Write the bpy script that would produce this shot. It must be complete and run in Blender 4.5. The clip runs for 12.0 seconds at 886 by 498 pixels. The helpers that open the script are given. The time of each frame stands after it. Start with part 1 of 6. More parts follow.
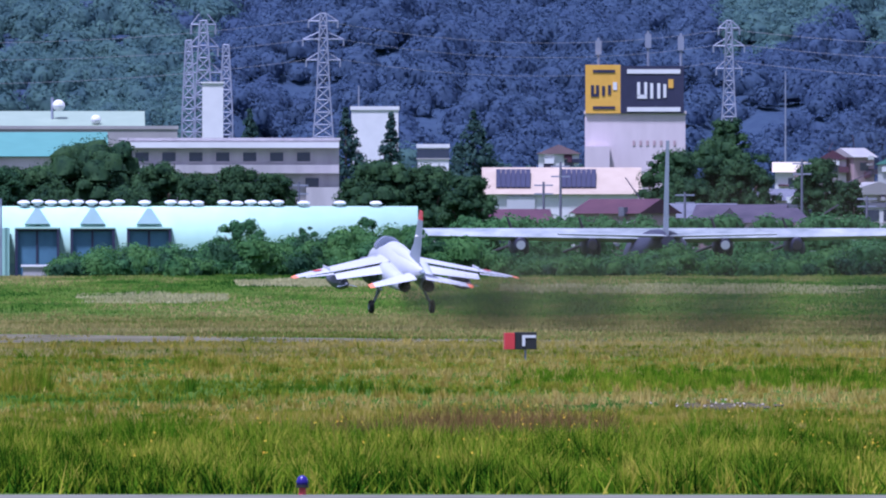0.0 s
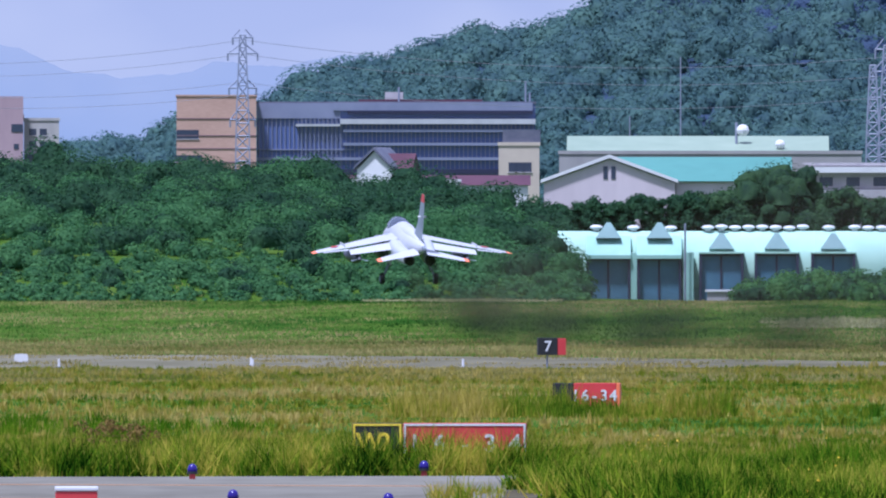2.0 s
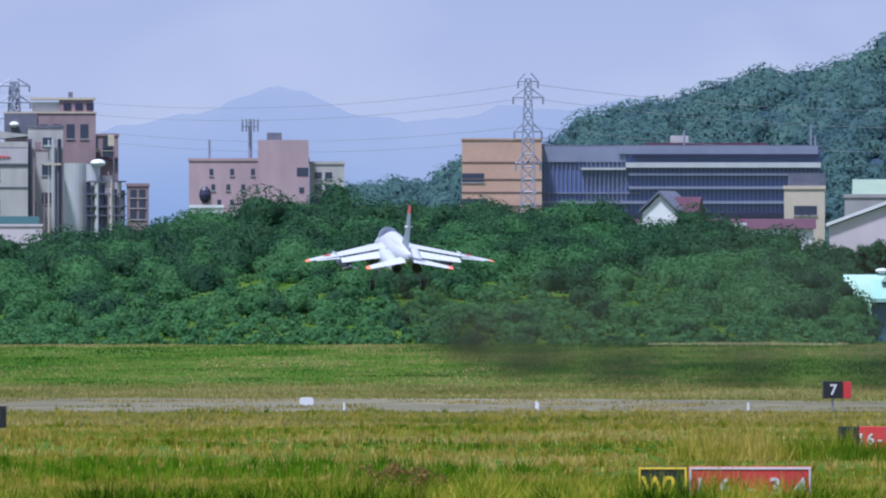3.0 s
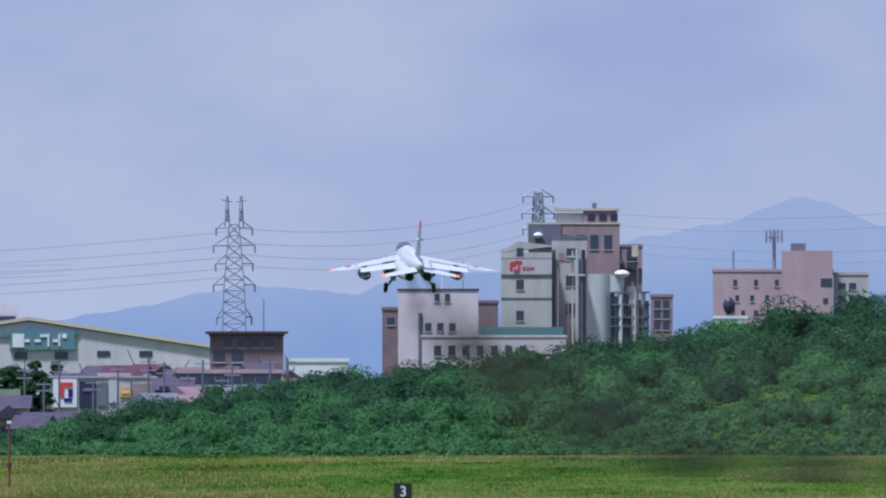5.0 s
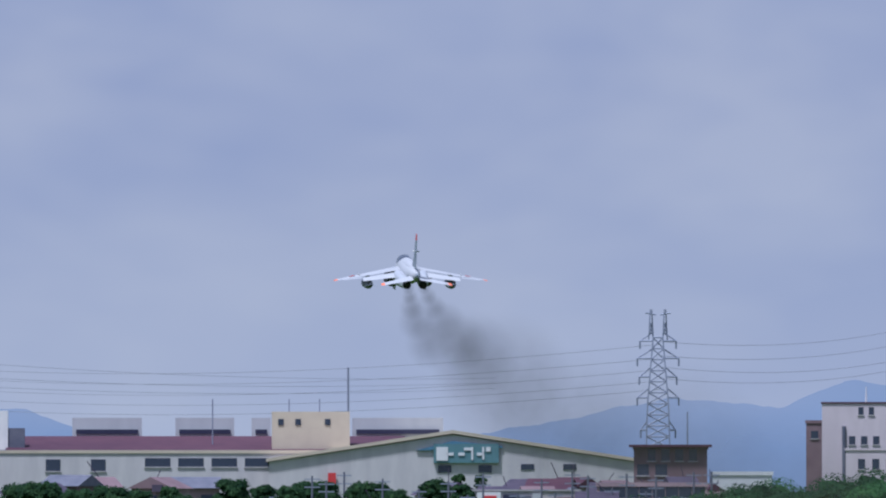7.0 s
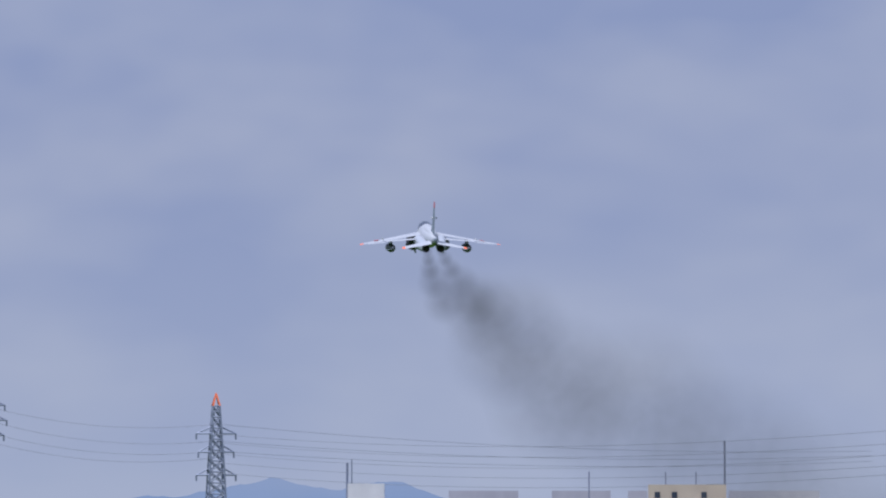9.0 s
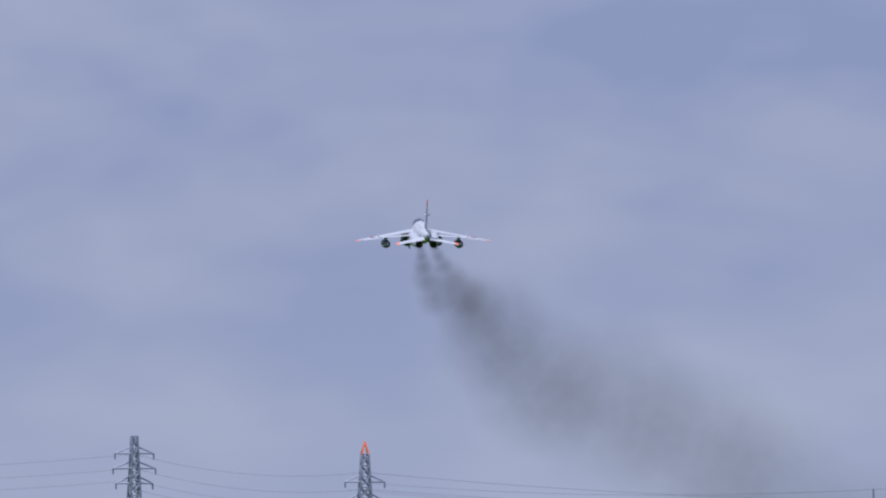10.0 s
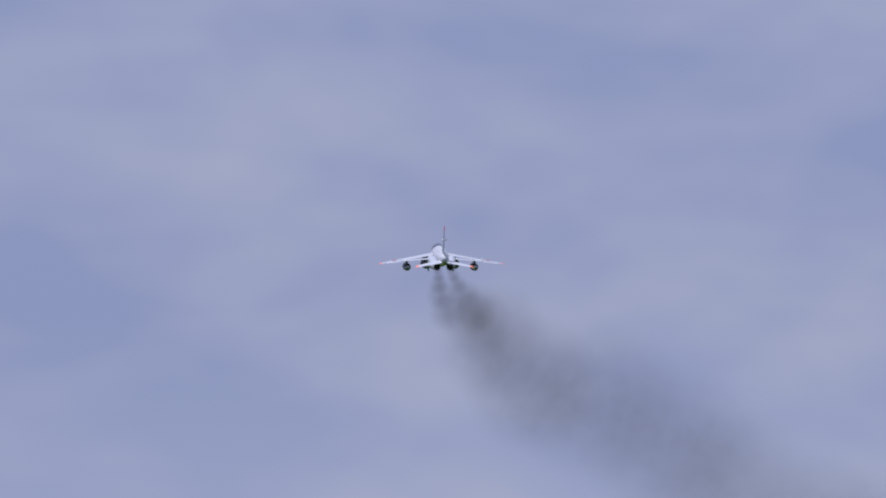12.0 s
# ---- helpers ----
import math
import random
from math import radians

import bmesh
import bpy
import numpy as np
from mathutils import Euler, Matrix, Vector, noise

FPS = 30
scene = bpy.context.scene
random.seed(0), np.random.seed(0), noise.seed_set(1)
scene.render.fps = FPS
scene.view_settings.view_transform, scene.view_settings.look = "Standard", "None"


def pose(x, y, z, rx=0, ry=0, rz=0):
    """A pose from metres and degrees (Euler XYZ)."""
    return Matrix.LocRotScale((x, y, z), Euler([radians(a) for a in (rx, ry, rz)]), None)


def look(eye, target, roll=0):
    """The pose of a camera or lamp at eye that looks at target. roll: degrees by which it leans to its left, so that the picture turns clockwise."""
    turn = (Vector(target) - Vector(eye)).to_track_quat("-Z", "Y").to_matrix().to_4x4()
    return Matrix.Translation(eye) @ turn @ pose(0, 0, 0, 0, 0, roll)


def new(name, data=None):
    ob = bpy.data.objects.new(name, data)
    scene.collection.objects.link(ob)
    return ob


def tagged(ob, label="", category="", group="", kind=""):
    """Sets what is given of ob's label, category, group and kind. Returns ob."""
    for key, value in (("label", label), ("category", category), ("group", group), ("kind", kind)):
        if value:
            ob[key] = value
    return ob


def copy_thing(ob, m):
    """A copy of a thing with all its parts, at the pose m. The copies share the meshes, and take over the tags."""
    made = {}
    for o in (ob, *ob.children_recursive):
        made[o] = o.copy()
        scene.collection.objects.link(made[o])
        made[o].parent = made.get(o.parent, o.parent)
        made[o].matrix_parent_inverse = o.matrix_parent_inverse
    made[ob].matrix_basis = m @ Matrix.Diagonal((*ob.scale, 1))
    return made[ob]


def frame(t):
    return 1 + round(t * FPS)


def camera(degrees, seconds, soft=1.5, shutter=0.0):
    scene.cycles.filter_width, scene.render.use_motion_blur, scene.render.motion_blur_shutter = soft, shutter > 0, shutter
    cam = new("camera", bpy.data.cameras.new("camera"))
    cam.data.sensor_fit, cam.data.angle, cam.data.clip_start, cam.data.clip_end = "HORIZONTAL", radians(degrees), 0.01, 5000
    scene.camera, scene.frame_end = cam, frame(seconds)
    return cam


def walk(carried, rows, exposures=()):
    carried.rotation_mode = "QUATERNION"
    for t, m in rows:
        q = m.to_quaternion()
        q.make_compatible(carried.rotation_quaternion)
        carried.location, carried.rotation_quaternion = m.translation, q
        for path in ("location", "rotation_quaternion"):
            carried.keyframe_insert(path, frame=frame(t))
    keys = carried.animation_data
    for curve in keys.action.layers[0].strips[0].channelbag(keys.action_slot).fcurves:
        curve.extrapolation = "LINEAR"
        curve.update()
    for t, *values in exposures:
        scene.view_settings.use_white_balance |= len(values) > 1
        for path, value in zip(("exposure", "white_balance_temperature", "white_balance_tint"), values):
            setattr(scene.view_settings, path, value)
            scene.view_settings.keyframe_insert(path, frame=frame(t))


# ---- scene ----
# ---- camera: a long lens on a low rise beside the airfield, turning after the jet ----
EYE = 3.2
cam = camera(2.303, 12.0, soft=2.1)
PATH = [
    # seconds, tilt up, turn to the left (degrees)
    (0.0, 0.0162, 0.0), (0.5, 0.0184, 0.4811), (1.0, 0.0250, 0.8881), (1.5, 0.0353, 1.3274),
    (2.0, 0.0808, 1.7784), (2.5, 0.1308, 2.1714), (3.0, 0.1939, 2.5203), (3.2, 0.2218, 2.6613),
    (4.8, 0.4422, 3.7595), (5.0, 0.4819, 3.8822), (5.5, 0.5671, 4.1958), (6.0, 0.6582, 4.4514),
    (6.5, 0.7309, 4.7254), (7.0, 0.7764, 4.9840), (7.5, 0.8220, 5.2477), (7.7, 0.8425, 5.3461),
    (9.3, 0.9968, 6.0807), (9.5, 1.0196, 6.1527), (10.0, 1.0916, 6.3495), (10.5, 1.1665, 6.5508),
    (11.0, 1.2443, 6.7433), (11.5, 1.3119, 6.9284), (12.0, 1.3751, 7.1091),
]
walk(cam, [(t, pose(0, 0, EYE, 90 + up, 0, turn)) for t, up, turn in PATH],
     exposures=[(0.0, 0.50, 5010, 34), (1.5, 0.48, 5040, 27), (3.2, 0.46, 5320, 17), (5.5, 0.17, 5310, 16), (7.5, 0.02, 5340, 15), (9.5, -0.04, 5480, 17), (12.0, -0.07, 5530, 21)])

# ---- world and sun ----
SUN_UP, SUN_WAY = 67.0, 215.0     # degrees above the horizon; compass way it comes from (0 = ahead, clockwise)
world = bpy.data.worlds.new("world")
scene.world = world
world.use_nodes = True
wn, wl = world.node_tree.nodes, world.node_tree.links
wn.clear()
w_out = wn.new("ShaderNodeOutputWorld")
w_bg = wn.new("ShaderNodeBackground")
w_sky = wn.new("ShaderNodeTexSky")
w_sky.sky_type, w_sky.sun_disc = "NISHITA", False
w_sky.sun_elevation, w_sky.sun_rotation = radians(SUN_UP), radians(SUN_WAY)
w_sky.dust_density = 3.0
w_co = wn.new("ShaderNodeTexCoord")
w_map = wn.new("ShaderNodeMapping")
w_map.inputs["Scale"].default_value = (34, 34, 70)
w_noise = wn.new("ShaderNodeTexNoise")
w_noise.inputs["Scale"].default_value = 1.6
w_noise.inputs["Detail"].default_value = 3.0
w_noise.inputs["Roughness"].default_value = 0.52
w_noise.inputs["Distortion"].default_value = 0.1
w_ramp = wn.new("ShaderNodeValToRGB")
w_ramp.color_ramp.elements[0].position, w_ramp.color_ramp.elements[1].position = 0.38, 0.66
w_ramp.color_ramp.elements[0].color = (3.1, 3.48, 4.68, 1)
w_ramp.color_ramp.elements[1].color = (4.35, 4.5, 5.1, 1)
w_mix = wn.new("ShaderNodeMixRGB")
w_mix.inputs[0].default_value = 0.88     # nearly closed cloud
wl.new(w_co.outputs["Generated"], w_map.inputs["Vector"])
wl.new(w_map.outputs["Vector"], w_noise.inputs["Vector"])
wl.new(w_noise.outputs["Fac"], w_ramp.inputs["Fac"])
wl.new(w_sky.outputs["Color"], w_mix.inputs[1])
wl.new(w_ramp.outputs["Color"], w_mix.inputs[2])
# paler towards the horizon
w_xyz, w_low, w_pale = wn.new("ShaderNodeSeparateXYZ"), wn.new("ShaderNodeMapRange"), wn.new("ShaderNodeMixRGB")
wl.new(w_co.outputs["Generated"], w_xyz.inputs[0])
wl.new(w_xyz.outputs["Z"], w_low.inputs["Value"])
for slot, val in (("From Min", 0.0), ("From Max", 0.021), ("To Min", 0.68), ("To Max", 0.0)):
    w_low.inputs[slot].default_value = val
wl.new(w_low.outputs["Result"], w_pale.inputs[0])
wl.new(w_mix.outputs["Color"], w_pale.inputs[1])
w_pale.inputs[2].default_value = (4.75, 4.92, 5.12, 1)
wl.new(w_pale.outputs["Color"], w_bg.inputs["Color"])
w_bg.inputs["Strength"].default_value = 0.1
wl.new(w_bg.outputs["Background"], w_out.inputs["Surface"])

sun_data = bpy.data.lights.new("sun", "SUN")
sun_data.energy, sun_data.angle, sun_data.color = 4.2, radians(6), (1.0, 0.96, 0.9)
sun = new("sun", sun_data)
sa, sb = radians(SUN_UP), radians(SUN_WAY)
sun.matrix_world = look((0, 0, 60), (-math.cos(sa) * math.sin(sb), -math.cos(sa) * math.cos(sb), 60 - math.sin(sa)))


# ---- materials ----
def mat(name, low, high=None, rough=0.7, metal=0.0, scale=1.0, bump=0.0, stretch=(1, 1, 1), island=0.0, gloss=0.5, big=0.08, deep=0.1):
    """A surface whose colour wanders between low and high at two scales, with fine relief."""
    high = high or tuple(min(1, c * 1.18 + 0.01) for c in low)
    m = bpy.data.materials.new(name)
    m.use_nodes = True
    n, l = m.node_tree.nodes, m.node_tree.links
    b = n["Principled BSDF"]
    b.inputs["Roughness"].default_value, b.inputs["Metallic"].default_value = rough, metal
    b.inputs["Specular IOR Level"].default_value = gloss
    geo, mp = n.new("ShaderNodeTexCoord"), n.new("ShaderNodeMapping")
    mp.inputs["Scale"].default_value = stretch
    l.new(geo.outputs["Object"], mp.inputs["Vector"])
    fine, wide = n.new("ShaderNodeTexNoise"), n.new("ShaderNodeTexNoise")
    fine.inputs["Scale"].default_value, wide.inputs["Scale"].default_value = scale, scale * big
    fine.inputs["Detail"].default_value, wide.inputs["Detail"].default_value = 6, 4
    for t in (fine, wide):
        l.new(mp.outputs["Vector"], t.inputs["Vector"])
    add = n.new("ShaderNodeMath")
    add.operation = "MULTIPLY_ADD"
    add.inputs[1].default_value, add.inputs[2].default_value = 0.45, 0.0
    l.new(fine.outputs["Fac"], add.inputs[0])
    two = n.new("ShaderNodeMath")
    two.operation = "MULTIPLY_ADD"
    two.inputs[1].default_value = 0.55
    l.new(wide.outputs["Fac"], two.inputs[0])
    l.new(add.outputs[0], two.inputs[2])
    fac = two.outputs[0]
    if island:
        g, iso = n.new("ShaderNodeNewGeometry"), n.new("ShaderNodeMath")
        iso.operation = "MULTIPLY_ADD"
        iso.inputs[1].default_value = island
        l.new(g.outputs["Random Per Island"], iso.inputs[0])
        sub = n.new("ShaderNodeMath")
        sub.operation, sub.inputs[1].default_value = "SUBTRACT", island / 2
        l.new(fac, iso.inputs[2])
        l.new(iso.outputs[0], sub.inputs[0])
        fac = sub.outputs[0]
    ramp = n.new("ShaderNodeValToRGB")
    ramp.color_ramp.elements[0].position, ramp.color_ramp.elements[1].position = 0.34, 0.66
    ramp.color_ramp.elements[0].color, ramp.color_ramp.elements[1].color = (*low, 1), (*high, 1)
    l.new(fac, ramp.inputs["Fac"])
    l.new(ramp.outputs["Color"], b.inputs["Base Color"])
    if bump:
        bp = n.new("ShaderNodeBump")
        bp.inputs["Strength"].default_value, bp.inputs["Distance"].default_value = bump, deep
        l.new(fine.outputs["Fac"], bp.inputs["Height"])
        l.new(bp.outputs["Normal"], b.inputs["Normal"])
    return m


def leafy(name, low, high, scale, island=0.5, stretch=(1, 1, 1), big=0.08, bump=0.0, deep=0.1):
    """Leaves or blades that let some light through."""
    m = mat(name, low, high, rough=0.75, scale=scale, island=island, stretch=stretch, gloss=0.15, big=big, bump=bump, deep=deep)
    n, l = m.node_tree.nodes, m.node_tree.links
    b, o = n["Principled BSDF"], n["Material Output"]
    tr, mix = n.new("ShaderNodeBsdfTranslucent"), n.new("ShaderNodeMixShader")
    l.new(b.inputs["Base Color"].links[0].from_socket, tr.inputs["Color"])
    mix.inputs[0].default_value = 0.42
    l.new(b.outputs["BSDF"], mix.inputs[1])
    l.new(tr.outputs["BSDF"], mix.inputs[2])
    l.new(mix.outputs["Shader"], o.inputs["Surface"])
    return m


def field(name, stops, wide=0.035, spread=0.3, deep=0.25):
    """Grass whose growth changes in patches over the field: stops are (position, colour) from lush to dry."""
    m = leafy(name, stops[0][1], stops[-1][1], 1.0, 0.0)
    m.node_tree.nodes["Principled BSDF"].inputs["Specular IOR Level"].default_value = 0.0
    n, l = m.node_tree.nodes, m.node_tree.links
    ramp = next(k for k in n if k.bl_idname == "ShaderNodeValToRGB")
    l.remove(ramp.inputs["Fac"].links[0])
    co, geo = n.new("ShaderNodeTexCoord"), n.new("ShaderNodeNewGeometry")
    mp = n.new("ShaderNodeMapping")
    mp.inputs["Scale"].default_value = (1, deep, 1)
    l.new(co.outputs["Object"], mp.inputs["Vector"])
    total = None
    for scale, weight in ((wide, 1.5), (wide * 4.3, 1.1), (wide * 22, 0.7)):
        t, k = n.new("ShaderNodeTexNoise"), n.new("ShaderNodeMath")
        t.inputs["Scale"].default_value, t.inputs["Detail"].default_value = scale, 2
        l.new(mp.outputs["Vector"], t.inputs["Vector"])
        k.operation, k.inputs[1].default_value, k.inputs[2].default_value = "MULTIPLY_ADD", weight, -weight / 2
        l.new(t.outputs["Fac"], k.inputs[0])
        if total:
            l.new(total, k.inputs[2])
            t2 = n.new("ShaderNodeMath")
            t2.operation, t2.inputs[1].default_value = "SUBTRACT", weight / 2
            l.new(k.outputs[0], t2.inputs[0])
            total = t2.outputs[0]
        else:
            total = k.outputs[0]
    one = n.new("ShaderNodeMath")
    one.operation, one.inputs[1].default_value = "MULTIPLY_ADD", spread
    l.new(geo.outputs["Random Per Island"], one.inputs[0])
    l.new(total, one.inputs[2])
    mid = n.new("ShaderNodeMath")
    mid.operation, mid.inputs[1].default_value = "ADD", 0.5 - spread / 2
    l.new(one.outputs[0], mid.inputs[0])
    l.new(mid.outputs[0], ramp.inputs["Fac"])
    el = ramp.color_ramp.elements
    while len(el) < len(stops):
        el.new(0.5)
    for e, (p, c) in zip(el, stops):
        e.position, e.color = p, (*c, 1)
    return m


def glass(name, tint):
    m = mat(name, tint, rough=0.12, scale=0.3, gloss=0.8)
    return m


M = {
    "soil": field("soil_and_turf", ((0.22, (0.030, 0.090, 0.011)), (0.50, (0.085, 0.155, 0.020)), (0.82, (0.105, 0.160, 0.036))), 0.06, 0.0, 0.2),
    "tarmac": mat("worn_concrete", (0.125, 0.118, 0.098), (0.215, 0.205, 0.172), scale=0.9, bump=0.15, gloss=0.0, stretch=(1, 0.2, 1)),
    "runway": mat("grey_runway", (0.085, 0.080, 0.050), (0.180, 0.168, 0.118), scale=0.5, gloss=0.0, stretch=(1, 0.1, 1)),
    "blade": field("lush_grass", ((0.22, (0.010, 0.040, 0.002)), (0.43, (0.080, 0.190, 0.005)), (0.65, (0.245, 0.320, 0.012)), (0.96, (0.52, 0.43, 0.06))), 0.34, 0.7),
    "mixed": field("mixed_grass", ((0.08, (0.040, 0.110, 0.004)), (0.34, (0.160, 0.235, 0.010)), (0.54, (0.360, 0.305, 0.035)), (0.82, (0.52, 0.40, 0.10))), 0.10, 0.3),
    "streak": field("streaked_field_grass", ((0.10, (0.060, 0.150, 0.006)), (0.32, (0.210, 0.250, 0.014)), (0.50, (0.380, 0.305, 0.045)), (0.80, (0.52, 0.40, 0.12))), 0.065, 0.2),
    "bright": field("bright_green_grass", ((0.20, (0.040, 0.120, 0.003)), (0.55, (0.130, 0.245, 0.006)), (0.90, (0.28, 0.33, 0.02))), 0.12, 0.4),
    "far": field("far_field_grass", ((0.16, (0.032, 0.105, 0.014)), (0.36, (0.090, 0.200, 0.026)), (0.54, (0.220, 0.275, 0.060)), (0.76, (0.42, 0.35, 0.13))), 0.05, 0.12, 0.12),
    "tan": field("tan_verge_grass", ((0.12, (0.120, 0.165, 0.022)), (0.34, (0.290, 0.245, 0.070)), (0.75, (0.42, 0.34, 0.13))), 0.05, 0.15, 0.2),
    "pale": leafy("pale_dry_grass", (0.42, 0.38, 0.17), (0.64, 0.58, 0.31), 0.6, 0.2),
    "russet": leafy("dock_seed", (0.13, 0.085, 0.022), (0.27, 0.165, 0.05), 2.0),
    "yellow": mat("yellow_petals", (0.85, 0.52, 0.01), rough=0.6),
    # shrub green with a little blue haze mixed into its colour
    "shrub": leafy("bank_shrub_leaves", (0.026, 0.092, 0.036), (0.090, 0.215, 0.072), 1.6, 0.16, (1, 1, 1), 0.3),
    "copse": leafy("bank_tree_leaves", (0.011, 0.042, 0.024), (0.046, 0.115, 0.046), 1.6, 0.16, (1, 1, 1), 0.3),
    "wood": leafy("dark_tree_leaves", (0.012, 0.042, 0.024), (0.056, 0.118, 0.042), 1.3, 0.16, (1, 1, 1), 0.3),
    # blue distance haze is mixed into both hill forest leaf colours
    "forest": leafy("hazed_hill_forest_leaves", (0.048, 0.100, 0.122), (0.102, 0.190, 0.162), 0.5, 0.10, (1, 1, 1), 0.15),
    "forest_haze": leafy("haze_blue_forest_leaves", (0.048, 0.078, 0.150), (0.072, 0.116, 0.190), 0.5, 0.10, (1, 1, 1), 0.15),
    "creeper": leafy("bank_creeper_leaves", (0.028, 0.098, 0.030), (0.098, 0.215, 0.058), 1.2, 0.2, (1, 1, 1), 0.3),
    # evergreens of the town, distance haze put into their green
    "cedar": leafy("hazy_cedar_needles", (0.024, 0.060, 0.060), (0.060, 0.115, 0.090), 1.2, 0.3, (1, 1, 1), 0.12),
    "gravel": mat("dark_gravel", (0.050, 0.045, 0.028), (0.115, 0.10, 0.065), scale=3, bump=0.3, gloss=0.0, stretch=(1, 0.3, 1)),
    "faded_line": mat("faded_orange_line", (0.20, 0.13, 0.075), (0.36, 0.20, 0.10), scale=1.2, stretch=(1, 0.3, 1), gloss=0.1),
    "bark": mat("bark", (0.07, 0.05, 0.035), scale=3, bump=0.4),
    "mint": mat("mint_sheet_metal", (0.30, 0.52, 0.44), (0.38, 0.60, 0.52), rough=0.8, gloss=0.2, scale=1.2, stretch=(1, 1, 0.3)),
    "mint_pale": mat("pale_mint_roof", (0.40, 0.62, 0.51), (0.48, 0.70, 0.58), rough=0.8, gloss=0.2, scale=0.8),
    "sage": mat("grey_green_sheet", (0.13, 0.23, 0.22), (0.18, 0.29, 0.28), rough=0.6, scale=1.0),
    "wing_pale": mat("pale_weathered_wing", (0.17, 0.20, 0.21), (0.42, 0.45, 0.46), rough=0.5, scale=0.9, big=0.3),
    "teal": mat("teal_door", (0.055, 0.14, 0.22), (0.085, 0.20, 0.29), rough=0.6, scale=1.5),
    "teal_roof": mat("turquoise_roof", (0.065, 0.21, 0.175), (0.09, 0.26, 0.22), rough=0.5, scale=0.4),
    "celadon": mat("pale_green_roof", (0.21, 0.28, 0.20), (0.28, 0.35, 0.26), rough=0.5, scale=0.3),
    "white": mat("white_paint", (0.60, 0.60, 0.61), (0.72, 0.72, 0.72), rough=0.5, scale=0.6),
    "plaster": mat("stained_white_plaster", (0.30, 0.28, 0.30), (0.52, 0.49, 0.50), rough=0.8, scale=0.7, stretch=(1, 1, 0.25)),
    "pink": mat("pink_render", (0.34, 0.24, 0.27), (0.46, 0.33, 0.35), rough=0.85, scale=0.5, stretch=(1, 1, 0.3), big=0.3),
    "rose": mat("pale_rose_render", (0.50, 0.43, 0.46), (0.62, 0.54, 0.57), rough=0.85, scale=0.5, stretch=(1, 1, 0.3), big=0.3),
    "shopfront": mat("white_painted_panel", (0.42, 0.40, 0.41), (0.60, 0.57, 0.56), rough=0.7, scale=0.7, stretch=(1, 1, 0.25)),
    "blue_cab": mat("blue_vehicle_paint", (0.06, 0.12, 0.30), (0.09, 0.16, 0.36), rough=0.4, scale=1.5),
    "cream": mat("cream_render", (0.46, 0.39, 0.31), (0.56, 0.49, 0.38), rough=0.8, scale=0.5),
    "brick": mat("tan_brick", (0.42, 0.265, 0.20), (0.54, 0.35, 0.27), rough=0.85, scale=1.0, stretch=(1, 1, 4)),
    "grey": mat("grey_render", (0.27, 0.26, 0.26), (0.37, 0.36, 0.35), rough=0.85, scale=0.4, stretch=(1, 1, 0.3)),
    "mauve": mat("mauve_brown_render", (0.19, 0.135, 0.15), (0.33, 0.24, 0.25), rough=0.85, scale=0.5, stretch=(1, 1, 0.4)),
    "mill": mat("pale_grey_render", (0.30, 0.29, 0.29), (0.52, 0.50, 0.46), rough=0.85, scale=0.4, stretch=(1, 1, 0.3)),
    "tan_roof": mat("tan_sheet_roof", (0.34, 0.265, 0.20), (0.46, 0.37, 0.29), rough=0.7, scale=0.5),
    "dusk": mat("dark_mauve_roof", (0.050, 0.045, 0.070), (0.105, 0.085, 0.12), rough=0.7, scale=0.6, gloss=0.1),
    "sign_teal": mat("greyed_teal_board", (0.085, 0.18, 0.205), (0.11, 0.22, 0.245), rough=0.5),
    "moss": mat("mossy_slope", (0.17, 0.23, 0.18), (0.26, 0.32, 0.25), rough=0.9, scale=0.4),
    "silver": mat("weathered_steel", (0.42, 0.43, 0.45), (0.56, 0.57, 0.58), rough=0.55, metal=0.2, scale=0.5, stretch=(1, 1, 0.2)),
    "rust": mat("rusty_red_paint", (0.13, 0.025, 0.02), (0.20, 0.045, 0.03), rough=0.7, scale=4),
    "brown": mat("mauve_brown_brick", (0.155, 0.105, 0.12), (0.25, 0.175, 0.19), rough=0.85, scale=0.5, gloss=0.1),
    "maroon": mat("maroon_roof", (0.070, 0.034, 0.055), (0.115, 0.055, 0.075), rough=0.7, scale=0.4, gloss=0.1),
    "slate": mat("slate_roof", (0.10, 0.11, 0.15), (0.18, 0.18, 0.22), rough=0.6, scale=0.8, gloss=0.1),
    "navy": mat("navy_panel", (0.018, 0.02, 0.05), (0.03, 0.03, 0.07), rough=0.5),
    "amber": mat("amber_panel", (0.62, 0.34, 0.04), (0.70, 0.40, 0.06), rough=0.5),
    "glass": glass("dark_window_glass", (0.025, 0.035, 0.06)),
    "glass_blue": glass("blue_curtain_wall", (0.075, 0.11, 0.27)),
    "office_band": mat("blue_grey_cladding", (0.16, 0.18, 0.27), (0.24, 0.26, 0.36), rough=0.5, scale=0.3),
    "steel": mat("galvanised_lattice", (0.21, 0.235, 0.31), (0.29, 0.31, 0.39), rough=0.6, metal=0.2, scale=0.5),
    "wire": mat("dark_cable", (0.22, 0.22, 0.25), rough=0.6),
    "red": mat("red_sign_face", (0.52, 0.035, 0.04), (0.60, 0.06, 0.06), rough=0.45, scale=2),
    "black": mat("black_paint", (0.012, 0.012, 0.014), rough=0.5),
    "orange": mat("dayglo_orange", (0.80, 0.16, 0.06), (0.86, 0.22, 0.10), rough=0.5),
    "signyellow": mat("sign_yellow", (0.75, 0.55, 0.03), rough=0.5),
    "blue": mat("blue_lamp_glass", (0.02, 0.01, 0.16), rough=0.25, gloss=0.3),
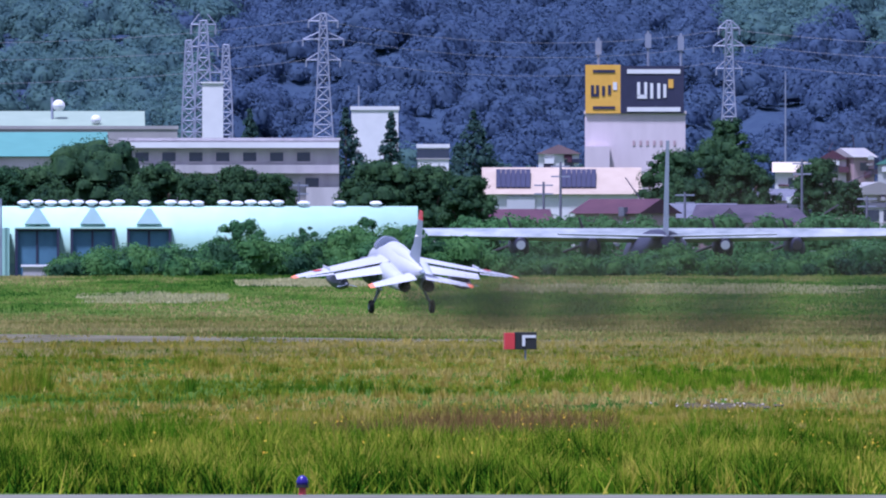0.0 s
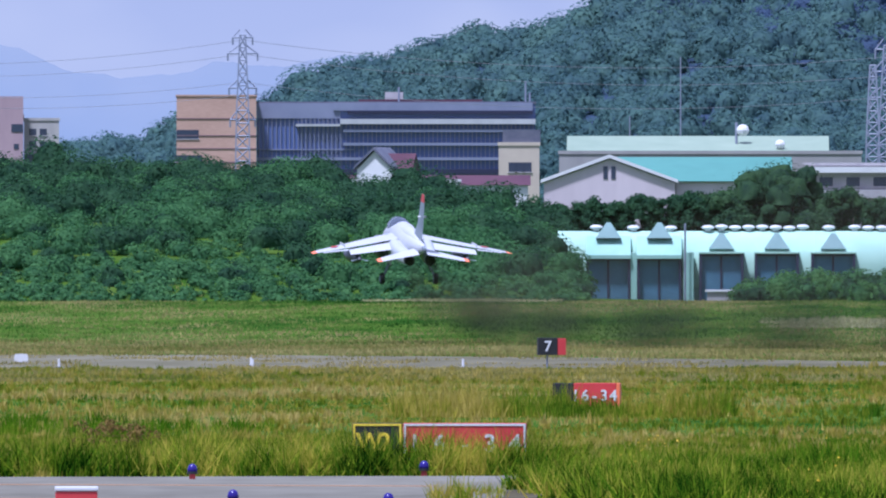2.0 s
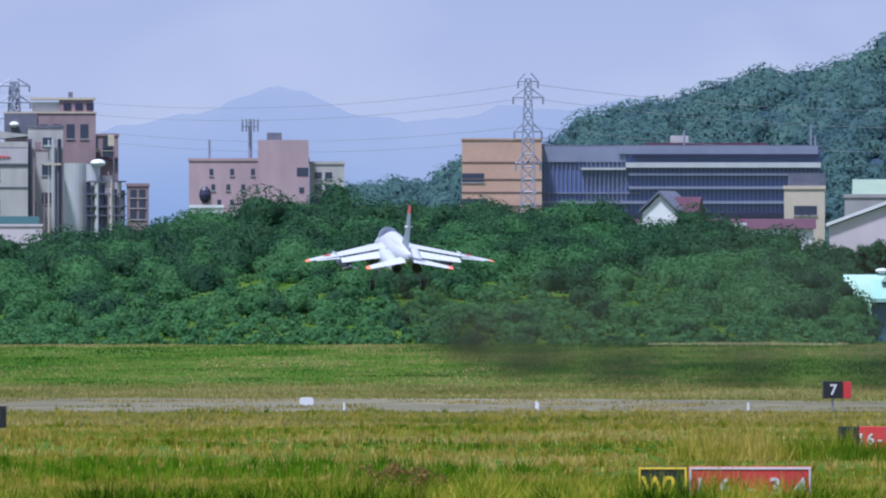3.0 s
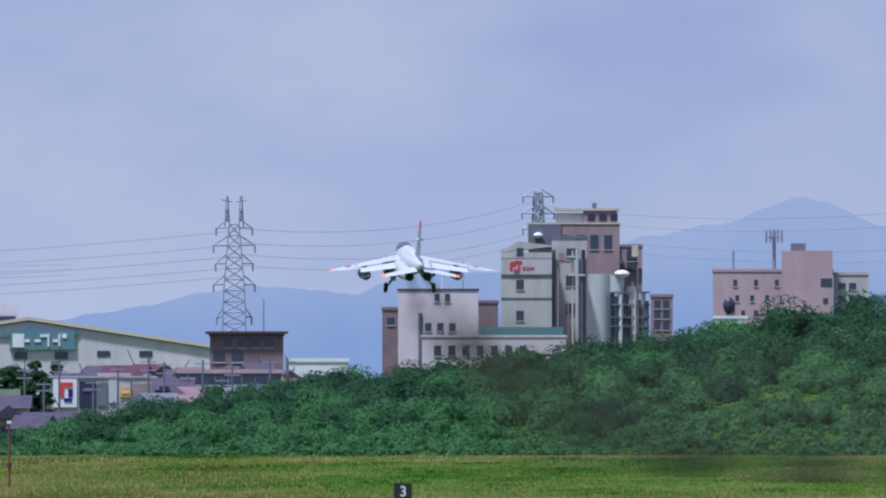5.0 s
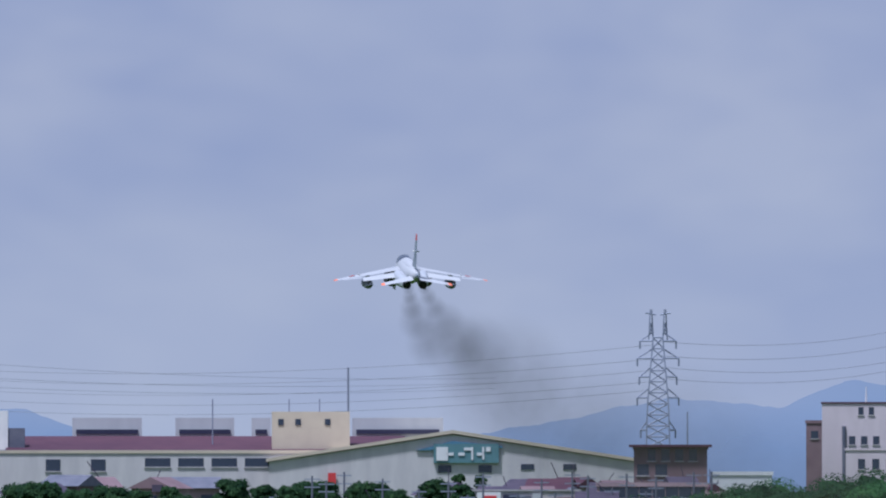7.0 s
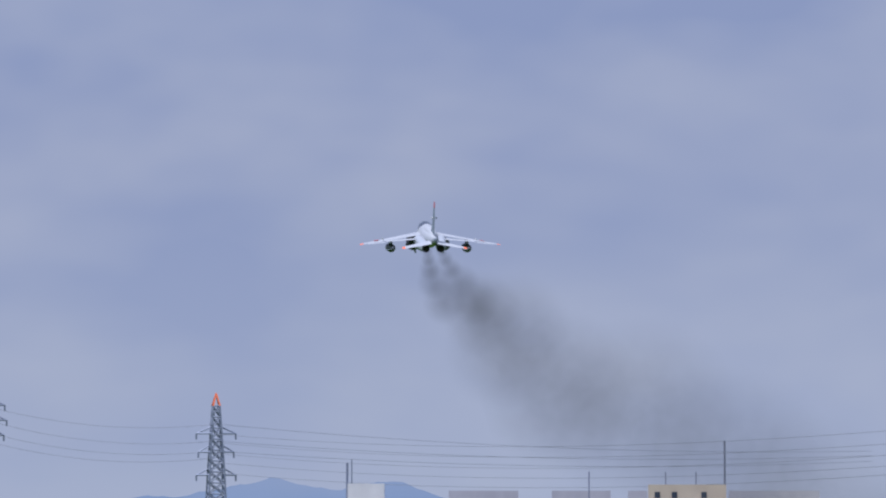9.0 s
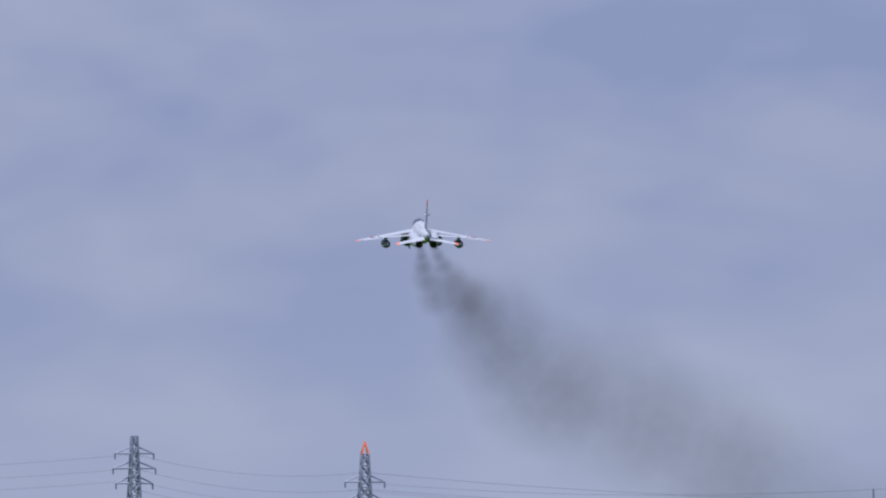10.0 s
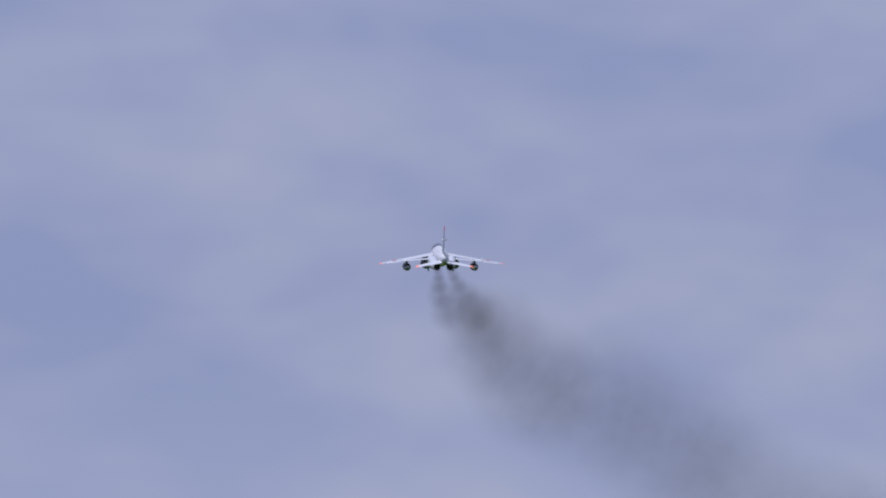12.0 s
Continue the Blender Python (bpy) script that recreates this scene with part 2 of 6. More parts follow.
    "jet": mat("light_grey_aircraft_paint", (0.40, 0.41, 0.435), (0.48, 0.49, 0.515), rough=0.45, scale=0.9),
    # darker copy of the light grey for the nacelles, shade painted in
    "jet_shade": mat("shaded_aircraft_paint", (0.36, 0.38, 0.42), (0.45, 0.47, 0.51), rough=0.45, scale=0.9),
    "jet_dark": mat("blue_grey_aircraft_paint", (0.19, 0.225, 0.275), (0.25, 0.29, 0.34), rough=0.45, scale=0.9),
    # dark colour of the tanks, also painted on the ducts as underwing shade
    "tank": mat("tank_and_shade_paint", (0.055, 0.06, 0.08), (0.09, 0.10, 0.125), rough=0.5, scale=1.2),
    "burnt": mat("burnt_metal", (0.02, 0.02, 0.022), (0.04, 0.038, 0.036), rough=0.6, metal=0.5, scale=4),
    "tyre": mat("black_rubber", (0.012, 0.012, 0.012), rough=0.9),
    "transport": mat("transport_grey_paint", (0.30, 0.33, 0.35), (0.40, 0.43, 0.45), rough=0.5, scale=0.4),
}


def sooty(name, colour, cover):
    """Thin soot, densest along a puff's axis and fading outwards, with curls in it."""
    m = mat(name, colour, rough=1.0, gloss=0.0)
    n, l = m.node_tree.nodes, m.node_tree.links

    def calc(op, a, b=None):
        k = n.new("ShaderNodeMath")
        k.operation = op
        for slot, val in ((0, a), (1, b)):
            if val is None:
                continue
            if isinstance(val, (int, float)):
                k.inputs[slot].default_value = val
            else:
                l.new(val, k.inputs[slot])
        return k.outputs[0]

    co, xyz = n.new("ShaderNodeTexCoord"), n.new("ShaderNodeSeparateXYZ")
    l.new(co.outputs["Generated"], xyz.inputs[0])
    sx = calc("MULTIPLY", calc("SUBTRACT", xyz.outputs["X"], 0.5), 2.0)
    sz = calc("MULTIPLY", calc("SUBTRACT", xyz.outputs["Z"], 0.5), 2.0)
    r2 = calc("ADD", calc("MULTIPLY", sx, sx), calc("MULTIPLY", sz, sz))
    core = calc("POWER", calc("MAXIMUM", calc("SUBTRACT", 0.97, r2), 0.0), 1.6)
    curl = n.new("ShaderNodeTexNoise")
    curl.inputs["Scale"].default_value, curl.inputs["Detail"].default_value = 0.7, 3
    l.new(co.outputs["Object"], curl.inputs["Vector"])
    wisps = calc("ADD", calc("MULTIPLY", curl.outputs["Fac"], 0.7), 0.65)
    clear, mix = n.new("ShaderNodeBsdfTransparent"), n.new("ShaderNodeMixShader")
    l.new(calc("MULTIPLY", calc("MULTIPLY", core, wisps), cover), mix.inputs[0])
    l.new(clear.outputs["BSDF"], mix.inputs[1])
    l.new(n["Principled BSDF"].outputs["BSDF"], mix.inputs[2])
    l.new(mix.outputs["Shader"], n["Material Output"].inputs["Surface"])
    return m


M["soot"] = sooty("soot", (0.075, 0.068, 0.045), 0.31)
M["soot_young"] = sooty("fresh_soot", (0.065, 0.058, 0.040), 0.34)
M["soot_thin"] = sooty("thinned_soot", (0.090, 0.082, 0.060), 0.25)
M["soot_low"] = sooty("ground_soot", (0.016, 0.016, 0.016), 0.58)


# ---- helpers for shapes ----
F = 39000.0      # survey grid: bearing u to the right and height v above eye level, in 1/39000 radian


def spot(u, v, d):
    """The place at bearing u, height v and distance d."""
    return Vector((d * math.sin(u / F), d * math.cos(u / F), EYE + d * v / F))


def part(name, bm, material, parent=None, label="", at=None):
    """Links a bmesh as one mesh object under a thing or a part."""
    me = bpy.data.meshes.new(name)
    bm.to_mesh(me)
    bm.free()
    me.materials.append(material)
    ob = new(name, me)
    if parent:
        ob.parent = parent
    if at is not None:
        ob.matrix_basis = at
    return tagged(ob, label)


def again(ob, at, parent):
    """The same mesh once more, at another place under a thing."""
    o = ob.copy()
    scene.collection.objects.link(o)
    o.parent, o.matrix_basis = parent, at
    return o


def soup(name, verts, faces, material):
    """One mesh from arrays of corners."""
    me = bpy.data.meshes.new(name)
    k = faces.shape[1]
    me.vertices.add(len(verts))
    me.vertices.foreach_set("co", np.asarray(verts, dtype=np.float32).ravel())
    me.loops.add(faces.size)
    me.loops.foreach_set("vertex_index", faces.astype(np.int32).ravel())
    me.polygons.add(len(faces))
    me.polygons.foreach_set("loop_start", np.arange(0, faces.size, k, dtype=np.int32))
    me.polygons.foreach_set("loop_total", np.full(len(faces), k, dtype=np.int32))
    me.update(calc_edges=True)
    me.materials.append(material)
    return new(name, me)


def box(bm, x0, x1, y0, y1, z0, z1, bevel=0.0):
    made = bmesh.ops.create_cube(bm, size=1, matrix=Matrix.Translation(((x0 + x1) / 2, (y0 + y1) / 2, (z0 + z1) / 2)) @ Matrix.Diagonal((x1 - x0, y1 - y0, z1 - z0, 1)))
    if bevel:
        edges = list({e for v in made["verts"] for e in v.link_edges})
        bmesh.ops.bevel(bm, geom=edges, offset=bevel, segments=2, affect="EDGES", profile=0.6)
    return bm


def boxed(*a, **k):
    return box(bmesh.new(), *a, **k)


def prism(profile, axis_from, axis_to, way="y"):
    """A solid with a constant cross-section: profile points (a, z) swept along y or x."""
    bm = bmesh.new()
    ends = []
    for s in (axis_from, axis_to):
        ends.append([bm.verts.new((a, s, z) if way == "y" else (s, a, z)) for a, z in profile])
    n = len(profile)
    bm.faces.new(ends[0])
    bm.faces.new(ends[1][::-1])
    for i in range(n):
        bm.faces.new((ends[0][i], ends[1][i], ends[1][(i + 1) % n], ends[0][(i + 1) % n]))
    bmesh.ops.recalc_face_normals(bm, faces=bm.faces)
    return bm


def loft(rings, n=20, power=2.0, smooth=True):
    """A skin over rings (y, half width, half height, centre x, centre z)."""
    bm = bmesh.new()
    loops = []
    for y, w, h, cx, cz in rings:
        row = []
        for i in range(n):
            a = 2 * math.pi * i / n
            c, s = math.cos(a), math.sin(a)
            row.append(bm.verts.new((cx + w * math.copysign(abs(c) ** (2 / power), c), y, cz + h * math.copysign(abs(s) ** (2 / power), s))))
        loops.append(row)
    for a, b in zip(loops, loops[1:]):
        for i in range(n):
            bm.faces.new((a[i], a[(i + 1) % n], b[(i + 1) % n], b[i]))
    bm.faces.new(loops[0][::-1])
    bm.faces.new(loops[-1])
    bmesh.ops.recalc_face_normals(bm, faces=bm.faces)
    if smooth:
        for f in bm.faces:
            f.smooth = len(f.verts) == 4
    return bm


def aerofoil(stations, n=9):
    """A wing or fin skin over stations (leading edge, chord, thickness), each a Vector, a Vector along the chord and one across it."""
    bm = bmesh.new()
    loops = []
    for lead, chord, thick in stations:
        row = []
        for side in (1, -1):
            for i in range(n):
                s = i / (n - 1) if side == 1 else 1 - i / (n - 1)
                if side == -1 and i in (0, n - 1):
                    continue
                t = side * (1.48 * math.sqrt(s) - 0.63 * s - 1.76 * s * s + 1.42 * s ** 3 - 0.51 * s ** 4)
                row.append(bm.verts.new(lead + chord * s + thick * t))
        loops.append(row)
    m = len(loops[0])
    for a, b in zip(loops, loops[1:]):
        for i in range(m):
            bm.faces.new((a[i], a[(i + 1) % m], b[(i + 1) % m], b[i]))
    bm.faces.new(loops[0][::-1])
    bm.faces.new(loops[-1])
    bmesh.ops.recalc_face_normals(bm, faces=bm.faces)
    return bm


def tube(bm, a, b, r, n=6, r2=None):
    """A round bar from a to b."""
    a, b = Vector(a), Vector(b)
    m = Matrix.Translation((a + b) / 2) @ (b - a).to_track_quat("Z", "Y").to_matrix().to_4x4()
    bmesh.ops.create_cone(bm, cap_ends=True, segments=n, radius1=r, radius2=r if r2 is None else r2, depth=(b - a).length, matrix=m)
    return bm


def dome(bm, c, r, squash=1.0, u=10, v=6):
    bmesh.ops.create_uvsphere(bm, u_segments=u, v_segments=v, radius=r, matrix=Matrix.Translation(c) @ Matrix.Diagonal((1, 1, squash, 1)))
    return bm


def words(text, size, material, parent, at, pitch=0.6):
    """Letters of a sign, each a thin mesh of its own, standing upright and facing the viewer (local -y)."""
    for i, ch in enumerate(text):
        if ch == " ":
            continue
        cu = bpy.data.curves.new("letter", "FONT")
        cu.body, cu.size, cu.extrude, cu.align_x, cu.align_y = ch, size, 0.008, "CENTER", "CENTER"
        cu.offset = 0.018 * size
        tmp = bpy.data.objects.new("letter", cu)
        me = bpy.data.meshes.new_from_object(tmp)
        bpy.data.objects.remove(tmp)
        me.materials.clear()
        me.materials.append(material)
        ob = new("letter", me)
        ob.parent = parent
        ob.matrix_basis = at @ pose((i - (len(text) - 1) / 2) * size * pitch, 0, 0, 90, 0, 0)


def facing(u, d, turn=0.0, z=0.0):
    """A pose on the ground at bearing u and distance d, its -y side to the viewer, then turned."""
    return pose(d * math.sin(u / F), d * math.cos(u / F), z, 0, 0, turn - math.degrees(u / F))


def empty(name, m, label, category, group="", kind=""):
    ob = new(name)
    ob.matrix_world = m
    ob.empty_display_size = 0.5
    return tagged(ob, label, category, group, kind)


rng = np.random.default_rng(7)


def leaf_cloud(centres, radii, per, size, squash=0.8, up=0.3, spread=0.28, loose=0.36, core=0.74):
    """Leaves over many rounded clumps, more on the larger ones: arrays of corners and faces."""
    radii = np.asarray(radii, float)
    many = np.clip(per * (radii / radii.mean()) ** 2, per * 0.3, per * 4).astype(int) + 1
    n = int(many.sum())
    c = np.repeat(np.asarray(centres, float), many, axis=0)
    r = np.repeat(radii, many)
    d = rng.normal(size=(n, 3))
    d /= np.linalg.norm(d, axis=1)[:, None]
    d[:, 2] = np.where(d[:, 2] < -0.35, -d[:, 2], d[:, 2])
    rr = r * (1.0 - spread * rng.random(n) ** 1.5)
    p = c + d * rr[:, None] * np.array([1, 1, squash])
    nrm = d + rng.normal(size=(n, 3)) * loose + np.array([0, 0, up])
    nrm /= np.linalg.norm(nrm, axis=1)[:, None]
    side = np.cross(nrm, rng.normal(size=(n, 3)))
    side /= np.linalg.norm(side, axis=1)[:, None]
    other = np.cross(nrm, side)
    s = (size * (0.55 + 0.9 * rng.random(n)))[:, None]
    v = np.stack([p - side * s * 0.5 - other * s * 0.1, p + side * s * 0.2 - other * s * 0.42, p + side * s * 0.35 + other * s * 0.48], axis=1).reshape(-1, 3)
    faces = np.arange(n * 3).reshape(-1, 3)
    if core:
        # an uneven inner dome of foliage behind the leaves of each clump
        m, seg, rings = len(radii), 7, 4
        a = np.linspace(0, 2 * math.pi, seg, endpoint=False)[None, :] + np.linspace(0, 0.6, rings)[:, None]
        e = np.linspace(-0.35, math.pi / 2, rings)[:, None]
        unit = np.stack([np.cos(e) * np.cos(a), np.cos(e) * np.sin(a), np.sin(e) + 0 * a], 2).reshape(-1, 3)
        k = len(unit)
        swell = (radii[:, None] * core * (0.7 + 0.4 * rng.random((m, k))))[:, :, None]
        swell[:, -seg:] = swell[:, -1:]
        dv = np.asarray(centres, float)[:, None, :] + unit[None] * swell * np.array([1, 1, squash])
        q = np.array([t for r in range(rings - 1) for i in range(seg) for t in
                      ([r * seg + i, r * seg + (i + 1) % seg, (r + 1) * seg + (i + 1) % seg], [r * seg + i, (r + 1) * seg + (i + 1) % seg, (r + 1) * seg + i])])
        df = (np.arange(m)[:, None, None] * k + q[None]).reshape(-1, 3) + len(v)
        v, faces = np.concatenate([v, dv.reshape(-1, 3)]), np.concatenate([faces, df])
    return v, faces


def blades(x, y, z, height, width, lean=0.6, simple=False):
    """Grass blades, rooted at the given places."""
    n = len(x)
    a = rng.random(n) * math.pi
    dx, dy = np.cos(a) * width / 2, np.sin(a) * width / 2
    b = rng.random(n) * 2 * math.pi
    lx, ly = np.cos(b) * height * lean * rng.random(n), np.sin(b) * height * lean * rng.random(n)
    root = np.stack([x, y, z], 1)
    off = np.stack([dx, dy, np.zeros(n)], 1)
    mid = root + np.stack([lx * 0.3, ly * 0.3, height * 0.6], 1)
    tip = root + np.stack([lx, ly, height], 1)
    if simple:
        v = np.stack([root - off, root + off, tip], 1).reshape(-1, 3)
        return v, np.arange(n)[:, None] * 3 + np.array([[0, 1, 2]])
    v = np.stack([root - off, root + off, mid + off * 0.8, tip, mid - off * 0.8], 1).reshape(-1, 3)
    k = np.arange(n)[:, None] * 5
    return v, k + np.array([[0, 1, 2, 3, 4]])


# ---- ground ----
RIDGE_U = np.array([-5600, -3900, -3640, -3343, -3063, -2943, -2743, -2393, -2113, -1862, -1562, -1262, -1010, -950, -700, -300, 0, 400, 1400])
RIDGE_V = np.array([-28, -26, -20, 0, 42, 74, 92, 128, 182, 193, 180, 160, 120, 2, -8, 22, 22, 18, 12])
FOOT = 1.8       # the ground beyond the runway lies this much higher


def ground_z(u, d):
    """Height of the ground at bearing u and distance d."""
    u, d = np.asarray(u, float), np.asarray(d, float)
    s = np.clip((d - 1050) / 330, 0, 1)
    z = FOOT * s * s * (3 - 2 * s)
    top = EYE + 1560 * np.interp(u, RIDGE_U, RIDGE_V) / F - 1.2
    r = np.clip((d - 1410) / 150, 0, 1) * np.clip((1720 - d) / 140, 0, 1)
    z = z + np.maximum(top - FOOT, 0) * r ** 0.8
    return z * np.clip((2100 - d) / 300, 0, 1)


us = np.linspace(-6500, 2200, 175)
ds = np.concatenate([np.linspace(20, 1000, 50), np.linspace(1020, 1800, 79), np.linspace(1840, 4990, 24)])
gu, gd = np.meshgrid(us, ds)
gx, gy = gd * np.sin(gu / F), gd * np.cos(gu / F)
gv = np.stack([gx.ravel(), gy.ravel(), ground_z(gu, gd).ravel()], 1)
cols = len(us)
idx = (np.arange(len(ds) - 1)[:, None] * cols + np.arange(cols - 1)[None, :]).ravel()
gf = np.stack([idx, idx + 1, idx + cols + 1, idx + cols], 1)
# the rest of the plain, all round to the horizon
edge = [spot(us[0], 0, 4990), spot(us[0], 0, 20), spot(us[-1], 0, 20), spot(us[-1], 0, 4990)]
plain = bmesh.new()
corner = [(e.x, e.y, 0.0) for e in edge]
vs = [plain.verts.new(c) for c in corner]
far = [plain.verts.new(c) for c in ((-4990, 4990, 0), (-4990, -4990, 0), (4990, -4990, 0), (4990, 4990, 0))]
for a, b, c, e in ((0, 1, 1, 0), (1, 2, 2, 1), (2, 3, 3, 2)):
    plain.faces.new((vs[a], vs[b], far[c], far[e]))
bmesh.ops.recalc_face_normals(plain, faces=plain.faces)
ground = soup("ground", gv, gf, M["soil"])
gb = bmesh.new()
gb.from_mesh(ground.data)
tmp_me = bpy.data.meshes.new("plain")
plain.to_mesh(tmp_me)
plain.free()
gb.from_mesh(tmp_me)
for f in gb.faces:
    f.smooth = True
    if f.normal.z < 0:
        f.normal_flip()
gb.to_mesh(ground.data)
gb.free()
bpy.data.meshes.remove(tmp_me)
tagged(ground, "grassy airfield ground with a low bank behind", "ground", kind="structure")


def slab(name, corners, z, material, label, category):
    """A thin paved slab, its top at z."""
    bm = bmesh.new()
    low = [bm.verts.new((x, y, -0.3)) for x, y in corners]
    high = [bm.verts.new((x, y, z)) for x, y in corners]
    bm.faces.new(high)
    for i in range(len(corners)):
        j = (i + 1) % len(corners)
        bm.faces.new((low[i], low[j], high[j], high[i]))
    bmesh.ops.recalc_face_normals(bm, faces=bm.faces)
    return tagged(part(name, bm, material), label, category, kind="structure")


# the paved strip crosses the view beyond the first grass
STRIP_U = np.array([-5200, -1600, -1000, -300, 150, 300])
STRIP_NEAR = np.array([782, 784, 786, 796, 812, 820])
STRIP_FAR = np.array([950, 935, 905, 850, 826, 821])
edge_uv = [(u, n) for u, n in zip(STRIP_U, STRIP_NEAR)] + [(u, f) for u, f in zip(STRIP_U[::-1], STRIP_FAR[::-1])]
slab("runway", [(d * math.sin(u / F), d * math.cos(u / F)) for u, d in edge_uv], 0.03, M["runway"], "grey worn runway strip between grass verges", "runway")
slab("taxiway", [(-60, 150), (40, 150), (20, 291), (-6.1, 292), (-6.9, 305), (-7.9, 318), (-8.6, 332), (-9.5, 345), (-9.7, 357), (-20, 354), (-60, 345)], 0.03, M["tarmac"], "pale concrete taxiway with grass at its edge", "taxiway")

slab("gravel", [(-6.15, 292.5), (-6.95, 305), (-7.95, 318), (-8.65, 332), (-9.0, 337), (-9.35, 330), (-9.1, 322), (-9.9, 312), (-9.2, 304), (-8.7, 297), (-8.9, 292.5)], 0.036, M["gravel"], "dark gravel spilling over the taxiway's edge", "gravel")
for name, (ua, da), (ub, db) in (("taxi_line", (-2700, 344), (-1225, 338.5)), ("taxi_line", (-2700, 322), (-1450, 318))):
    a, b = spot(ua, 0, da), spot(ub, 0, db)
    slab(name, [(a.x, a.y), (b.x, b.y), (b.x, b.y + 0.9), (a.x, a.y + 0.9)], 0.036, M["faded_line"], "faded orange line across the taxiway", "line")

bare_edge = [(496 + (105 + 14 * math.sin(5 * q)) * math.cos(q), 466 + (9 + 2 * math.sin(7 * q)) * math.sin(q)) for q in [i * math.pi / 14 for i in range(28)]]
slab("bare_patch", [(d * math.sin(u / F), d * math.cos(u / F)) for u, d in bare_edge], 0.025, M["gravel"], "bare dark gravel patch in the grass", "ground")


# ---- hill and mountains ----
HILL_U = np.array([-2000, -1890, -1760, -1690, -1600, -1520, -1400, -1302, -1270, -1162, -1052, -992, -892, -694, -400, 0, 500, 1100, 1700])
HILL_V = np.array([150, 238, 240, 258, 290, 315, 352, 362, 395, 428, 418, 452, 498, 520, 560, 585, 570, 590, 560])


def hill_z(u, d):
    """Height of the wooded hill's ground."""
    u, d = np.asarray(u, float), np.asarray(d, float)
    sky = EYE + 4850 * np.interp(u, HILL_U, HILL_V) / F - 4.0
    s = np.clip((d - 4330) / 520, 0, 1)
    lump = np.array([noise.fractal((a / 260, b / 130, 3.3), 1.0, 2.0, 3) for a, b in zip(np.ravel(u), np.ravel(d))]).reshape(u.shape)
    gully = np.abs(np.sin(u / 210 + 0.5 * np.sin(d / 90)))
    return np.maximum(sky * (s ** 0.75) * (1 - 0.16 * (1 - s) * gully) + lump * 15 * (1 - 0.75 * s), -2)


hu, hd = np.meshgrid(np.linspace(-2000, 1700, 150), np.linspace(4320, 4960, 26))
hz = hill_z(hu, np.minimum(hd, 4850)) - np.clip((hd - 4850) / 110, 0, 1) * 30
hv = np.stack([(hd * np.sin(hu / F)).ravel(), (hd * np.cos(hu / F)).ravel(), hz.ravel()], 1)
hi = (np.arange(25)[:, None] * 150 + np.arange(149)[None, :]).ravel()
hill = soup("hill", hv, np.stack([hi, hi + 1, hi + 151, hi + 150], 1), M["forest_haze"])
tagged(hill, "steep hill covered in dense green forest", "hill", kind="structure")
n_crown = 5200
cu_ = rng.uniform(-1990, 1300, n_crown)
cd_ = np.where(np.arange(n_crown) < 520, rng.uniform(4840, 4856, n_crown), 4335 + 515 * rng.random(n_crown))
cr_ = rng.uniform(2.4, 4.2, n_crown) + 2.6 * rng.random(n_crown) ** 3
cc_ = np.stack([cd_ * np.sin(cu_ / F), cd_ * np.cos(cu_ / F), hill_z(cu_, cd_) + cr_ * 0.35 - np.maximum(1.1 * cr_ - 6.6, 0)], 1)
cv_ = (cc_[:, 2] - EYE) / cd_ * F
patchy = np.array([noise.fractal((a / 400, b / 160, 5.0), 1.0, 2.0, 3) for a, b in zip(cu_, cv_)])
# crowns that take the bluer colour, with more haze painted in
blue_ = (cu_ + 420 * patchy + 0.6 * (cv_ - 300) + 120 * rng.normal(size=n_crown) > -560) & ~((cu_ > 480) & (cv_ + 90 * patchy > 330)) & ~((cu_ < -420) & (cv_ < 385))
for name, which, m, label in (("forest_canopy", ~blue_, M["forest"], "dense rounded tree crowns of a green hill forest"), ("hazy_forest_canopy", blue_, M["forest_haze"], "hill forest with more blue distance haze in its colour")):
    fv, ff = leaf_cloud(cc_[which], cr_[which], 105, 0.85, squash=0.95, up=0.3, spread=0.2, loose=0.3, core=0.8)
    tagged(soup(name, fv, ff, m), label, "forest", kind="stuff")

# the mountains emit a pale blue that stands for distance haze
haze = bpy.data.materials.new("mountain_haze_glow")
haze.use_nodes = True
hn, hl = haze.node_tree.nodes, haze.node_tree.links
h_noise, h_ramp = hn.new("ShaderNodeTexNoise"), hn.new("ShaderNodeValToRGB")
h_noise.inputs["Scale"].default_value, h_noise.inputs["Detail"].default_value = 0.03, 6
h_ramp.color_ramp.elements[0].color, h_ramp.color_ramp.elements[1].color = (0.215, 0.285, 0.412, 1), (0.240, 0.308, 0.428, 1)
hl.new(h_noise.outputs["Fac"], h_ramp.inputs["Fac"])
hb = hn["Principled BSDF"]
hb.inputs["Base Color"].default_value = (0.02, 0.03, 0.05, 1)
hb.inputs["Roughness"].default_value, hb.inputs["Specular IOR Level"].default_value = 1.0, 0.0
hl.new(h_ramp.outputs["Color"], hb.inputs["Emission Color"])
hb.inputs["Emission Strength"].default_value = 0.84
# the tops turn partly transparent, painting their fade into low cloud
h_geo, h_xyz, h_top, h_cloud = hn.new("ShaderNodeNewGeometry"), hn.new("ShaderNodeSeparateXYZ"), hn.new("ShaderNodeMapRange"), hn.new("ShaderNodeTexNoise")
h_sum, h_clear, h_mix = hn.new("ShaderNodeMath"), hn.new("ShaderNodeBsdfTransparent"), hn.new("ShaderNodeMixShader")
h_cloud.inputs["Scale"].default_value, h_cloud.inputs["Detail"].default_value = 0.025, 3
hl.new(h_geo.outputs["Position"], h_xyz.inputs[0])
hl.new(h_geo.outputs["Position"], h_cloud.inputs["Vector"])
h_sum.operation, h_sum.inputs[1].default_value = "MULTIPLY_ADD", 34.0
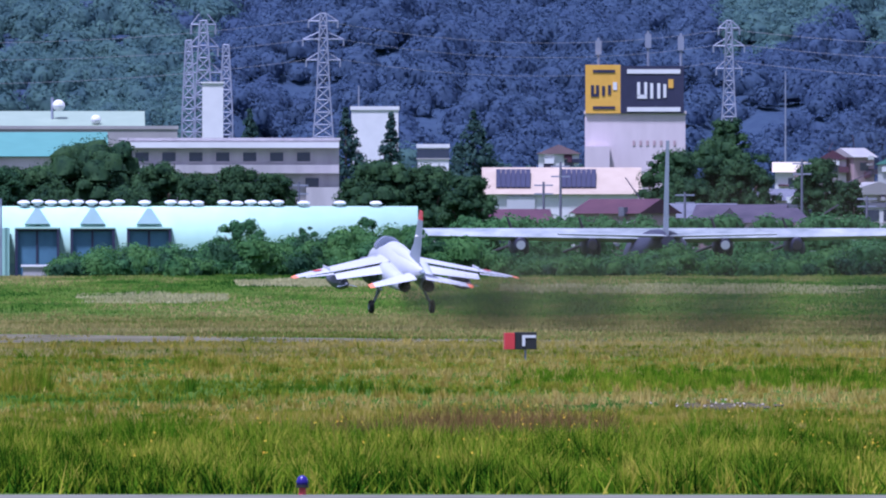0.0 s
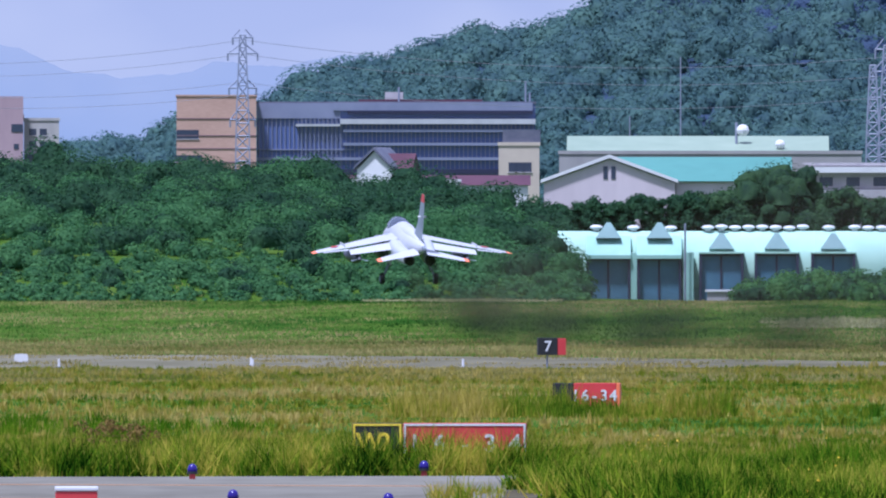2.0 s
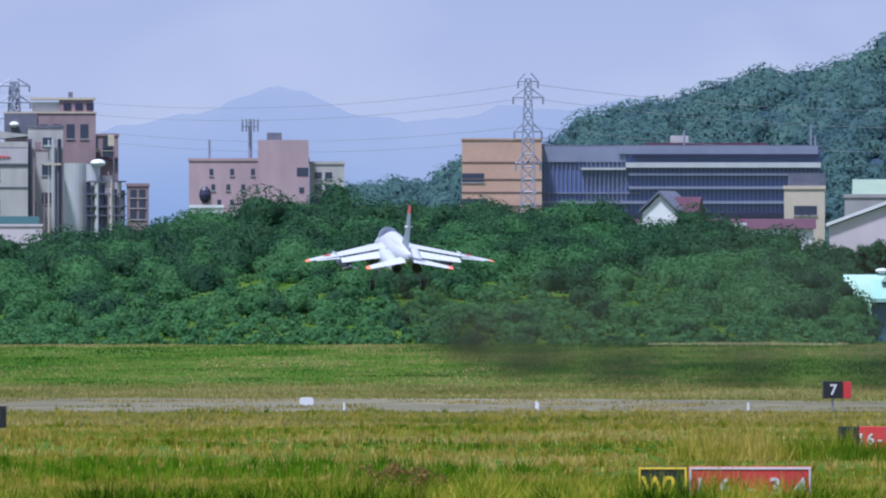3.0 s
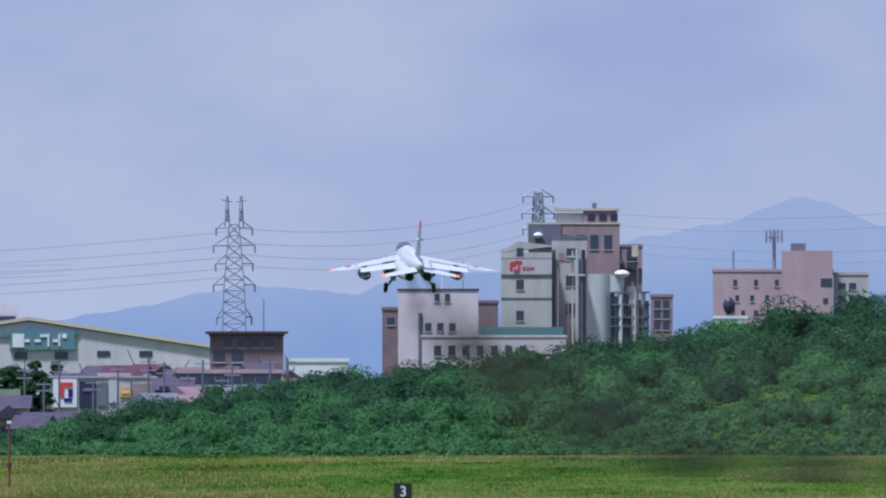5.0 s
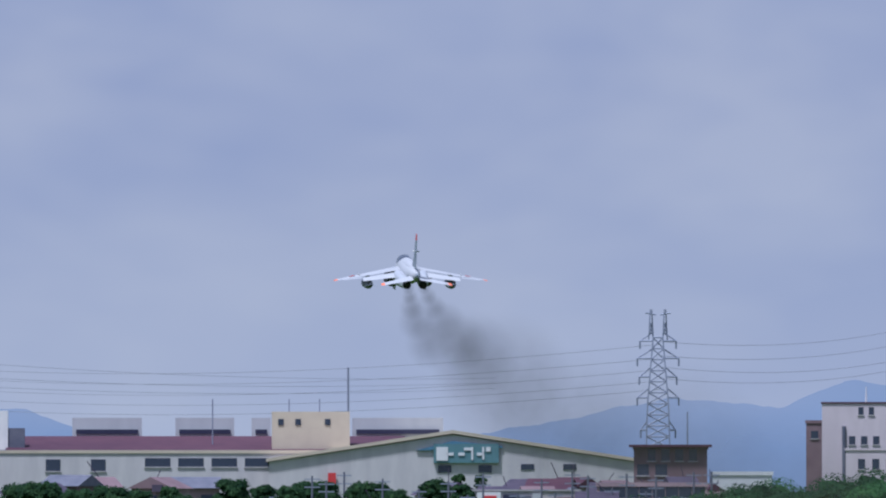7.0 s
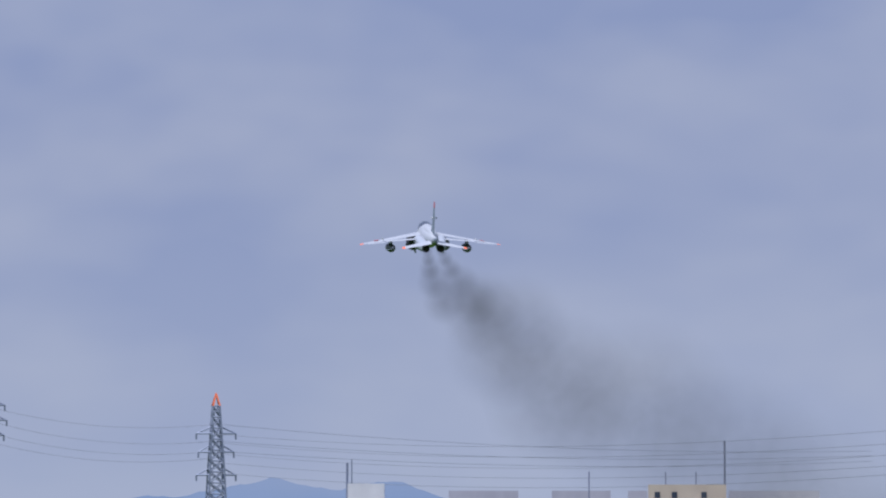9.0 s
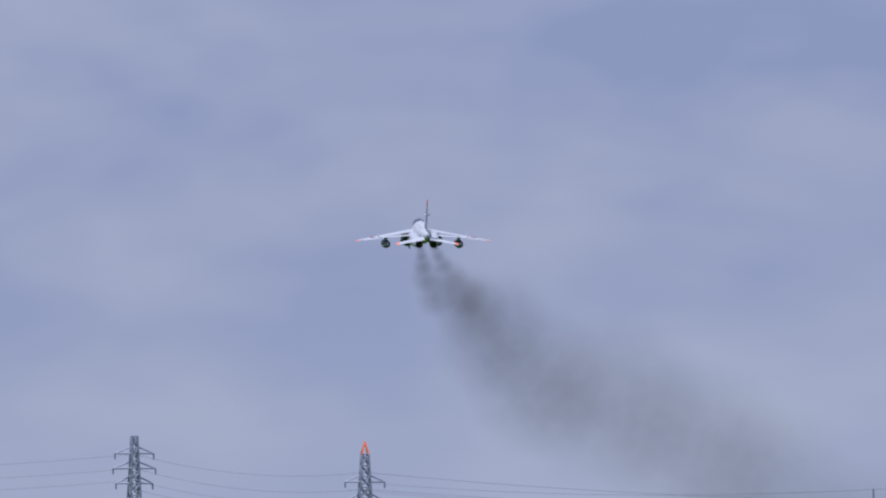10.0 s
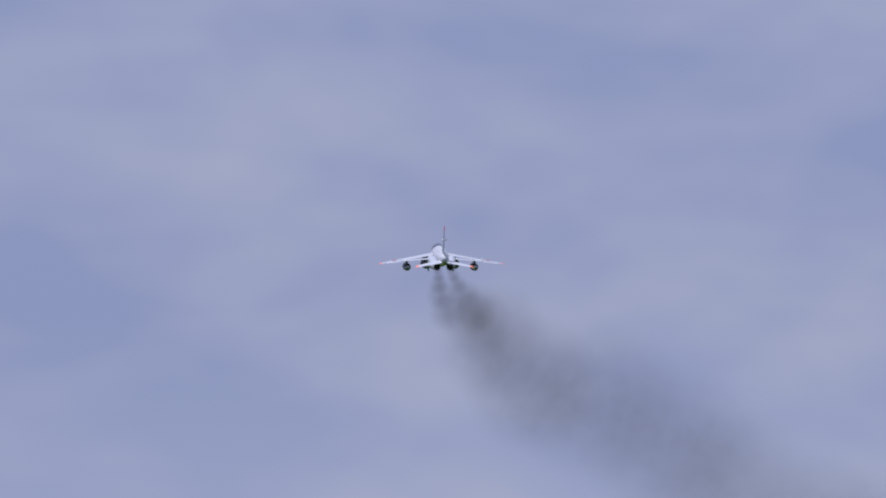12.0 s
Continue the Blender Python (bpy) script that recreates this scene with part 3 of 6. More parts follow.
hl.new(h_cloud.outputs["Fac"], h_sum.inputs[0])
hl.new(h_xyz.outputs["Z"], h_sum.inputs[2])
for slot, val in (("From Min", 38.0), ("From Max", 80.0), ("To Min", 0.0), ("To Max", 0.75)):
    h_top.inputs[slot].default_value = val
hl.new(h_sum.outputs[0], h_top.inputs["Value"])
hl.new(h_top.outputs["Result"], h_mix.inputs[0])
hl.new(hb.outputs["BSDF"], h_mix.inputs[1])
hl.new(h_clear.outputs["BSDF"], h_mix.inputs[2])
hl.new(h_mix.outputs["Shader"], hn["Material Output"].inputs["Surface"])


def ridge(name, us_, vs_, d, label):
    """A far mountain range with an uneven crest and depth."""
    u = np.arange(us_[0], us_[-1], 9.0)
    v = np.interp(u, us_, vs_) + np.array([noise.fractal((a / 60, d, 1), 1.0, 2.0, 4) for a in u]) * 7
    p = []
    for k, (up, dd) in enumerate(((-60, -40), (0.55, -22), (1.0, 0))):
        for a, b in zip(u, v):
            p.append(tuple(spot(a, b * up if k in (1, 2) else -60, d + dd)))
    m = len(u)
    i = (np.arange(2)[:, None] * m + np.arange(m - 1)[None, :]).ravel()
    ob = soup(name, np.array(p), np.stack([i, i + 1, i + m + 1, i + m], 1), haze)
    return tagged(ob, label, "mountain", kind="structure")


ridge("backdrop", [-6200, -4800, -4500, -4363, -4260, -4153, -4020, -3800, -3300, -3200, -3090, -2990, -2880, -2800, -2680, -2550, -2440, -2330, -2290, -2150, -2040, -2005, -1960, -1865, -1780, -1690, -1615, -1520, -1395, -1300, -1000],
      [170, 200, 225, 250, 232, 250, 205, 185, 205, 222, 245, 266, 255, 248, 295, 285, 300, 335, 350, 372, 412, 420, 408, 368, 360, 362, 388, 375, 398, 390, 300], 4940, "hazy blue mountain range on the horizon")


# ---- bank of shrubs ----
def scatter(u0, u1, d0, d1, n):
    u = rng.uniform(u0, u1, n)
    d = np.sqrt(rng.uniform(d0 * d0, d1 * d1, n))
    return u, d


def lumpy(u, d, seed):
    return np.array([noise.fractal((a / 70, b / 14, seed), 1.0, 2.0, 3) for a, b in zip(u, d)])


su, sd = scatter(-3750, -960, 1412, 1575, 1700)
keep = np.interp(su, RIDGE_U, RIDGE_V) > -24
su, sd = su[keep], sd[keep]
lump = lumpy(su, sd, 2.0)
sr = (rng.uniform(0.35, 0.9, len(su)) + 0.9 * rng.random(len(su)) ** 3) * np.clip(1 + 0.8 * lump, 0.5, 1.8) * np.clip(0.75 + (sd - 1412) / 130, 0.7, 1.7)
sc = np.stack([sd * np.sin(su / F), sd * np.cos(su / F), ground_z(su, sd) + sr * 0.25 + 0.7 * np.clip(lump, -0.5, 1)], 1)
sr = np.minimum(sr, 1.9) * np.interp(su, [-3560, -3250], [0.4, 1.0])
# the share of darker bushes also stands in for weak shadow between clumps
sort = np.array([noise.fractal((a / 55, b / 22, 8.8), 1.0, 2.0, 2) for a, b in zip(su, sd)]) + 0.25 * rng.normal(size=len(su)) + 0.5 * (sd - 1500) / 90
for name, own, m, label in (("bank_shrubs", sort < 0.02, M["shrub"], "dense green shrubs over a bank"), ("bank_bushes", sort >= 0.02, M["copse"], "darker bushes among the bank's shrubs")):
    bv, bf = leaf_cloud(sc[own], sr[own], 150, 0.21, squash=0.85)
    tagged(soup(name, bv, bf, m), label, "shrubs", kind="stuff")
# a low carpet of creepers between them
su, sd = scatter(-3750, -960, 1408, 1575, 4600)
sr = rng.uniform(0.25, 0.5, len(su))
sc = np.stack([sd * np.sin(su / F), sd * np.cos(su / F), ground_z(su, sd) + 0.05], 1)
bv, bf = leaf_cloud(sc, sr, 26, 0.22, squash=0.8)
tagged(soup("bank_creepers", bv, bf, M["creeper"]), "light green creepers and grass over the bank", "shrubs", kind="stuff")
# darker, taller growth along the top
su, sd = scatter(-3300, -960, 1500, 1600, 850)
sr = rng.uniform(0.6, 1.3, len(su)) + 1.2 * rng.random(len(su)) ** 3
lump = lumpy(su, sd, 7.0)
sc = np.stack([sd * np.sin(su / F), sd * np.cos(su / F), ground_z(su, sd) + 0.2 + 2.2 * np.clip(lump, -0.35, 0.8)], 1)
bv, bf = leaf_cloud(sc, sr, 190, 0.23, squash=1.0)
tagged(soup("bank_trees", bv, bf, M["copse"]), "dark green tree growth along the bank's top", "trees", kind="stuff")
# scrub at the bank's foot
su, sd = scatter(-3750, -960, 1405, 1450, 1500)
sr = rng.uniform(0.25, 0.7, len(su))
sc = np.stack([sd * np.sin(su / F), sd * np.cos(su / F), ground_z(su, sd) + sr * 0.2], 1)
bv, bf = leaf_cloud(sc, sr, 30, 0.24, squash=0.8)
tagged(soup("bank_scrub", bv, bf, M["shrub"]), "low green scrub at the bank's foot", "shrubs", kind="stuff")

# low hedge before the sheds and the parked transport
su, sd = scatter(-690, 1000, 1412, 1456, 1200)
sr = rng.uniform(0.35, 0.8, len(su)) + 0.7 * rng.random(len(su)) ** 3
rise = np.interp(su, [-690, -624, -414, -224, -144, -60, 60, 130, 330, 400, 470, 640, 720, 1000], [0, 0.9, 1.3, 2.0, 2.5, 2.2, 1.2, 0.3, 0.3, 1.3, 0.4, 0.4, 1.4, 1.6])
sc = np.stack([sd * np.sin(su / F), sd * np.cos(su / F), FOOT + rise * rng.random(len(su)) + sr * 0.2], 1)
mix_ = lumpy(su, sd, 3.0) + 0.3 * rng.normal(size=len(su))
for own, m, label in ((mix_ < 0, M["creeper"], "light green hedge growth along the far grass"), ((mix_ >= 0) & (mix_ < 0.3), M["shrub"], "overgrown green hedge along the far grass"), (mix_ >= 0.3, M["copse"], "dark green hedge bushes along the far grass")):
    bv, bf = leaf_cloud(sc[own], sr[own], 80, 0.21, squash=0.9)
    tagged(soup("hedge", bv, bf, m), label, "hedge", kind="stuff")


# growth behind the parked transport
su, sd = scatter(40, 1000, 1668, 1700, 420)
sr = rng.uniform(0.5, 1.3, len(su))
sc = np.stack([sd * np.sin(su / F), sd * np.cos(su / F), ground_z(su, sd) + 3.4 * rng.random(len(su))], 1)
bv, bf = leaf_cloud(sc, sr, 60, 0.3, squash=0.9)
tagged(soup("hedge", bv, bf, M["shrub"]), "tall green hedge behind the parked transport", "hedge", kind="stuff")


def bush(u, v_top, d, wide, material, label, name="bush"):
    """A single rounded bush or small tree of leaf clumps on short stems."""
    base = float(ground_z(u, d))
    top = EYE + d * v_top / F
    h = max(top - base, 0.8)
    root = empty(name, facing(u, d, z=base), label, "bush" if name == "bush" else "tree")
    k = min(200, max(24, int(wide * h * 3.2)))
    ang, rad, hh = rng.random(k) * 2 * math.pi, np.sqrt(rng.random(k)), rng.random(k)
    lift = 0.28 + 0.66 * hh
    girth = np.sin(np.clip(lift, 0.05, 1) ** 0.85 * math.pi * 0.97) ** 0.6
    c = np.stack([np.cos(ang) * rad * wide / 2 * girth * 0.86, np.sin(ang) * rad * wide / 2 * girth * 0.86, h * lift * 0.94], 1)
    r = rng.uniform(0.065, 0.145, k) * min(wide, h * 1.4)
    v, f = leaf_cloud(c, r, 44, 0.06 + 0.0095 * d / 100, squash=0.9)
    crown = soup("crown", v, f, material)
    crown.parent = root
    t = bmesh.new()
    tube(t, (0, 0, 0), (0.02 * h, 0, 0.5 * h), 0.035 * h, 8, 0.02 * h)
    for a in range(4):
        q = a * 1.57 + 0.4
        tube(t, (0, 0, 0.3 * h), (0.28 * wide * math.cos(q), 0.28 * wide * math.sin(q), 0.68 * h), 0.018 * h, 6, 0.008 * h)
    part("trunk", t, M["bark"], root)
    return root


DARK = "dark green broadleaf tree with a dense crown"
for u, v, d, w in ((-620, 212, 1900, 13.5), (-735, 172, 1890, 8), (-500, 178, 1890, 7), (-700, 130, 1790, 6), (-560, 128, 1785, 6), (-430, 160, 1880, 5.5), (-365, 172, 1900, 6.5), (-300, 160, 1880, 5),
                   (-105, 176, 1880, 9), (-25, 172, 1880, 8), (45, 150, 1870, 6), (-150, 150, 1880, 5),
                   (405, 205, 2240, 9), (480, 222, 2260, 10.5), (540, 205, 2240, 7.5), (430, 150, 2210, 8), (665, 190, 2230, 7), (720, 150, 2220, 4)):
    bush(u, v, d, w, M["wood"], DARK, "tree")
bush(505, 272, 2300, 6.5, M["wood"], "tall rounded tree above its neighbours", "tree")
for u, v, d, w in ((-358, 66, 1445, 4.2), (-240, 58, 1450, 2.6), (-130, 72, 1448, 3.0), (-60, 52, 1450, 4.5), (48, 76, 1690, 4), (410, 8, 1440, 4.0)):
    bush(u, v, d, w, M["shrub"], "loose green bush before the sheds")
for u, v, wd in ((-1005, 150, 4.5), (-955, 160, 5), (-905, 152, 5), (-860, 165, 5.5), (-812, 160, 5), (-1060, 150, 5), (-780, 172, 5)):
    bush(u, v, 1760, wd, M["copse"], "dark green tree behind the sheds", "tree")
bush(-3455, 45, 1440, 1.9, M["shrub"], "upright green bush on the grass edge")


def conifer(u, v_top, d, wide, label):
    """A pointed tree with tiers of drooping boughs."""
    h = EYE + d * v_top / F
    root = empty("conifer", facing(u, d), label, "tree")
    k = 150
    hh = rng.random(k) ** 0.8
    ang = rng.random(k) * 2 * math.pi
    rr = (1 - hh) * wide / 2 * rng.random(k) ** 0.5
    c = np.stack([np.cos(ang) * rr, np.sin(ang) * rr, h * (0.1 + 0.87 * hh)], 1)
    v, f = leaf_cloud(c, 0.3 + (1 - hh) * wide * 0.16, 40, 0.55, squash=1.0, core=0.5)
    crown = soup("crown", v, f, M["cedar"])
    crown.parent = root
    part("trunk", tube(bmesh.new(), (0, 0, 0), (0, 0, h * 0.95), 0.3, 8, 0.06), M["bark"], root)
    return root


for u, v, d, w in ((-343, 264, 3000, 13), (-172, 268, 2900, 13), (-92, 258, 2900, 10), (54, 262, 3100, 20)):
    conifer(u, v, d, w, "pointed evergreen tree among town roofs")

# ---- grass ----
def meadow(name, u0, u1, d0, d1, n, height, width, material, label, pick_kind=None, ragged=False):
    u, d = scatter(u0, u1, d0, d1, n)
    if pick_kind is not None:
        own_kind = streaks(u, d) == pick_kind
        u, d = u[own_kind], d[own_kind]
    x, y = d * np.sin(u / F), d * np.cos(u / F)
    # leave the paving free
    on_taxi = (x < -9.4) & (d < 357 + 0.8 * np.sin(x * 3)) & (x > -60)
    on_taxi |= (x < -6.2 - 0.072 * (d - 292) + 0.25 * np.sin(d * 0.9) + 0.15 * np.sin(d * 2.3)) & (d < 345)
    if name == "edge_tuft":
        on_taxi = np.zeros(len(x), bool)
    on_run = (d > np.interp(u, STRIP_U, STRIP_NEAR) + 2) & (d < np.interp(u, STRIP_U, STRIP_FAR)) & (u < 290)
    on_run &= np.array([noise.fractal((a * 0.25, b * 0.05, 2.2), 1.0, 2.0, 2) for a, b in zip(x, y)]) < 0.12
    bare = ((u - 496) / 105) ** 2 + ((d - 466) / 10) ** 2 < 0.7 + 0.5 * np.sin(u / 14) * np.sin(u / 5)
    ok = ~(on_taxi | on_run | bare)
    if ragged:
        fade = np.minimum(np.abs(u - u0), np.abs(u1 - u)) / (u1 - u0) * 4 + np.minimum(d - d0, d1 - d) / (d1 - d0) * 2
        ok &= fade + 2.2 * np.array([noise.fractal((a * 0.35, b * 0.12, 6.2), 1.0, 2.0, 3) for a, b in zip(x, y)]) > 1.0
    x, y, u, d = x[ok], y[ok], u[ok], d[ok]
    # gather half of the blades into tussocks
    k = max(1, len(x) // 40)
    own = rng.integers(0, k, len(x))
    tuft = rng.random(len(x)) < (0.9 if material is M["blade"] else 0.5 if d.mean() < 700 else 0.0)
    x = np.where(tuft, x[own] + rng.normal(size=len(x)) * height * 0.28, x)
    y = np.where(tuft, y[own] + rng.normal(size=len(x)) * height * 0.28, y)
    lift = np.where(tuft, 0.75 + 0.75 * rng.random(k)[own], 0.8)
    u, d = np.arctan2(x, y) * F, np.hypot(x, y)
    patch = np.array([noise.fractal((a * 0.28, b * 0.07, 9.1), 1.0, 2.0, 3) for a, b in zip(x, y)])
    h = height * lift * (0.55 + 0.55 * rng.random(len(x))) * np.clip(1 + 0.7 * patch, 0.4, 1.7)
    v, f = blades(x, y, ground_z(u, d), h, width * rng.uniform(0.6, 1.4, len(x)), lean=1.1 if d.mean() < 400 else 0.6, simple=True)
    return tagged(soup(name, v, f, material), label, "grass", kind="stuff")


meadow("lush_grass", -1750, 850, 295, 352, 170000, 0.36, 0.030, M["blade"], "tall lush green grass at the taxiway edge")
meadow("mixed_grass", -2700, 850, 346, 445, 150000, 0.15, 0.024, M["mixed"], "tan and light green grass")
meadow("tall_clumps", -1000, 850, 338, 366, 16000, 0.44, 0.030, M["bright"], "tall dark green grass clumps", ragged=True)


def streaks(u, d):
    """Which growth stands there: the field is streaked across the view. 0 green, 1 tan, 2 yellow-green."""
    w = np.array([noise.fractal((a / 900, b / 120, 4.4), 1.0, 2.0, 3) for a, b in zip(u, d)])
    q = d + 34 * w
    return np.select([q < 440, q < 492, q < 552, q < 588, q < 640, q < 745], [0, 2, 1, 0, 1, 2], 1)


for name, kind, n, h, wd, m, label in (("green_streak_grass", 0, 130000, 0.13, 0.034, M["mixed"], "streaks of greener grass across the field"),
                                       ("tan_streak_grass", 1, 230000, 0.13, 0.03, M["streak"], "streaks of tan seeding grass across the field"),
                                       ("yellow_streak_grass", 2, 200000, 0.12, 0.034, M["streak"], "streaks of yellow-green grass across the field")):
    meadow(name, -3320, 850, 400, 800, int(n * 1.12), h, wd, m, label, pick_kind=kind)
meadow("bright_band_grass", -40, 760, 296, 322, 26000, 0.32, 0.03, M["bright"], "band of bright green grass at the taxiway edge", ragged=True)
meadow("bright_band_grass", 120, 850, 515, 600, 16000, 0.26, 0.036, M["bright"], "band of bright green grass across the field", ragged=True)
meadow("bright_band_grass", -2700, -1500, 440, 500, 12000, 0.26, 0.03, M["bright"], "band of bright green grass across the field", ragged=True)
meadow("under_grass", -3320, 850, 400, 800, 68000, 0.2, 0.05, M["streak"], "short mixed grass between the streaks")
meadow("runway_verge_grass", -3300, 900, 690, 800, 70000, 0.16, 0.05, M["tan"], "tan and green grass along the runway")
meadow("tan_verge_grass", -3600, 900, 796, 1110, 110000, 0.17, 0.07, M["tan"], "tan grass beyond the runway")
meadow("far_grass", -4100, 1000, 1060, 1430, 130000, 0.16, 0.10, M["far"], "short bright grass before the bank")
meadow("tan_far_grass", -4200, -2850, 1060, 1340, 26000, 0.24, 0.08, M["tan"], "tan and yellow grass on the far side", ragged=True)
meadow("tall_verge_grass", -2700, -960, 357.6, 359.7, 16000, 0.50, 0.024, M["blade"], "tall dark green grass along the taxiway edge")
meadow("sign_grass", -1300, -700, 512, 519, 5500, 0.58, 0.034, M["mixed"], "long grass round the small sign")
meadow("dry_grass", -1370, -1000, 1380, 1400, 5000, 0.30, 0.08, M["pale"], "pale dry grass strip before the bank", ragged=True)
meadow("dry_grass", -370, -110, 1275, 1320, 7000, 0.26, 0.08, M["pale"], "pale dry grass strip before the hedge", ragged=True)
meadow("dry_grass", -650, -380, 1180, 1230, 4000, 0.24, 0.07, M["pale"], "pale dry grass patch beyond the runway", ragged=True)
meadow("dry_grass", 100, 800, 1230, 1290, 7000, 0.22, 0.08, M["pale"], "pale dry grass strip before the hedge", ragged=True)
meadow("edge_tuft", -1235, -1095, 310, 331, 700, 0.26, 0.02, M["mixed"], "grass tuft growing out of the taxiway edge", ragged=True)
meadow("dock_plants", -270, 300, 346, 392, 30000, 0.40, 0.026, M["russet"], "rust-brown seed stalks among the grass", ragged=True)

# yellow flowers, in loose drifts
fu, fd = scatter(-900, 820, 296, 395, 620)
fx, fy = fd * np.sin(fu / F), fd * np.cos(fu / F)
ok = ~((fx < -6.2 - 0.072 * (fd - 292)) & (fd < 345)) & (np.sin(fx * 1.3) + np.cos(fy * 0.3) + 0.9 * (np.abs(fu) < 380) > 0.5)
fx, fy = fx[ok], fy[ok]
fz = rng.uniform(0.28, 0.55, len(fx))
v, f = leaf_cloud(np.stack([fx, fy, fz], 1), np.full(len(fx), 0.015), 5, 0.026, core=0)
tagged(soup("yellow_flowers", v, f, M["yellow"]), "small yellow wildflowers scattered in grass", "flowers", kind="stuff")
v, f = leaf_cloud(np.stack([-1790 / F * 410 + rng.normal(size=30) * 0.45, 410 + rng.normal(size=30) * 0.5, rng.uniform(0.1, 0.55, 30)], 1), np.full(30, 0.16), 26, 0.07, core=0)
tagged(soup("weed_clump", v, f, M["russet"]), "brownish dry weed clump in long grass", "weed", kind="stuff")


# ---- airfield signs and lights ----
def field_sign(u, v_top, d, faces, high, turn, label, legs=True):
    """A low box sign on legs; faces: (width, material, text, letter material, border material) from one end to the other."""
    root = empty("airfield_sign", facing(u, d, turn), label, "sign")
    total = sum(fc[0] for fc in faces)
    top = EYE + d * v_top / F
    x = -total / 2
    for wide, m, text, lm, border in faces:
        part("sign_box", boxed(x + 0.005, x + wide - 0.005, 0, 0.22, top - high, top, 0.015), m, root)
        if border:
            b = bmesh.new()
            t = 0.035
            box(b, x + 0.02, x + wide - 0.02, -0.012, 0.01, top - t - 0.01, top - 0.01)
            box(b, x + 0.02, x + wide - 0.02, -0.012, 0.01, top - high + 0.01, top - high + t + 0.01)
            box(b, x + 0.02, x + 0.02 + t, -0.012, 0.01, top - high + t + 0.012, top - t - 0.012)
            box(b, x + wide - 0.02 - t, x + wide - 0.02, -0.012, 0.01, top - high + t + 0.012, top - t - 0.012)
            part("border", b, border, root)
        if text:
            words(text, high * (0.66 if wide > 0.82 else 0.86), lm, root, pose(x + wide / 2, -0.014, top - high * (0.52 if wide < 1 else 0.56)), 0.50 if " " in text else 0.62)
        x += wide
    stands = 1 if total < 1 else max(2, int(total / 0.7))
    for k in range(stands):
        lx = -total / 2 + total * (k + 0.5) / stands
        part("leg", tube(bmesh.new(), (lx, 0.11, -0.05), (lx, 0.11, top - high + 0.01), 0.03, 8), M["steel"], root)
    return root


field_sign(-1217, -253, 360, ((0.83, M["black"], "W2", M["signyellow"], M["signyellow"]), (2.03, M["red"], "1 6 - 3 4", M["white"], M["white"])), 0.62, 0,
           "red and black taxiway sign reading 16-34 in long grass")
field_sign(-957, -182, 520, ((0.5, M["black"], "", M["signyellow"], None), (1.02, M["red"], "16-34", M["white"], None), (0.1, M["orange"], "", M["white"], None)), 0.55, -10,
           "smaller red runway sign half sunk in grass")
for u, v, d, w, h, txt, lab in ((-1025, -102, 790, 0.72, 0.62, "7", "black square marker board with a white figure 7"), (147, -136, 660, 0.66, 0.52, "", "black marker board with a pale bracket mark and red side"),
                                (-2503, -146, 590, 0.48, 0.58, "1", "black marker board with a white stroke and red side"), (-2713, -86, 1010, 0.82, 0.78, "3", "black marker board with a white figure, beyond the runway")):
    s = field_sign(u, v, d, ((w, M["black"], txt, M["white"], None),), h, 12, lab)
    top = EYE + d * v / F
    if txt != "3":
        side = -1 if u in (147, -2503) else 1
        part("side_panel", boxed(side * (w / 2 + 0.16) - 0.15, side * (w / 2 + 0.16) + 0.15, 0.02, 0.24, top - h, top - 0.02, 0.01), M["red"], s, "red side panel")
    if not txt:
        b = box(bmesh.new(), -0.12, 0.3, -0.02, 0.01, top - 0.17, top - 0.09)
        box(b, -0.12, -0.03, -0.02, 0.01, top - 0.42, top - 0.17)
        part("mark", b, M["white"], s, "white bracket mark")


def taxi_light(u, d):
    """A blue-domed edge light on a short red stem."""
    root = empty("taxiway_light", facing(u, d), "blue glass taxiway edge light on a short stem", "light", "taxiway lights")
    part("stem", tube(bmesh.new(), (0, 0, 0), (0, 0, 0.12), 0.055, 8, 0.045), M["red"], root)
    part("collar", tube(bmesh.new(), (0, 0, 0.11), (0, 0, 0.15), 0.085, 12), M["black"], root)
    b = loft([(0.14, 0.072, 0.072, 0, 0), (0.18, 0.084, 0.084, 0, 0), (0.25, 0.06, 0.06, 0, 0), (0.275, 0.02, 0.02, 0, 0)], 12)
    b.transform(Matrix.Rotation(radians(90), 4, "X"))
    part("lamp_dome", b, M["blue"], root)
    return root


light = taxi_light(-249, 293)
for u, d in ((-1654, 351), (-1582, 308), (-1307, 303), (-1244, 357), (-1697, 362)):
    copy_thing(light, facing(u, d))

root = empty("low_sign", facing(-926, 290, z=0.03), "low red board with a white top beside the taxiway", "sign", "low signs")
part("board", boxed(-0.3, 0.3, 0, 0.14, 0.02, 0.17, 0.02), M["red"], root)
part("cap", boxed(-0.31, 0.31, -0.02, 0.16, 0.172, 0.24, 0.02), M["white"], root, "white top")
copy_thing(root, facing(-1859, 313, z=0.03))
bv, bf = leaf_cloud(np.stack([rng.normal(496, 50, 26) / F * 470, 470 + rng.normal(size=26) * 8, np.full(26, 0.03)], 1), rng.uniform(0.015, 0.05, 26), 4, 0.03)
tagged(soup("stones", bv, bf, M["cream"]), "pale stones on a bare patch in the grass", "stones", kind="stuff")
for u, d, w in ((-1957, 850, 0.55), (-2702, 900, 0.35)):
    root = empty("runway_light", facing(u, d), "white runway edge light box", "light", "runway lights")
    part("housing", loft([(-0.15, w / 2, 0.16, 0, 0.2), (0.15, w / 2, 0.16, 0, 0.2)], 12, 4), M["white"], root)
    part("foot", tube(bmesh.new(), (0, 0, 0), (0, 0, 0.1), 0.06, 8), M["steel"], root)
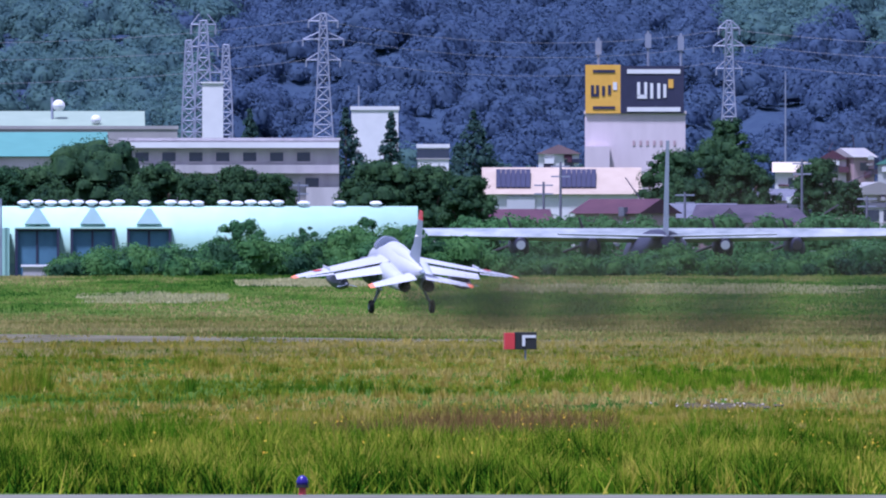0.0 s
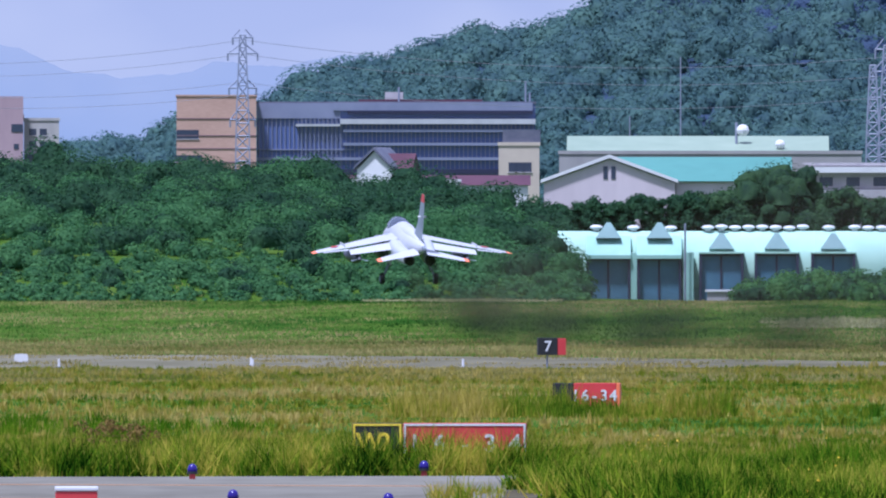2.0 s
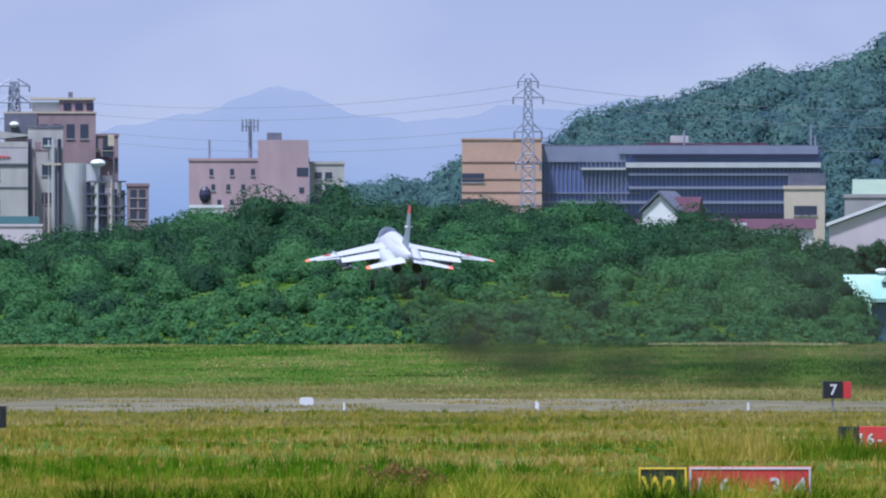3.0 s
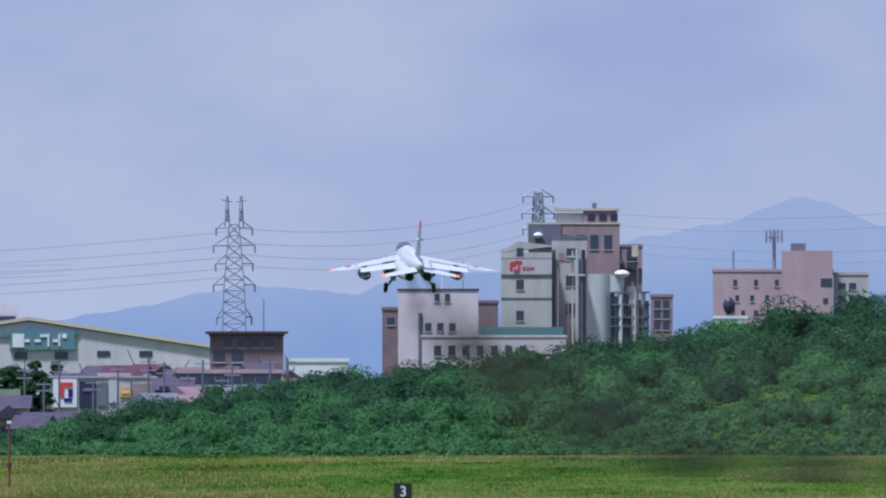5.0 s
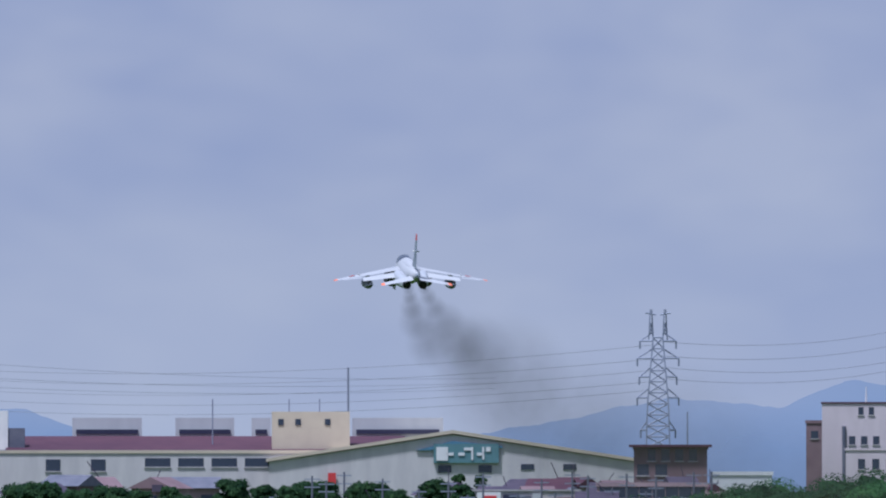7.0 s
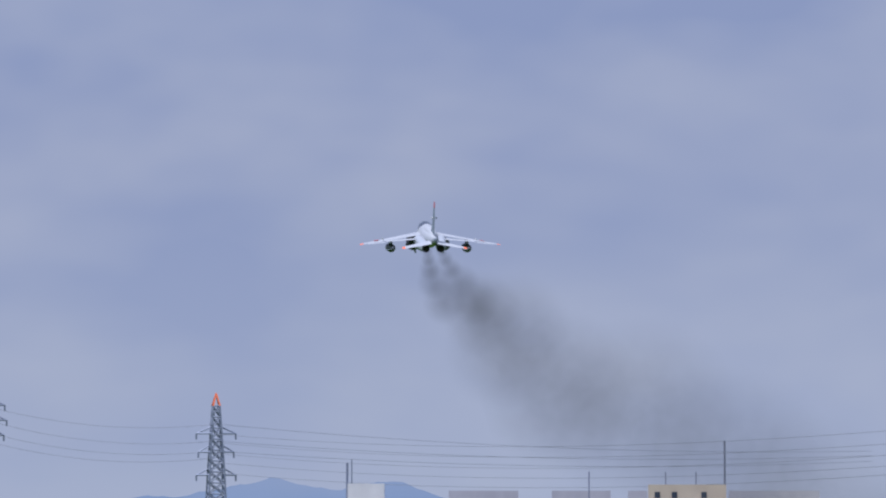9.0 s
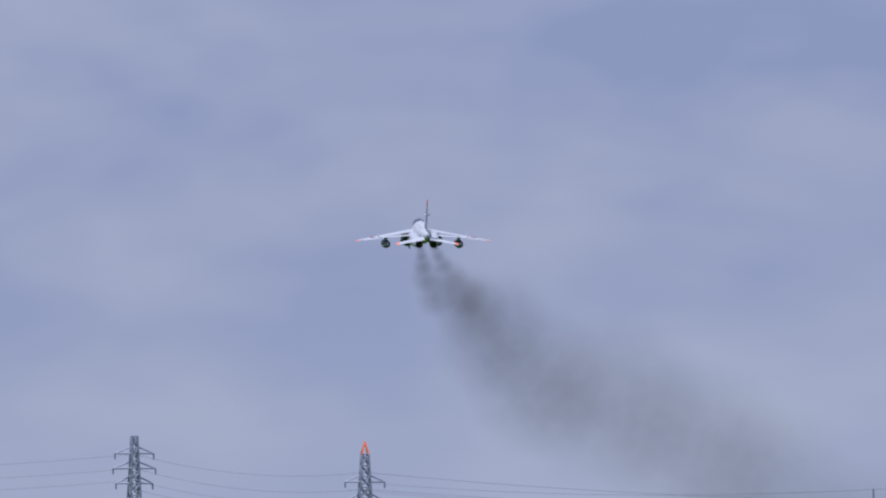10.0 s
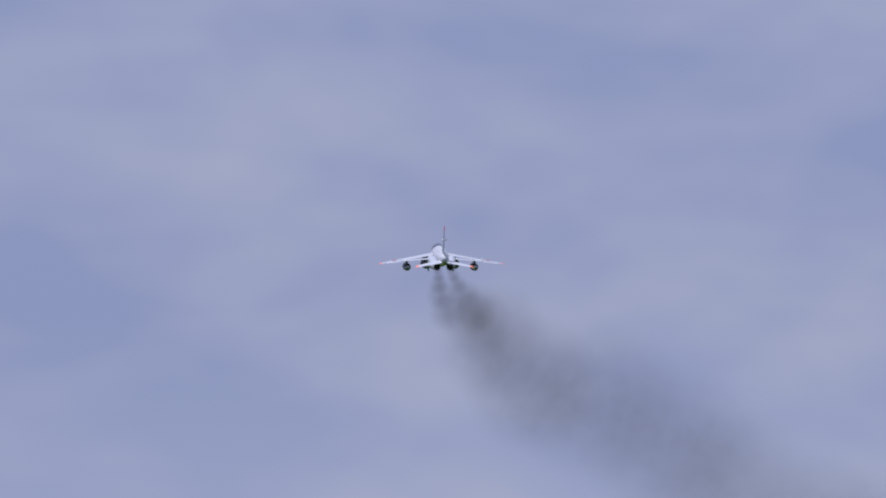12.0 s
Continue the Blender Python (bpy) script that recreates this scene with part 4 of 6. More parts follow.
for u, d in ((-1547, 800), (-1175, 800), (-1890, 800), (-1550, 815), (-2808, 830), (-3070, 840)):
    root = empty("marker_post", facing(u, d), "short white marker post on the verge", "post", "marker posts")
    part("post", tube(bmesh.new(), (0, 0, 0), (0, 0, 0.34), 0.05, 8, 0.04), M["white"], root)
    part("foot", tube(bmesh.new(), (0, 0, 0), (0, 0, 0.06), 0.1, 8), M["steel"], root)
root = empty("warning_pole", facing(-3410, 1150, z=float(ground_z(-3410, 1150))), "slim rusty red pole with a pale head on the grass", "pole")
part("pole", tube(bmesh.new(), (0, 0, 0), (0, 0, 3.35), 0.06, 8, 0.05), M["rust"], root)
part("collar", tube(bmesh.new(), (0, 0, 1.05), (0, 0, 1.3), 0.13, 8), M["maroon"], root)
part("head", boxed(-0.12, 0.12, -0.1, 0.1, 3.35, 3.5, 0.02), M["white"], root)
root = empty("equipment_hut", facing(-720, 1425, z=FOOT), "small pale concrete equipment hut", "hut")
part("wall", boxed(-0.85, 0.85, 0, 1.4, -0.2, 0.62, 0.03), M["plaster"], root)
part("roof", boxed(-0.98, 0.98, -0.12, 1.5, 0.62, 0.78, 0.03), M["white"], root)

# ---- mint-green sheds ----
def shed_row():
    """A long low mint shed: barrel roof, door bays with hoods, gablets and roof ventilators."""
    d, k = 1490.0, 1490.0 / F
    root = empty("storage_shed", facing(-520, d, z=FOOT - 0.1), "long mint-green metal shed with dark doors and white ventilators", "shed")
    top = EYE + 87 * k - (FOOT - 0.1)
    x0, x1 = (-1000 + 520) * k, (-44 + 520) * k
    part("wall", boxed(x0, x1, 0.6, 7, 0, top * 0.5), M["mint"], root)
    curve = [(0.5 + 2.4 * (1 - math.cos(radians(q))), top * (0.44 + 0.56 * math.sin(radians(q)))) for q in range(0, 91, 9)]
    prof = [(0.5, top * 0.2)] + curve + [(5, top), (6.8, top * 0.9), (7.2, top * 0.66), (7.1, top * 0.2)]
    skin = prism(prof, x0 - 0.3, x1, "x")
    for f in skin.faces:
        f.smooth = len(f.verts) == 4
    part("roof", skin, M["mint_pale"], root, "pale mint curved roof running down into the wall")
    bays = [-918, -828, -718, -620, -520]
    for i, b in enumerate(bays):
        c = (b + 520) * k
        w = 37 * k
        lintel = top * (0.62 if i < 2 else 0.68)
        if i < 2:
            # sloping hood
            part("hood", prism([(1.5, top * 0.9), (1.3, top * 0.93), (-0.5, top * 0.66), (-0.5, top * 0.61), (0.4, top * 0.61)], c - w - 0.1, c + w + 0.1, "x"), M["mint"], root)
        else:
            part("hood", boxed(c - w - 0.12, c + w + 0.12, -0.3, 0.8, lintel, lintel + 0.13, 0.02), M["mint_pale"], root)
        for s in (-1, 1):
            part("door", boxed(c + s * w / 2 - w / 2 + 0.03, c + s * w / 2 + w / 2 - 0.03, 0.15, 0.3, 0, lintel - 0.01), M["teal"], root, "dark blue-grey sliding door leaf")
            part("door_post", boxed(c + s * w - 0.09, c + s * w + 0.09, -0.25, 0.49, 0, lintel - 0.004), M["navy"], root)
        part("door_post", boxed(c - 0.08, c + 0.06, 0.05, 0.149, 0, lintel - 0.004), M["navy"], root)
        part("door_head", boxed(c - w + 0.1, c + w - 0.1, 0.0, 0.49, lintel - 0.16, lintel - 0.006), M["navy"], root)
        base = top * (0.9 if i < 2 else 0.75)
        g = bmesh.new()
        rim = [g.verts.new(p) for p in ((c - 0.85, 0.35, base), (c + 0.85, 0.35, base), (c + 0.85, 2.4, base), (c - 0.85, 2.4, base))]
        tip = [g.verts.new((c + q, 1.5, base + top * 0.22)) for q in (-0.14, 0.14)]
        g.faces.new(rim[::-1])
        for q in ((rim[0], rim[1], tip[1], tip[0]), (rim[2], rim[3], tip[0], tip[1]), (rim[1], rim[2], tip[1]), (rim[3], rim[0], tip[0])):
            g.faces.new(q)
        bmesh.ops.recalc_face_normals(g, faces=g.faces)
        part("gablet", g, M["sage"], root, "grey-green pointed roof vent")
    for b in (-985, -873, -776):
        c = (b + 520) * k
        part("pier", boxed(c - 0.35, c + 0.35, -0.2, 0.49, 0, top * 0.7, 0.05), M["mint"], root)
    vent = None
    u = -940.0
    while u < -60:
        c = (u + 520) * k
        if vent is None:
            b = tube(bmesh.new(), (0, 0, 0), (0, 0, 0.22), 0.2, 10)
            dome(b, (0, 0, 0.26), 0.46, 0.36)
            vent = part("ventilator", b, M["white"], root, "white round roof ventilator", pose(c, 2.6, top))
        else:
            again(vent, pose(c, 2.6 + rng.uniform(-0.3, 0.5), top - 0.02 + rng.uniform(-0.06, 0.05)), root)
        u += (66 if u < -800 else 24) + (rng.random() < 0.25) * 22 + (40 if u > -260 else 0)
    part("mast", tube(bmesh.new(), ((-782 + 520) * k, -0.7, 0), ((-782 + 520) * k, -0.7, top + 0.5), 0.07, 8), M["steel"], root)
    part("downpipe", boxed((-700 + 520) * k, (-696 + 520) * k, 0.42, 0.59, 0, top * 0.6), M["teal"], root)
    return root


shed_row()


# ---- parked transport aeroplane ----
def transport():
    """A four-engined high-wing turboprop seen from behind."""
    root = empty("transport_aircraft", facing(383, 1625, 3, z=0.0), "grey four-engined propeller transport parked behind the hedge", "aircraft")
    part("fuselage", loft([(-13, 0.5, 0.4, 0, 4.2), (-9, 1.3, 1.1, 0, 3.9), (-4, 2.1, 2.0, 0, 3.1), (4, 2.15, 2.15, 0, 3.0), (12, 2.1, 2.1, 0, 3.0), (15, 1.4, 1.4, 0, 2.7), (16.5, 0.4, 0.5, 0, 2.4)], 24), M["navy"], root, "dark grey fuselage")
    V = Vector
    for s in (-1, 1):
        part("wing", aerofoil([(V((0, 5.2, 4.75)), V((0, -4.9, -0.35)), V((0, 0, 1.1))), (V((s * 20.2, 4.4, 4.9)), V((0, -2.4, -0.2)), V((0, 0, 0.7)))]), M["wing_pale"], root)
        part("tailplane", aerofoil([(V((0, -9, 4.6)), V((0, -4, 0)), V((0, 0, 0.25))), (V((s * 8, -10, 4.75)), V((0, -2.2, 0)), V((0, 0, 0.14)))]), M["transport"], root)
        for x in (4.9, 10.2):
            n = part("engine", loft([(0.5, 0.3, 0.4, s * x, 4.05), (2.5, 0.72, 1.05, s * x, 3.75), (6.2, 0.7, 0.9, s * x, 3.95), (7.2, 0.42, 0.45, s * x, 4.1)], 14), M["navy"], root)
            part("exhaust", tube(bmesh.new(), (s * x, 0.4, 3.95), (s * x, 0.9, 3.95), 0.34, 10), M["transport"] if (x > 10) == (s < 0) else M["burnt"], n, "pale exhaust end")
            b = bmesh.new()
            for a in range(4):
                q = radians(20 + 90 * a)
                tube(b, (s * x, 7.5, 4.1), (s * x + 2.0 * math.cos(q), 7.5, 4.1 + 2.0 * math.sin(q)), 0.13, 6, 0.09)
            part("propeller", b, M["black"], n)
    part("fin", aerofoil([(V((0, -6.5, 4.6)), V((0, -6.3, 0)), V((0.33, 0, 0))), (V((0, -10.4, 11.6)), V((0, -3.0, 0)), V((0.2, 0, 0)))]), M["jet_dark"], root)
    for s in (-1, 1):
        part("wheel", tube(bmesh.new(), (s * 2.3 - 0.25, 0.5, 0.55), (s * 2.3 + 0.25, 0.5, 0.55), 0.55, 14), M["tyre"], root)
        part("gear_fairing", loft([(-3, 0.3, 0.4, s * 2.2, 1.5), (0.5, 0.55, 0.75, s * 2.2, 1.5), (4, 0.3, 0.4, s * 2.2, 1.5)], 12), M["transport"], root)
    return root


transport()


# ---- town ----
def build(name, u0, u1, v_top, d, deep, material, label, turn=0.0, rows=(), roof=None, cap=0.5, category="building", parapet=True):
    """A flat-roofed block from bearing u0 to u1. rows: (v, height in metres, count, width in metres, from, to) of windows along the front."""
    c, k = (u0 + u1) / 2, d / F
    w, top = (u1 - u0) * k / 2, EYE + v_top * k
    root = empty(name, facing(c, d, turn), label, category)
    part("wall", boxed(-w, w, 0, deep, -0.3, top), material, root)
    if parapet:
        part("roof", boxed(-w - 0.15, w + 0.15, -0.15, deep + 0.15, top, top + cap), roof or material, root)
    for v, h, n, wide, a, b in rows:
        z = EYE + v * k
        shape = None
        for i in range(n):
            x = -w + 2 * w * (a + (b - a) * (i + 0.5) / n)
            if shape is None:
                bm = boxed(-wide / 2, wide / 2, -0.06, 0.1, -h / 2, h / 2)
                shape = part("window", bm, M["glass"], root, "dark glazed window", pose(x, 0, z))
                f = bmesh.new()
                box(f, -wide / 2 - 0.12, wide / 2 + 0.12, -0.16, 0.04, -h / 2 - 0.16, -h / 2 - 0.03)
                sill = part("sill", f, M["plaster"], shape)
            else:
                o = again(shape, pose(x, 0, z), root)
                again(sill, sill.matrix_basis.copy(), o)
    return root, w, top, k


def extra(root, name, x0, x1, y0, y1, z0, z1, material, label=""):
    return part(name, boxed(x0, x1, y0, y1, z0, z1), material, root, label)


# store tower with a two-part hoarding
r, w, top, k = build("store_building", 251, 429, 250, 3600, 18, M["rose"], "tall blank pale-rose store tower with an advertising hoarding")
for i in range(7):
    extra(r, "vent", w * (-0.05 + 0.135 * i), w * (0.0 + 0.135 * i), -0.1, -0.01, EYE + 194 * k, EYE + 203 * k, M["pink"])
extra(r, "hoarding", -w + 0.1, -w + 63 * k, -0.5, 1.0, top + 0.1, top + 87 * k, M["amber"], "amber hoarding panel")
extra(r, "hoarding", -w + 64 * k, w - 3 * k, -0.5, 1.0, top + 0.1, top + 85 * k, M["navy"], "dark navy hoarding panel")
for x0, x1, z0, z1, m in ((0.08, 0.30, 0.86, 0.92, "navy"), (0.08, 0.30, 0.10, 0.16, "navy"), (0.42, 0.95, 0.84, 0.93, "white"), (0.42, 0.95, 0.05, 0.14, "white"),
                          (0.06, 0.09, 0.40, 0.60, "navy"), (0.11, 0.14, 0.40, 0.60, "navy"), (0.06, 0.14, 0.36, 0.42, "navy"), (0.17, 0.20, 0.38, 0.58, "navy"), (0.23, 0.26, 0.40, 0.60, "navy"), (0.28, 0.32, 0.5, 0.66, "white"),
                          (0.52, 0.55, 0.36, 0.66, "white"), (0.59, 0.62, 0.36, 0.66, "white"), (0.52, 0.62, 0.32, 0.40, "white"), (0.65, 0.68, 0.32, 0.64, "white"), (0.72, 0.75, 0.32, 0.64, "white"), (0.78, 0.81, 0.34, 0.62, "white"), (0.83, 0.88, 0.54, 0.72, "amber")):
    extra(r, "mark", -w + 2 * w * x0, -w + 2 * w * x1, -0.62, -0.45, top + 85 * k * z0, top + 85 * k * z1, M[m])
extra(r, "annex", -w, -w + 44 * k, -4, -0.2, 0, EYE + 192 * k, M["rose"])
for u, h in ((24, 50), (112, 62), (170, 58)):
    t = tube(bmesh.new(), (-w + u * k, 3, top + 85 * k), (-w + u * k, 3, top + (85 + h) * k), 0.25, 6)
    box(t, -w + u * k - 0.5, -w + u * k + 0.5, 2.6, 3.4, top + (85 + h - 30) * k, top + (85 + h - 5) * k)
    part("antenna", t, M["steel"], r)

# long white block with two rows of windows, stair tower beside it
r, w, top, k = build("apartment_block", -572, -184, 203, 2500, 12, M["plaster"], "long stained white four-storey block", rows=((174, 1.0, 7, 1.5, 0.04, 0.9), (128, 1.1, 7, 1.5, 0.06, 0.94)), cap=0.3)
extra(r, "balcony", -w, w, -1.0, -0.01, EYE + 145 * k, EYE + 160 * k, M["plaster"])
extra(r, "balcony", -w, w, -1.0, -0.01, EYE + 190 * k, EYE + 200 * k, M["white"])
extra(r, "annex", w * 0.7, w * 1.02, -6, -1.1, 0, EYE + 120 * k, M["plaster"])
build("stair_tower", -426, -389, 304, 2700, 5, M["white"], "slim white plant tower beside a lattice mast", cap=0.2)
build("white_block", -162, -79, 257, 3000, 8, M["white"], "plain white rooftop block")
build("low_white_house", -45, 10, 190, 2900, 8, M["white"], "low white house with dark windows", rows=((180, 1.2, 2, 2.4, 0.05, 0.95),), category="house")

# halls
def hall(name, u_a, u_b, v_eave, v_ridge, d, deep, wall_m, roof_m, label, along=True, turn=0.0):
    """A pitched hall; its ridge runs across the view when along is set."""
    c, k = (u_a + u_b) / 2, d / F
    w, eave, peak = (u_b - u_a) * k / 2, EYE + v_eave * k, EYE + v_ridge * k
    root = empty(name, facing(c, d, turn), label, "building")
    if along:
        part("wall", boxed(-w, w, 0, deep, -0.3, eave), wall_m, root)
        part("roof", prism([(-0.5, eave), (deep * 0.5, peak), (deep + 0.5, eave)], -w - 0.4, w + 0.4, "x"), roof_m, root)
    else:
        part("wall", prism([(-w, -0.3), (w, -0.3), (w, eave), (0, peak), (-w, eave)], 0, deep, "y"), wall_m, root)
        part("roof", prism([(-w - 0.4, eave), (0, peak + 0.15), (w + 0.4, eave), (w + 0.4, eave + 0.4), (0, peak + 0.6), (-w - 0.4, eave + 0.4)], -0.5, deep + 0.4, "y"), roof_m, root)
    return root, w, eave, peak, k


r, w, eave, peak, k = hall("sports_hall", -987, -532, 226, 256, 3300, 24, M["plaster"], M["celadon"], "long hall with a pale green pitched roof")
part("dish", dome(bmesh.new(), (w * 0.35, 6, peak + 0.8), 1.0, 0.9), M["white"], r, "white satellite dish")
part("dish", dome(bmesh.new(), (w * 0.64, 2, eave + 1.2), 0.8, 0.9), M["white"], r, "white satellite dish")
part("mast", tube(bmesh.new(), (w * 0.3, 6, eave), (w * 0.3, 6, peak + 2), 0.2, 8), M["steel"], r)
build("flat_annex", -1005, -470, 223, 3250, 10, M["grey"], "flat-roofed grey annex before the hall")
r, w, eave, peak, k = hall("gabled_hall", -1032, -800, 172, 214, 2800, 30, M["rose"], M["white"], "white gabled hall end with tall slit windows", along=False)
for x in (-0.5, 0.5):
    extra(r, "window", x - 0.28, x + 0.28, -0.08, 0.05, eave + 0.5, eave + 2.1, M["glass"])
part("roof_wing", prism([(1, EYE + 175 * k), (15, EYE + 219 * k), (29, EYE + 175 * k)], 0.4, (430 - 106) * k, "x"), M["teal_roof"], r, "turquoise pitched roof")
extra(r, "wing_wall", w + 0.1, (430 - 106) * k, 1.6, 28, -0.3, EYE + 174 * k, M["rose"])

# glazed office
r, w, top, k = build("office_building", -1540, -1047, 312, 4000, 30, M["glass_blue"], "wide blue-glass office block with grey floor bands", cap=0.4, roof=M["slate"])
for i, (v0, v1, x0, x1, out, m) in enumerate(((286, 313, -1.0, -0.40, -0.5, "office_band"), (300, 314, -0.45, 0.98, -0.9, "office_band"), (294, 299, -0.35, 0.98, -1.3, "navy"), (276, 285, -0.4, 1.0, -1.5, "silver"), (272, 276, -0.72, -0.40, -1.0, "silver"),
                                              (262, 267, -0.38, 1.0, -1.1, "office_band"), (238, 243, -0.38, 1.0, -1.0, "office_band"), (230, 232, -1.0, -0.3, -0.6, "office_band"), (212, 217, -1.0, 1.0, -0.9, "office_band"), (188, 196, -1.0, 1.0, -1.2, "navy"))):
    extra(r, "floor_band", w * x0, w * x1, out, -0.05, EYE + v0 * k, EYE + v1 * k, M[m])
mullion = None
for i in range(64):
    x = -w + (i + 0.5) * 2 * w / 64
    if mullion is None:
        mullion = part("mullion", boxed(-0.07, 0.07, -0.3, -0.02, EYE + 196 * k, EYE + 286 * k), M["office_band"], r, "", pose(x, 0, 0))
    else:
        again(mullion, pose(x, 0, 0), r)
for i in range(10):
    x = -w * 0.68 + i * w * 0.031 * (1 if i < 5 else 1.0)
    again(mullion, pose(x, -0.25, 0), r)
extra(r, "penthouse", -w * 0.08, w * 0.05, 4, 9, top + 0.4, top + 21 * k, M["plaster"])
extra(r, "penthouse", -w * 0.27, w * 0.62, 3, 12, top + 0.4, top + 8 * k, M["maroon"])
for x, h in ((0.02, 30), (0.93, 40), (0.96, 20)):
    part("antenna", tube(bmesh.new(), (w * x, 2, top - 1), (w * x, 2, top + h * k), 0.2, 6), M["steel"], r)

r, w, top, k = build("brick_office", -1682, -1541, 325, 3990, 25, M["brick"], "tan brick office block with recessed strip windows", cap=0.3, rows=((258, 1.6, 1, 4.0, 0.0, 0.28), (215, 1.2, 1, 5.0, 0.0, 0.30)))
for v in (255, 232, 208, 285):
    extra(r, "course", -w, w, -0.12, -0.01, EYE + v * k, EYE + (v + 1.5) * k, M["brown"])

r, w, eave, peak, k = hall("gabled_house", -1364, -1300, 196, 228, 3200, 7, M["white"], M["slate"], "white gabled house with a dark roof", along=False, turn=-18)
part("side_roof", prism([(0.5, eave - 1.5), (3.5, peak - 0.3), (6.5, eave - 1.5)], w * 0.2, w * 2.0, "x"), M["maroon"], r)
hall("long_roof_house", -1470, -1060, 168, 186, 3220, 14, M["white"], M["maroon"], "long low white building with a dark maroon roof")
build("row_house", -1530, -1180, 172, 3150, 8, M["white"], "low white row of town houses", rows=((155, 1.4, 6, 1.6, 0.1, 0.95),), category="house")
r, w, top, k = build("cream_house", -1112, -1040, 238, 3300, 9, M["cream"], "cream rendered house block with a dark upper floor", rows=((200, 1.4, 3, 1.2, 0.25, 0.8),))
extra(r, "upper_floor", -w * 0.8, w * 1.05, 0.5, 8, top + 0.5, top + 28 * k, M["slate"])

# pink apartment house
r, w, top, k = build("pink_apartments", -2165, -1953, 288, 4000, 16, M["pink"], "pink rendered apartment house with a stair tower", rows=((268, 1.2, 3, 0.7, 0.1, 0.62), (241, 1.1, 4, 0.7, 0.14, 0.64), (214, 1.1, 4, 0.7, 0.2, 0.62)))
extra(r, "stair_tower", w * 0.15, w * 0.998, -0.4, 10, -0.3, EYE + 325 * k, M["pink"])
extra(r, "window", w * 0.80, w * 0.99, -0.5, -0.3, EYE + 262 * k, EYE + 276 * k, M["glass"])
extra(r, "window", w * 0.84, w * 0.92, -0.5, -0.3, EYE + 232 * k, EYE + 241 * k, M["glass"])
part("planter", dome(bmesh.new(), (-w * 0.73, 0.4, EYE + 228 * k), 1.2, 1.4), M["navy"], r, "dark hanging creeper")
extra(r, "roof_tank", w * 0.3, w * 0.55, 3, 6, EYE + 325 * k, EYE + 338 * k, M["slate"])
t = tube(bmesh.new(), (w * 0.02, 3, top), (w * 0.02, 3, EYE + 362 * k), 0.35, 8)
for q in range(6):
    a = q * 1.047
    tube(t, (w * 0.02 + 1.4 * math.cos(a), 3 + 1.4 * math.sin(a), EYE + 340 * k), (w * 0.02 + 1.4 * math.cos(a), 3 + 1.4 * math.sin(a), EYE + 362 * k), 0.2, 6)
for q in range(6):
    a = q * 1.047
    tube(t, (w * 0.02, 3, EYE + 349 * k), (w * 0.02 + 1.4 * math.cos(a), 3 + 1.4 * math.sin(a), EYE + 349 * k), 0.12, 6)
part("antenna", t, M["steel"], r, "phone mast on the roof")
part("antenna", tube(bmesh.new(), (-w * 0.66, 3, top), (-w * 0.66, 3, EYE + 325 * k), 0.25, 6), M["steel"], r)
r, w, top, k = build("stepped_apartments", -1952, -1890, 282, 4005, 12, M["mill"], "cream stepped apartment wing", rows=((262, 1.2, 2, 1.3, 0.1, 0.7), (240, 1.2, 2, 1.3, 0.1, 0.7)))
extra(r, "dark_balcony", -w, w * 0.7, -1.2, -0.2, EYE + 190 * k, EYE + 222 * k, M["slate"])
build("white_lodge", -2163, -2105, 205, 3900, 8, M["white"], "small white building at the pink apartments' foot", category="house")

# mill with silos
r, w, top, k = build("grain_mill", -2540, -2450, 322, 3800, 14, M["mill"], "grey grain mill with a shallow gable and red mark", parapet=False, rows=((322, 1.5, 1, 1.2, 0.25, 0.5), (265, 1.7, 1, 1.3, 0.25, 0.5), (210, 1.7, 1, 1.3, 0.25, 0.5)))
part("gable", prism([(-w, top), (w, top + 1.0), (w, top + 1.2), (-w * 0.3, top + 1.9), (-w, top + 0.3)], 0.0, 14, "y"), M["mill"], r)
extra(r, "sign_panel", -w, w, -0.25, -0.01, EYE + 283 * k, EYE + 310 * k, M["plaster"])
for x0, x1, z0, z1 in ((-0.62, -0.42, 300, 306), (-0.66, -0.56, 292, 303), (-0.50, -0.28, 288, 293), (-0.34, -0.26, 292, 300), (-0.44, -0.18, 304, 308), (-0.15, -0.05, 293, 297), (0.0, 0.1, 293, 297), (0.14, 0.3, 294, 296)):
    extra(r, "mark", w * x0, w * x1, -0.4, -0.2, EYE + z0 * k, EYE + z1 * k, M["red"])
for z in (278, 310, 240):
    extra(r, "course", -w, w, -0.12, -0.01, EYE + z * k, EYE + (z + 2) * k, M["slate"])
r, w, top, k = build("mill_tower", -2450, -2388, 347, 3815, 14, M["mill"], "grey mill tower with dark drop pipes", rows=((322, 1.4, 1, 1.6, 0.3, 0.8), (272, 1.9, 1, 1.8, 0.3, 0.8), (222, 1.9, 1, 1.8, 0.3, 0.8)), cap=0.4, roof=M["slate"])
for x, m in ((-0.88, "slate"), (0.80, "navy"), (0.45, "silver")):
    part("pipe", tube(bmesh.new(), (w * x, -0.8, 0), (w * x, -0.8, top - 2), 0.32, 8), M[m], r)
r, w, top, k = build("mill_headhouse", -2492, -2330, 372, 3835, 12, M["mauve"], "dark weathered headhouse over the mill", rows=((340, 2.5, 6, 1.4, 0.05, 0.95),), cap=0.3, roof=M["cream"])
extra(r, "penthouse", w * 0.2, w * 0.95, 0.5, 9, top, EYE + 396 * k, M["mauve"])
extra(r, "penthouse", -w * 0.4, w * 0.2, 1.0, 9, top, EYE + 392 * k, M["silver"])
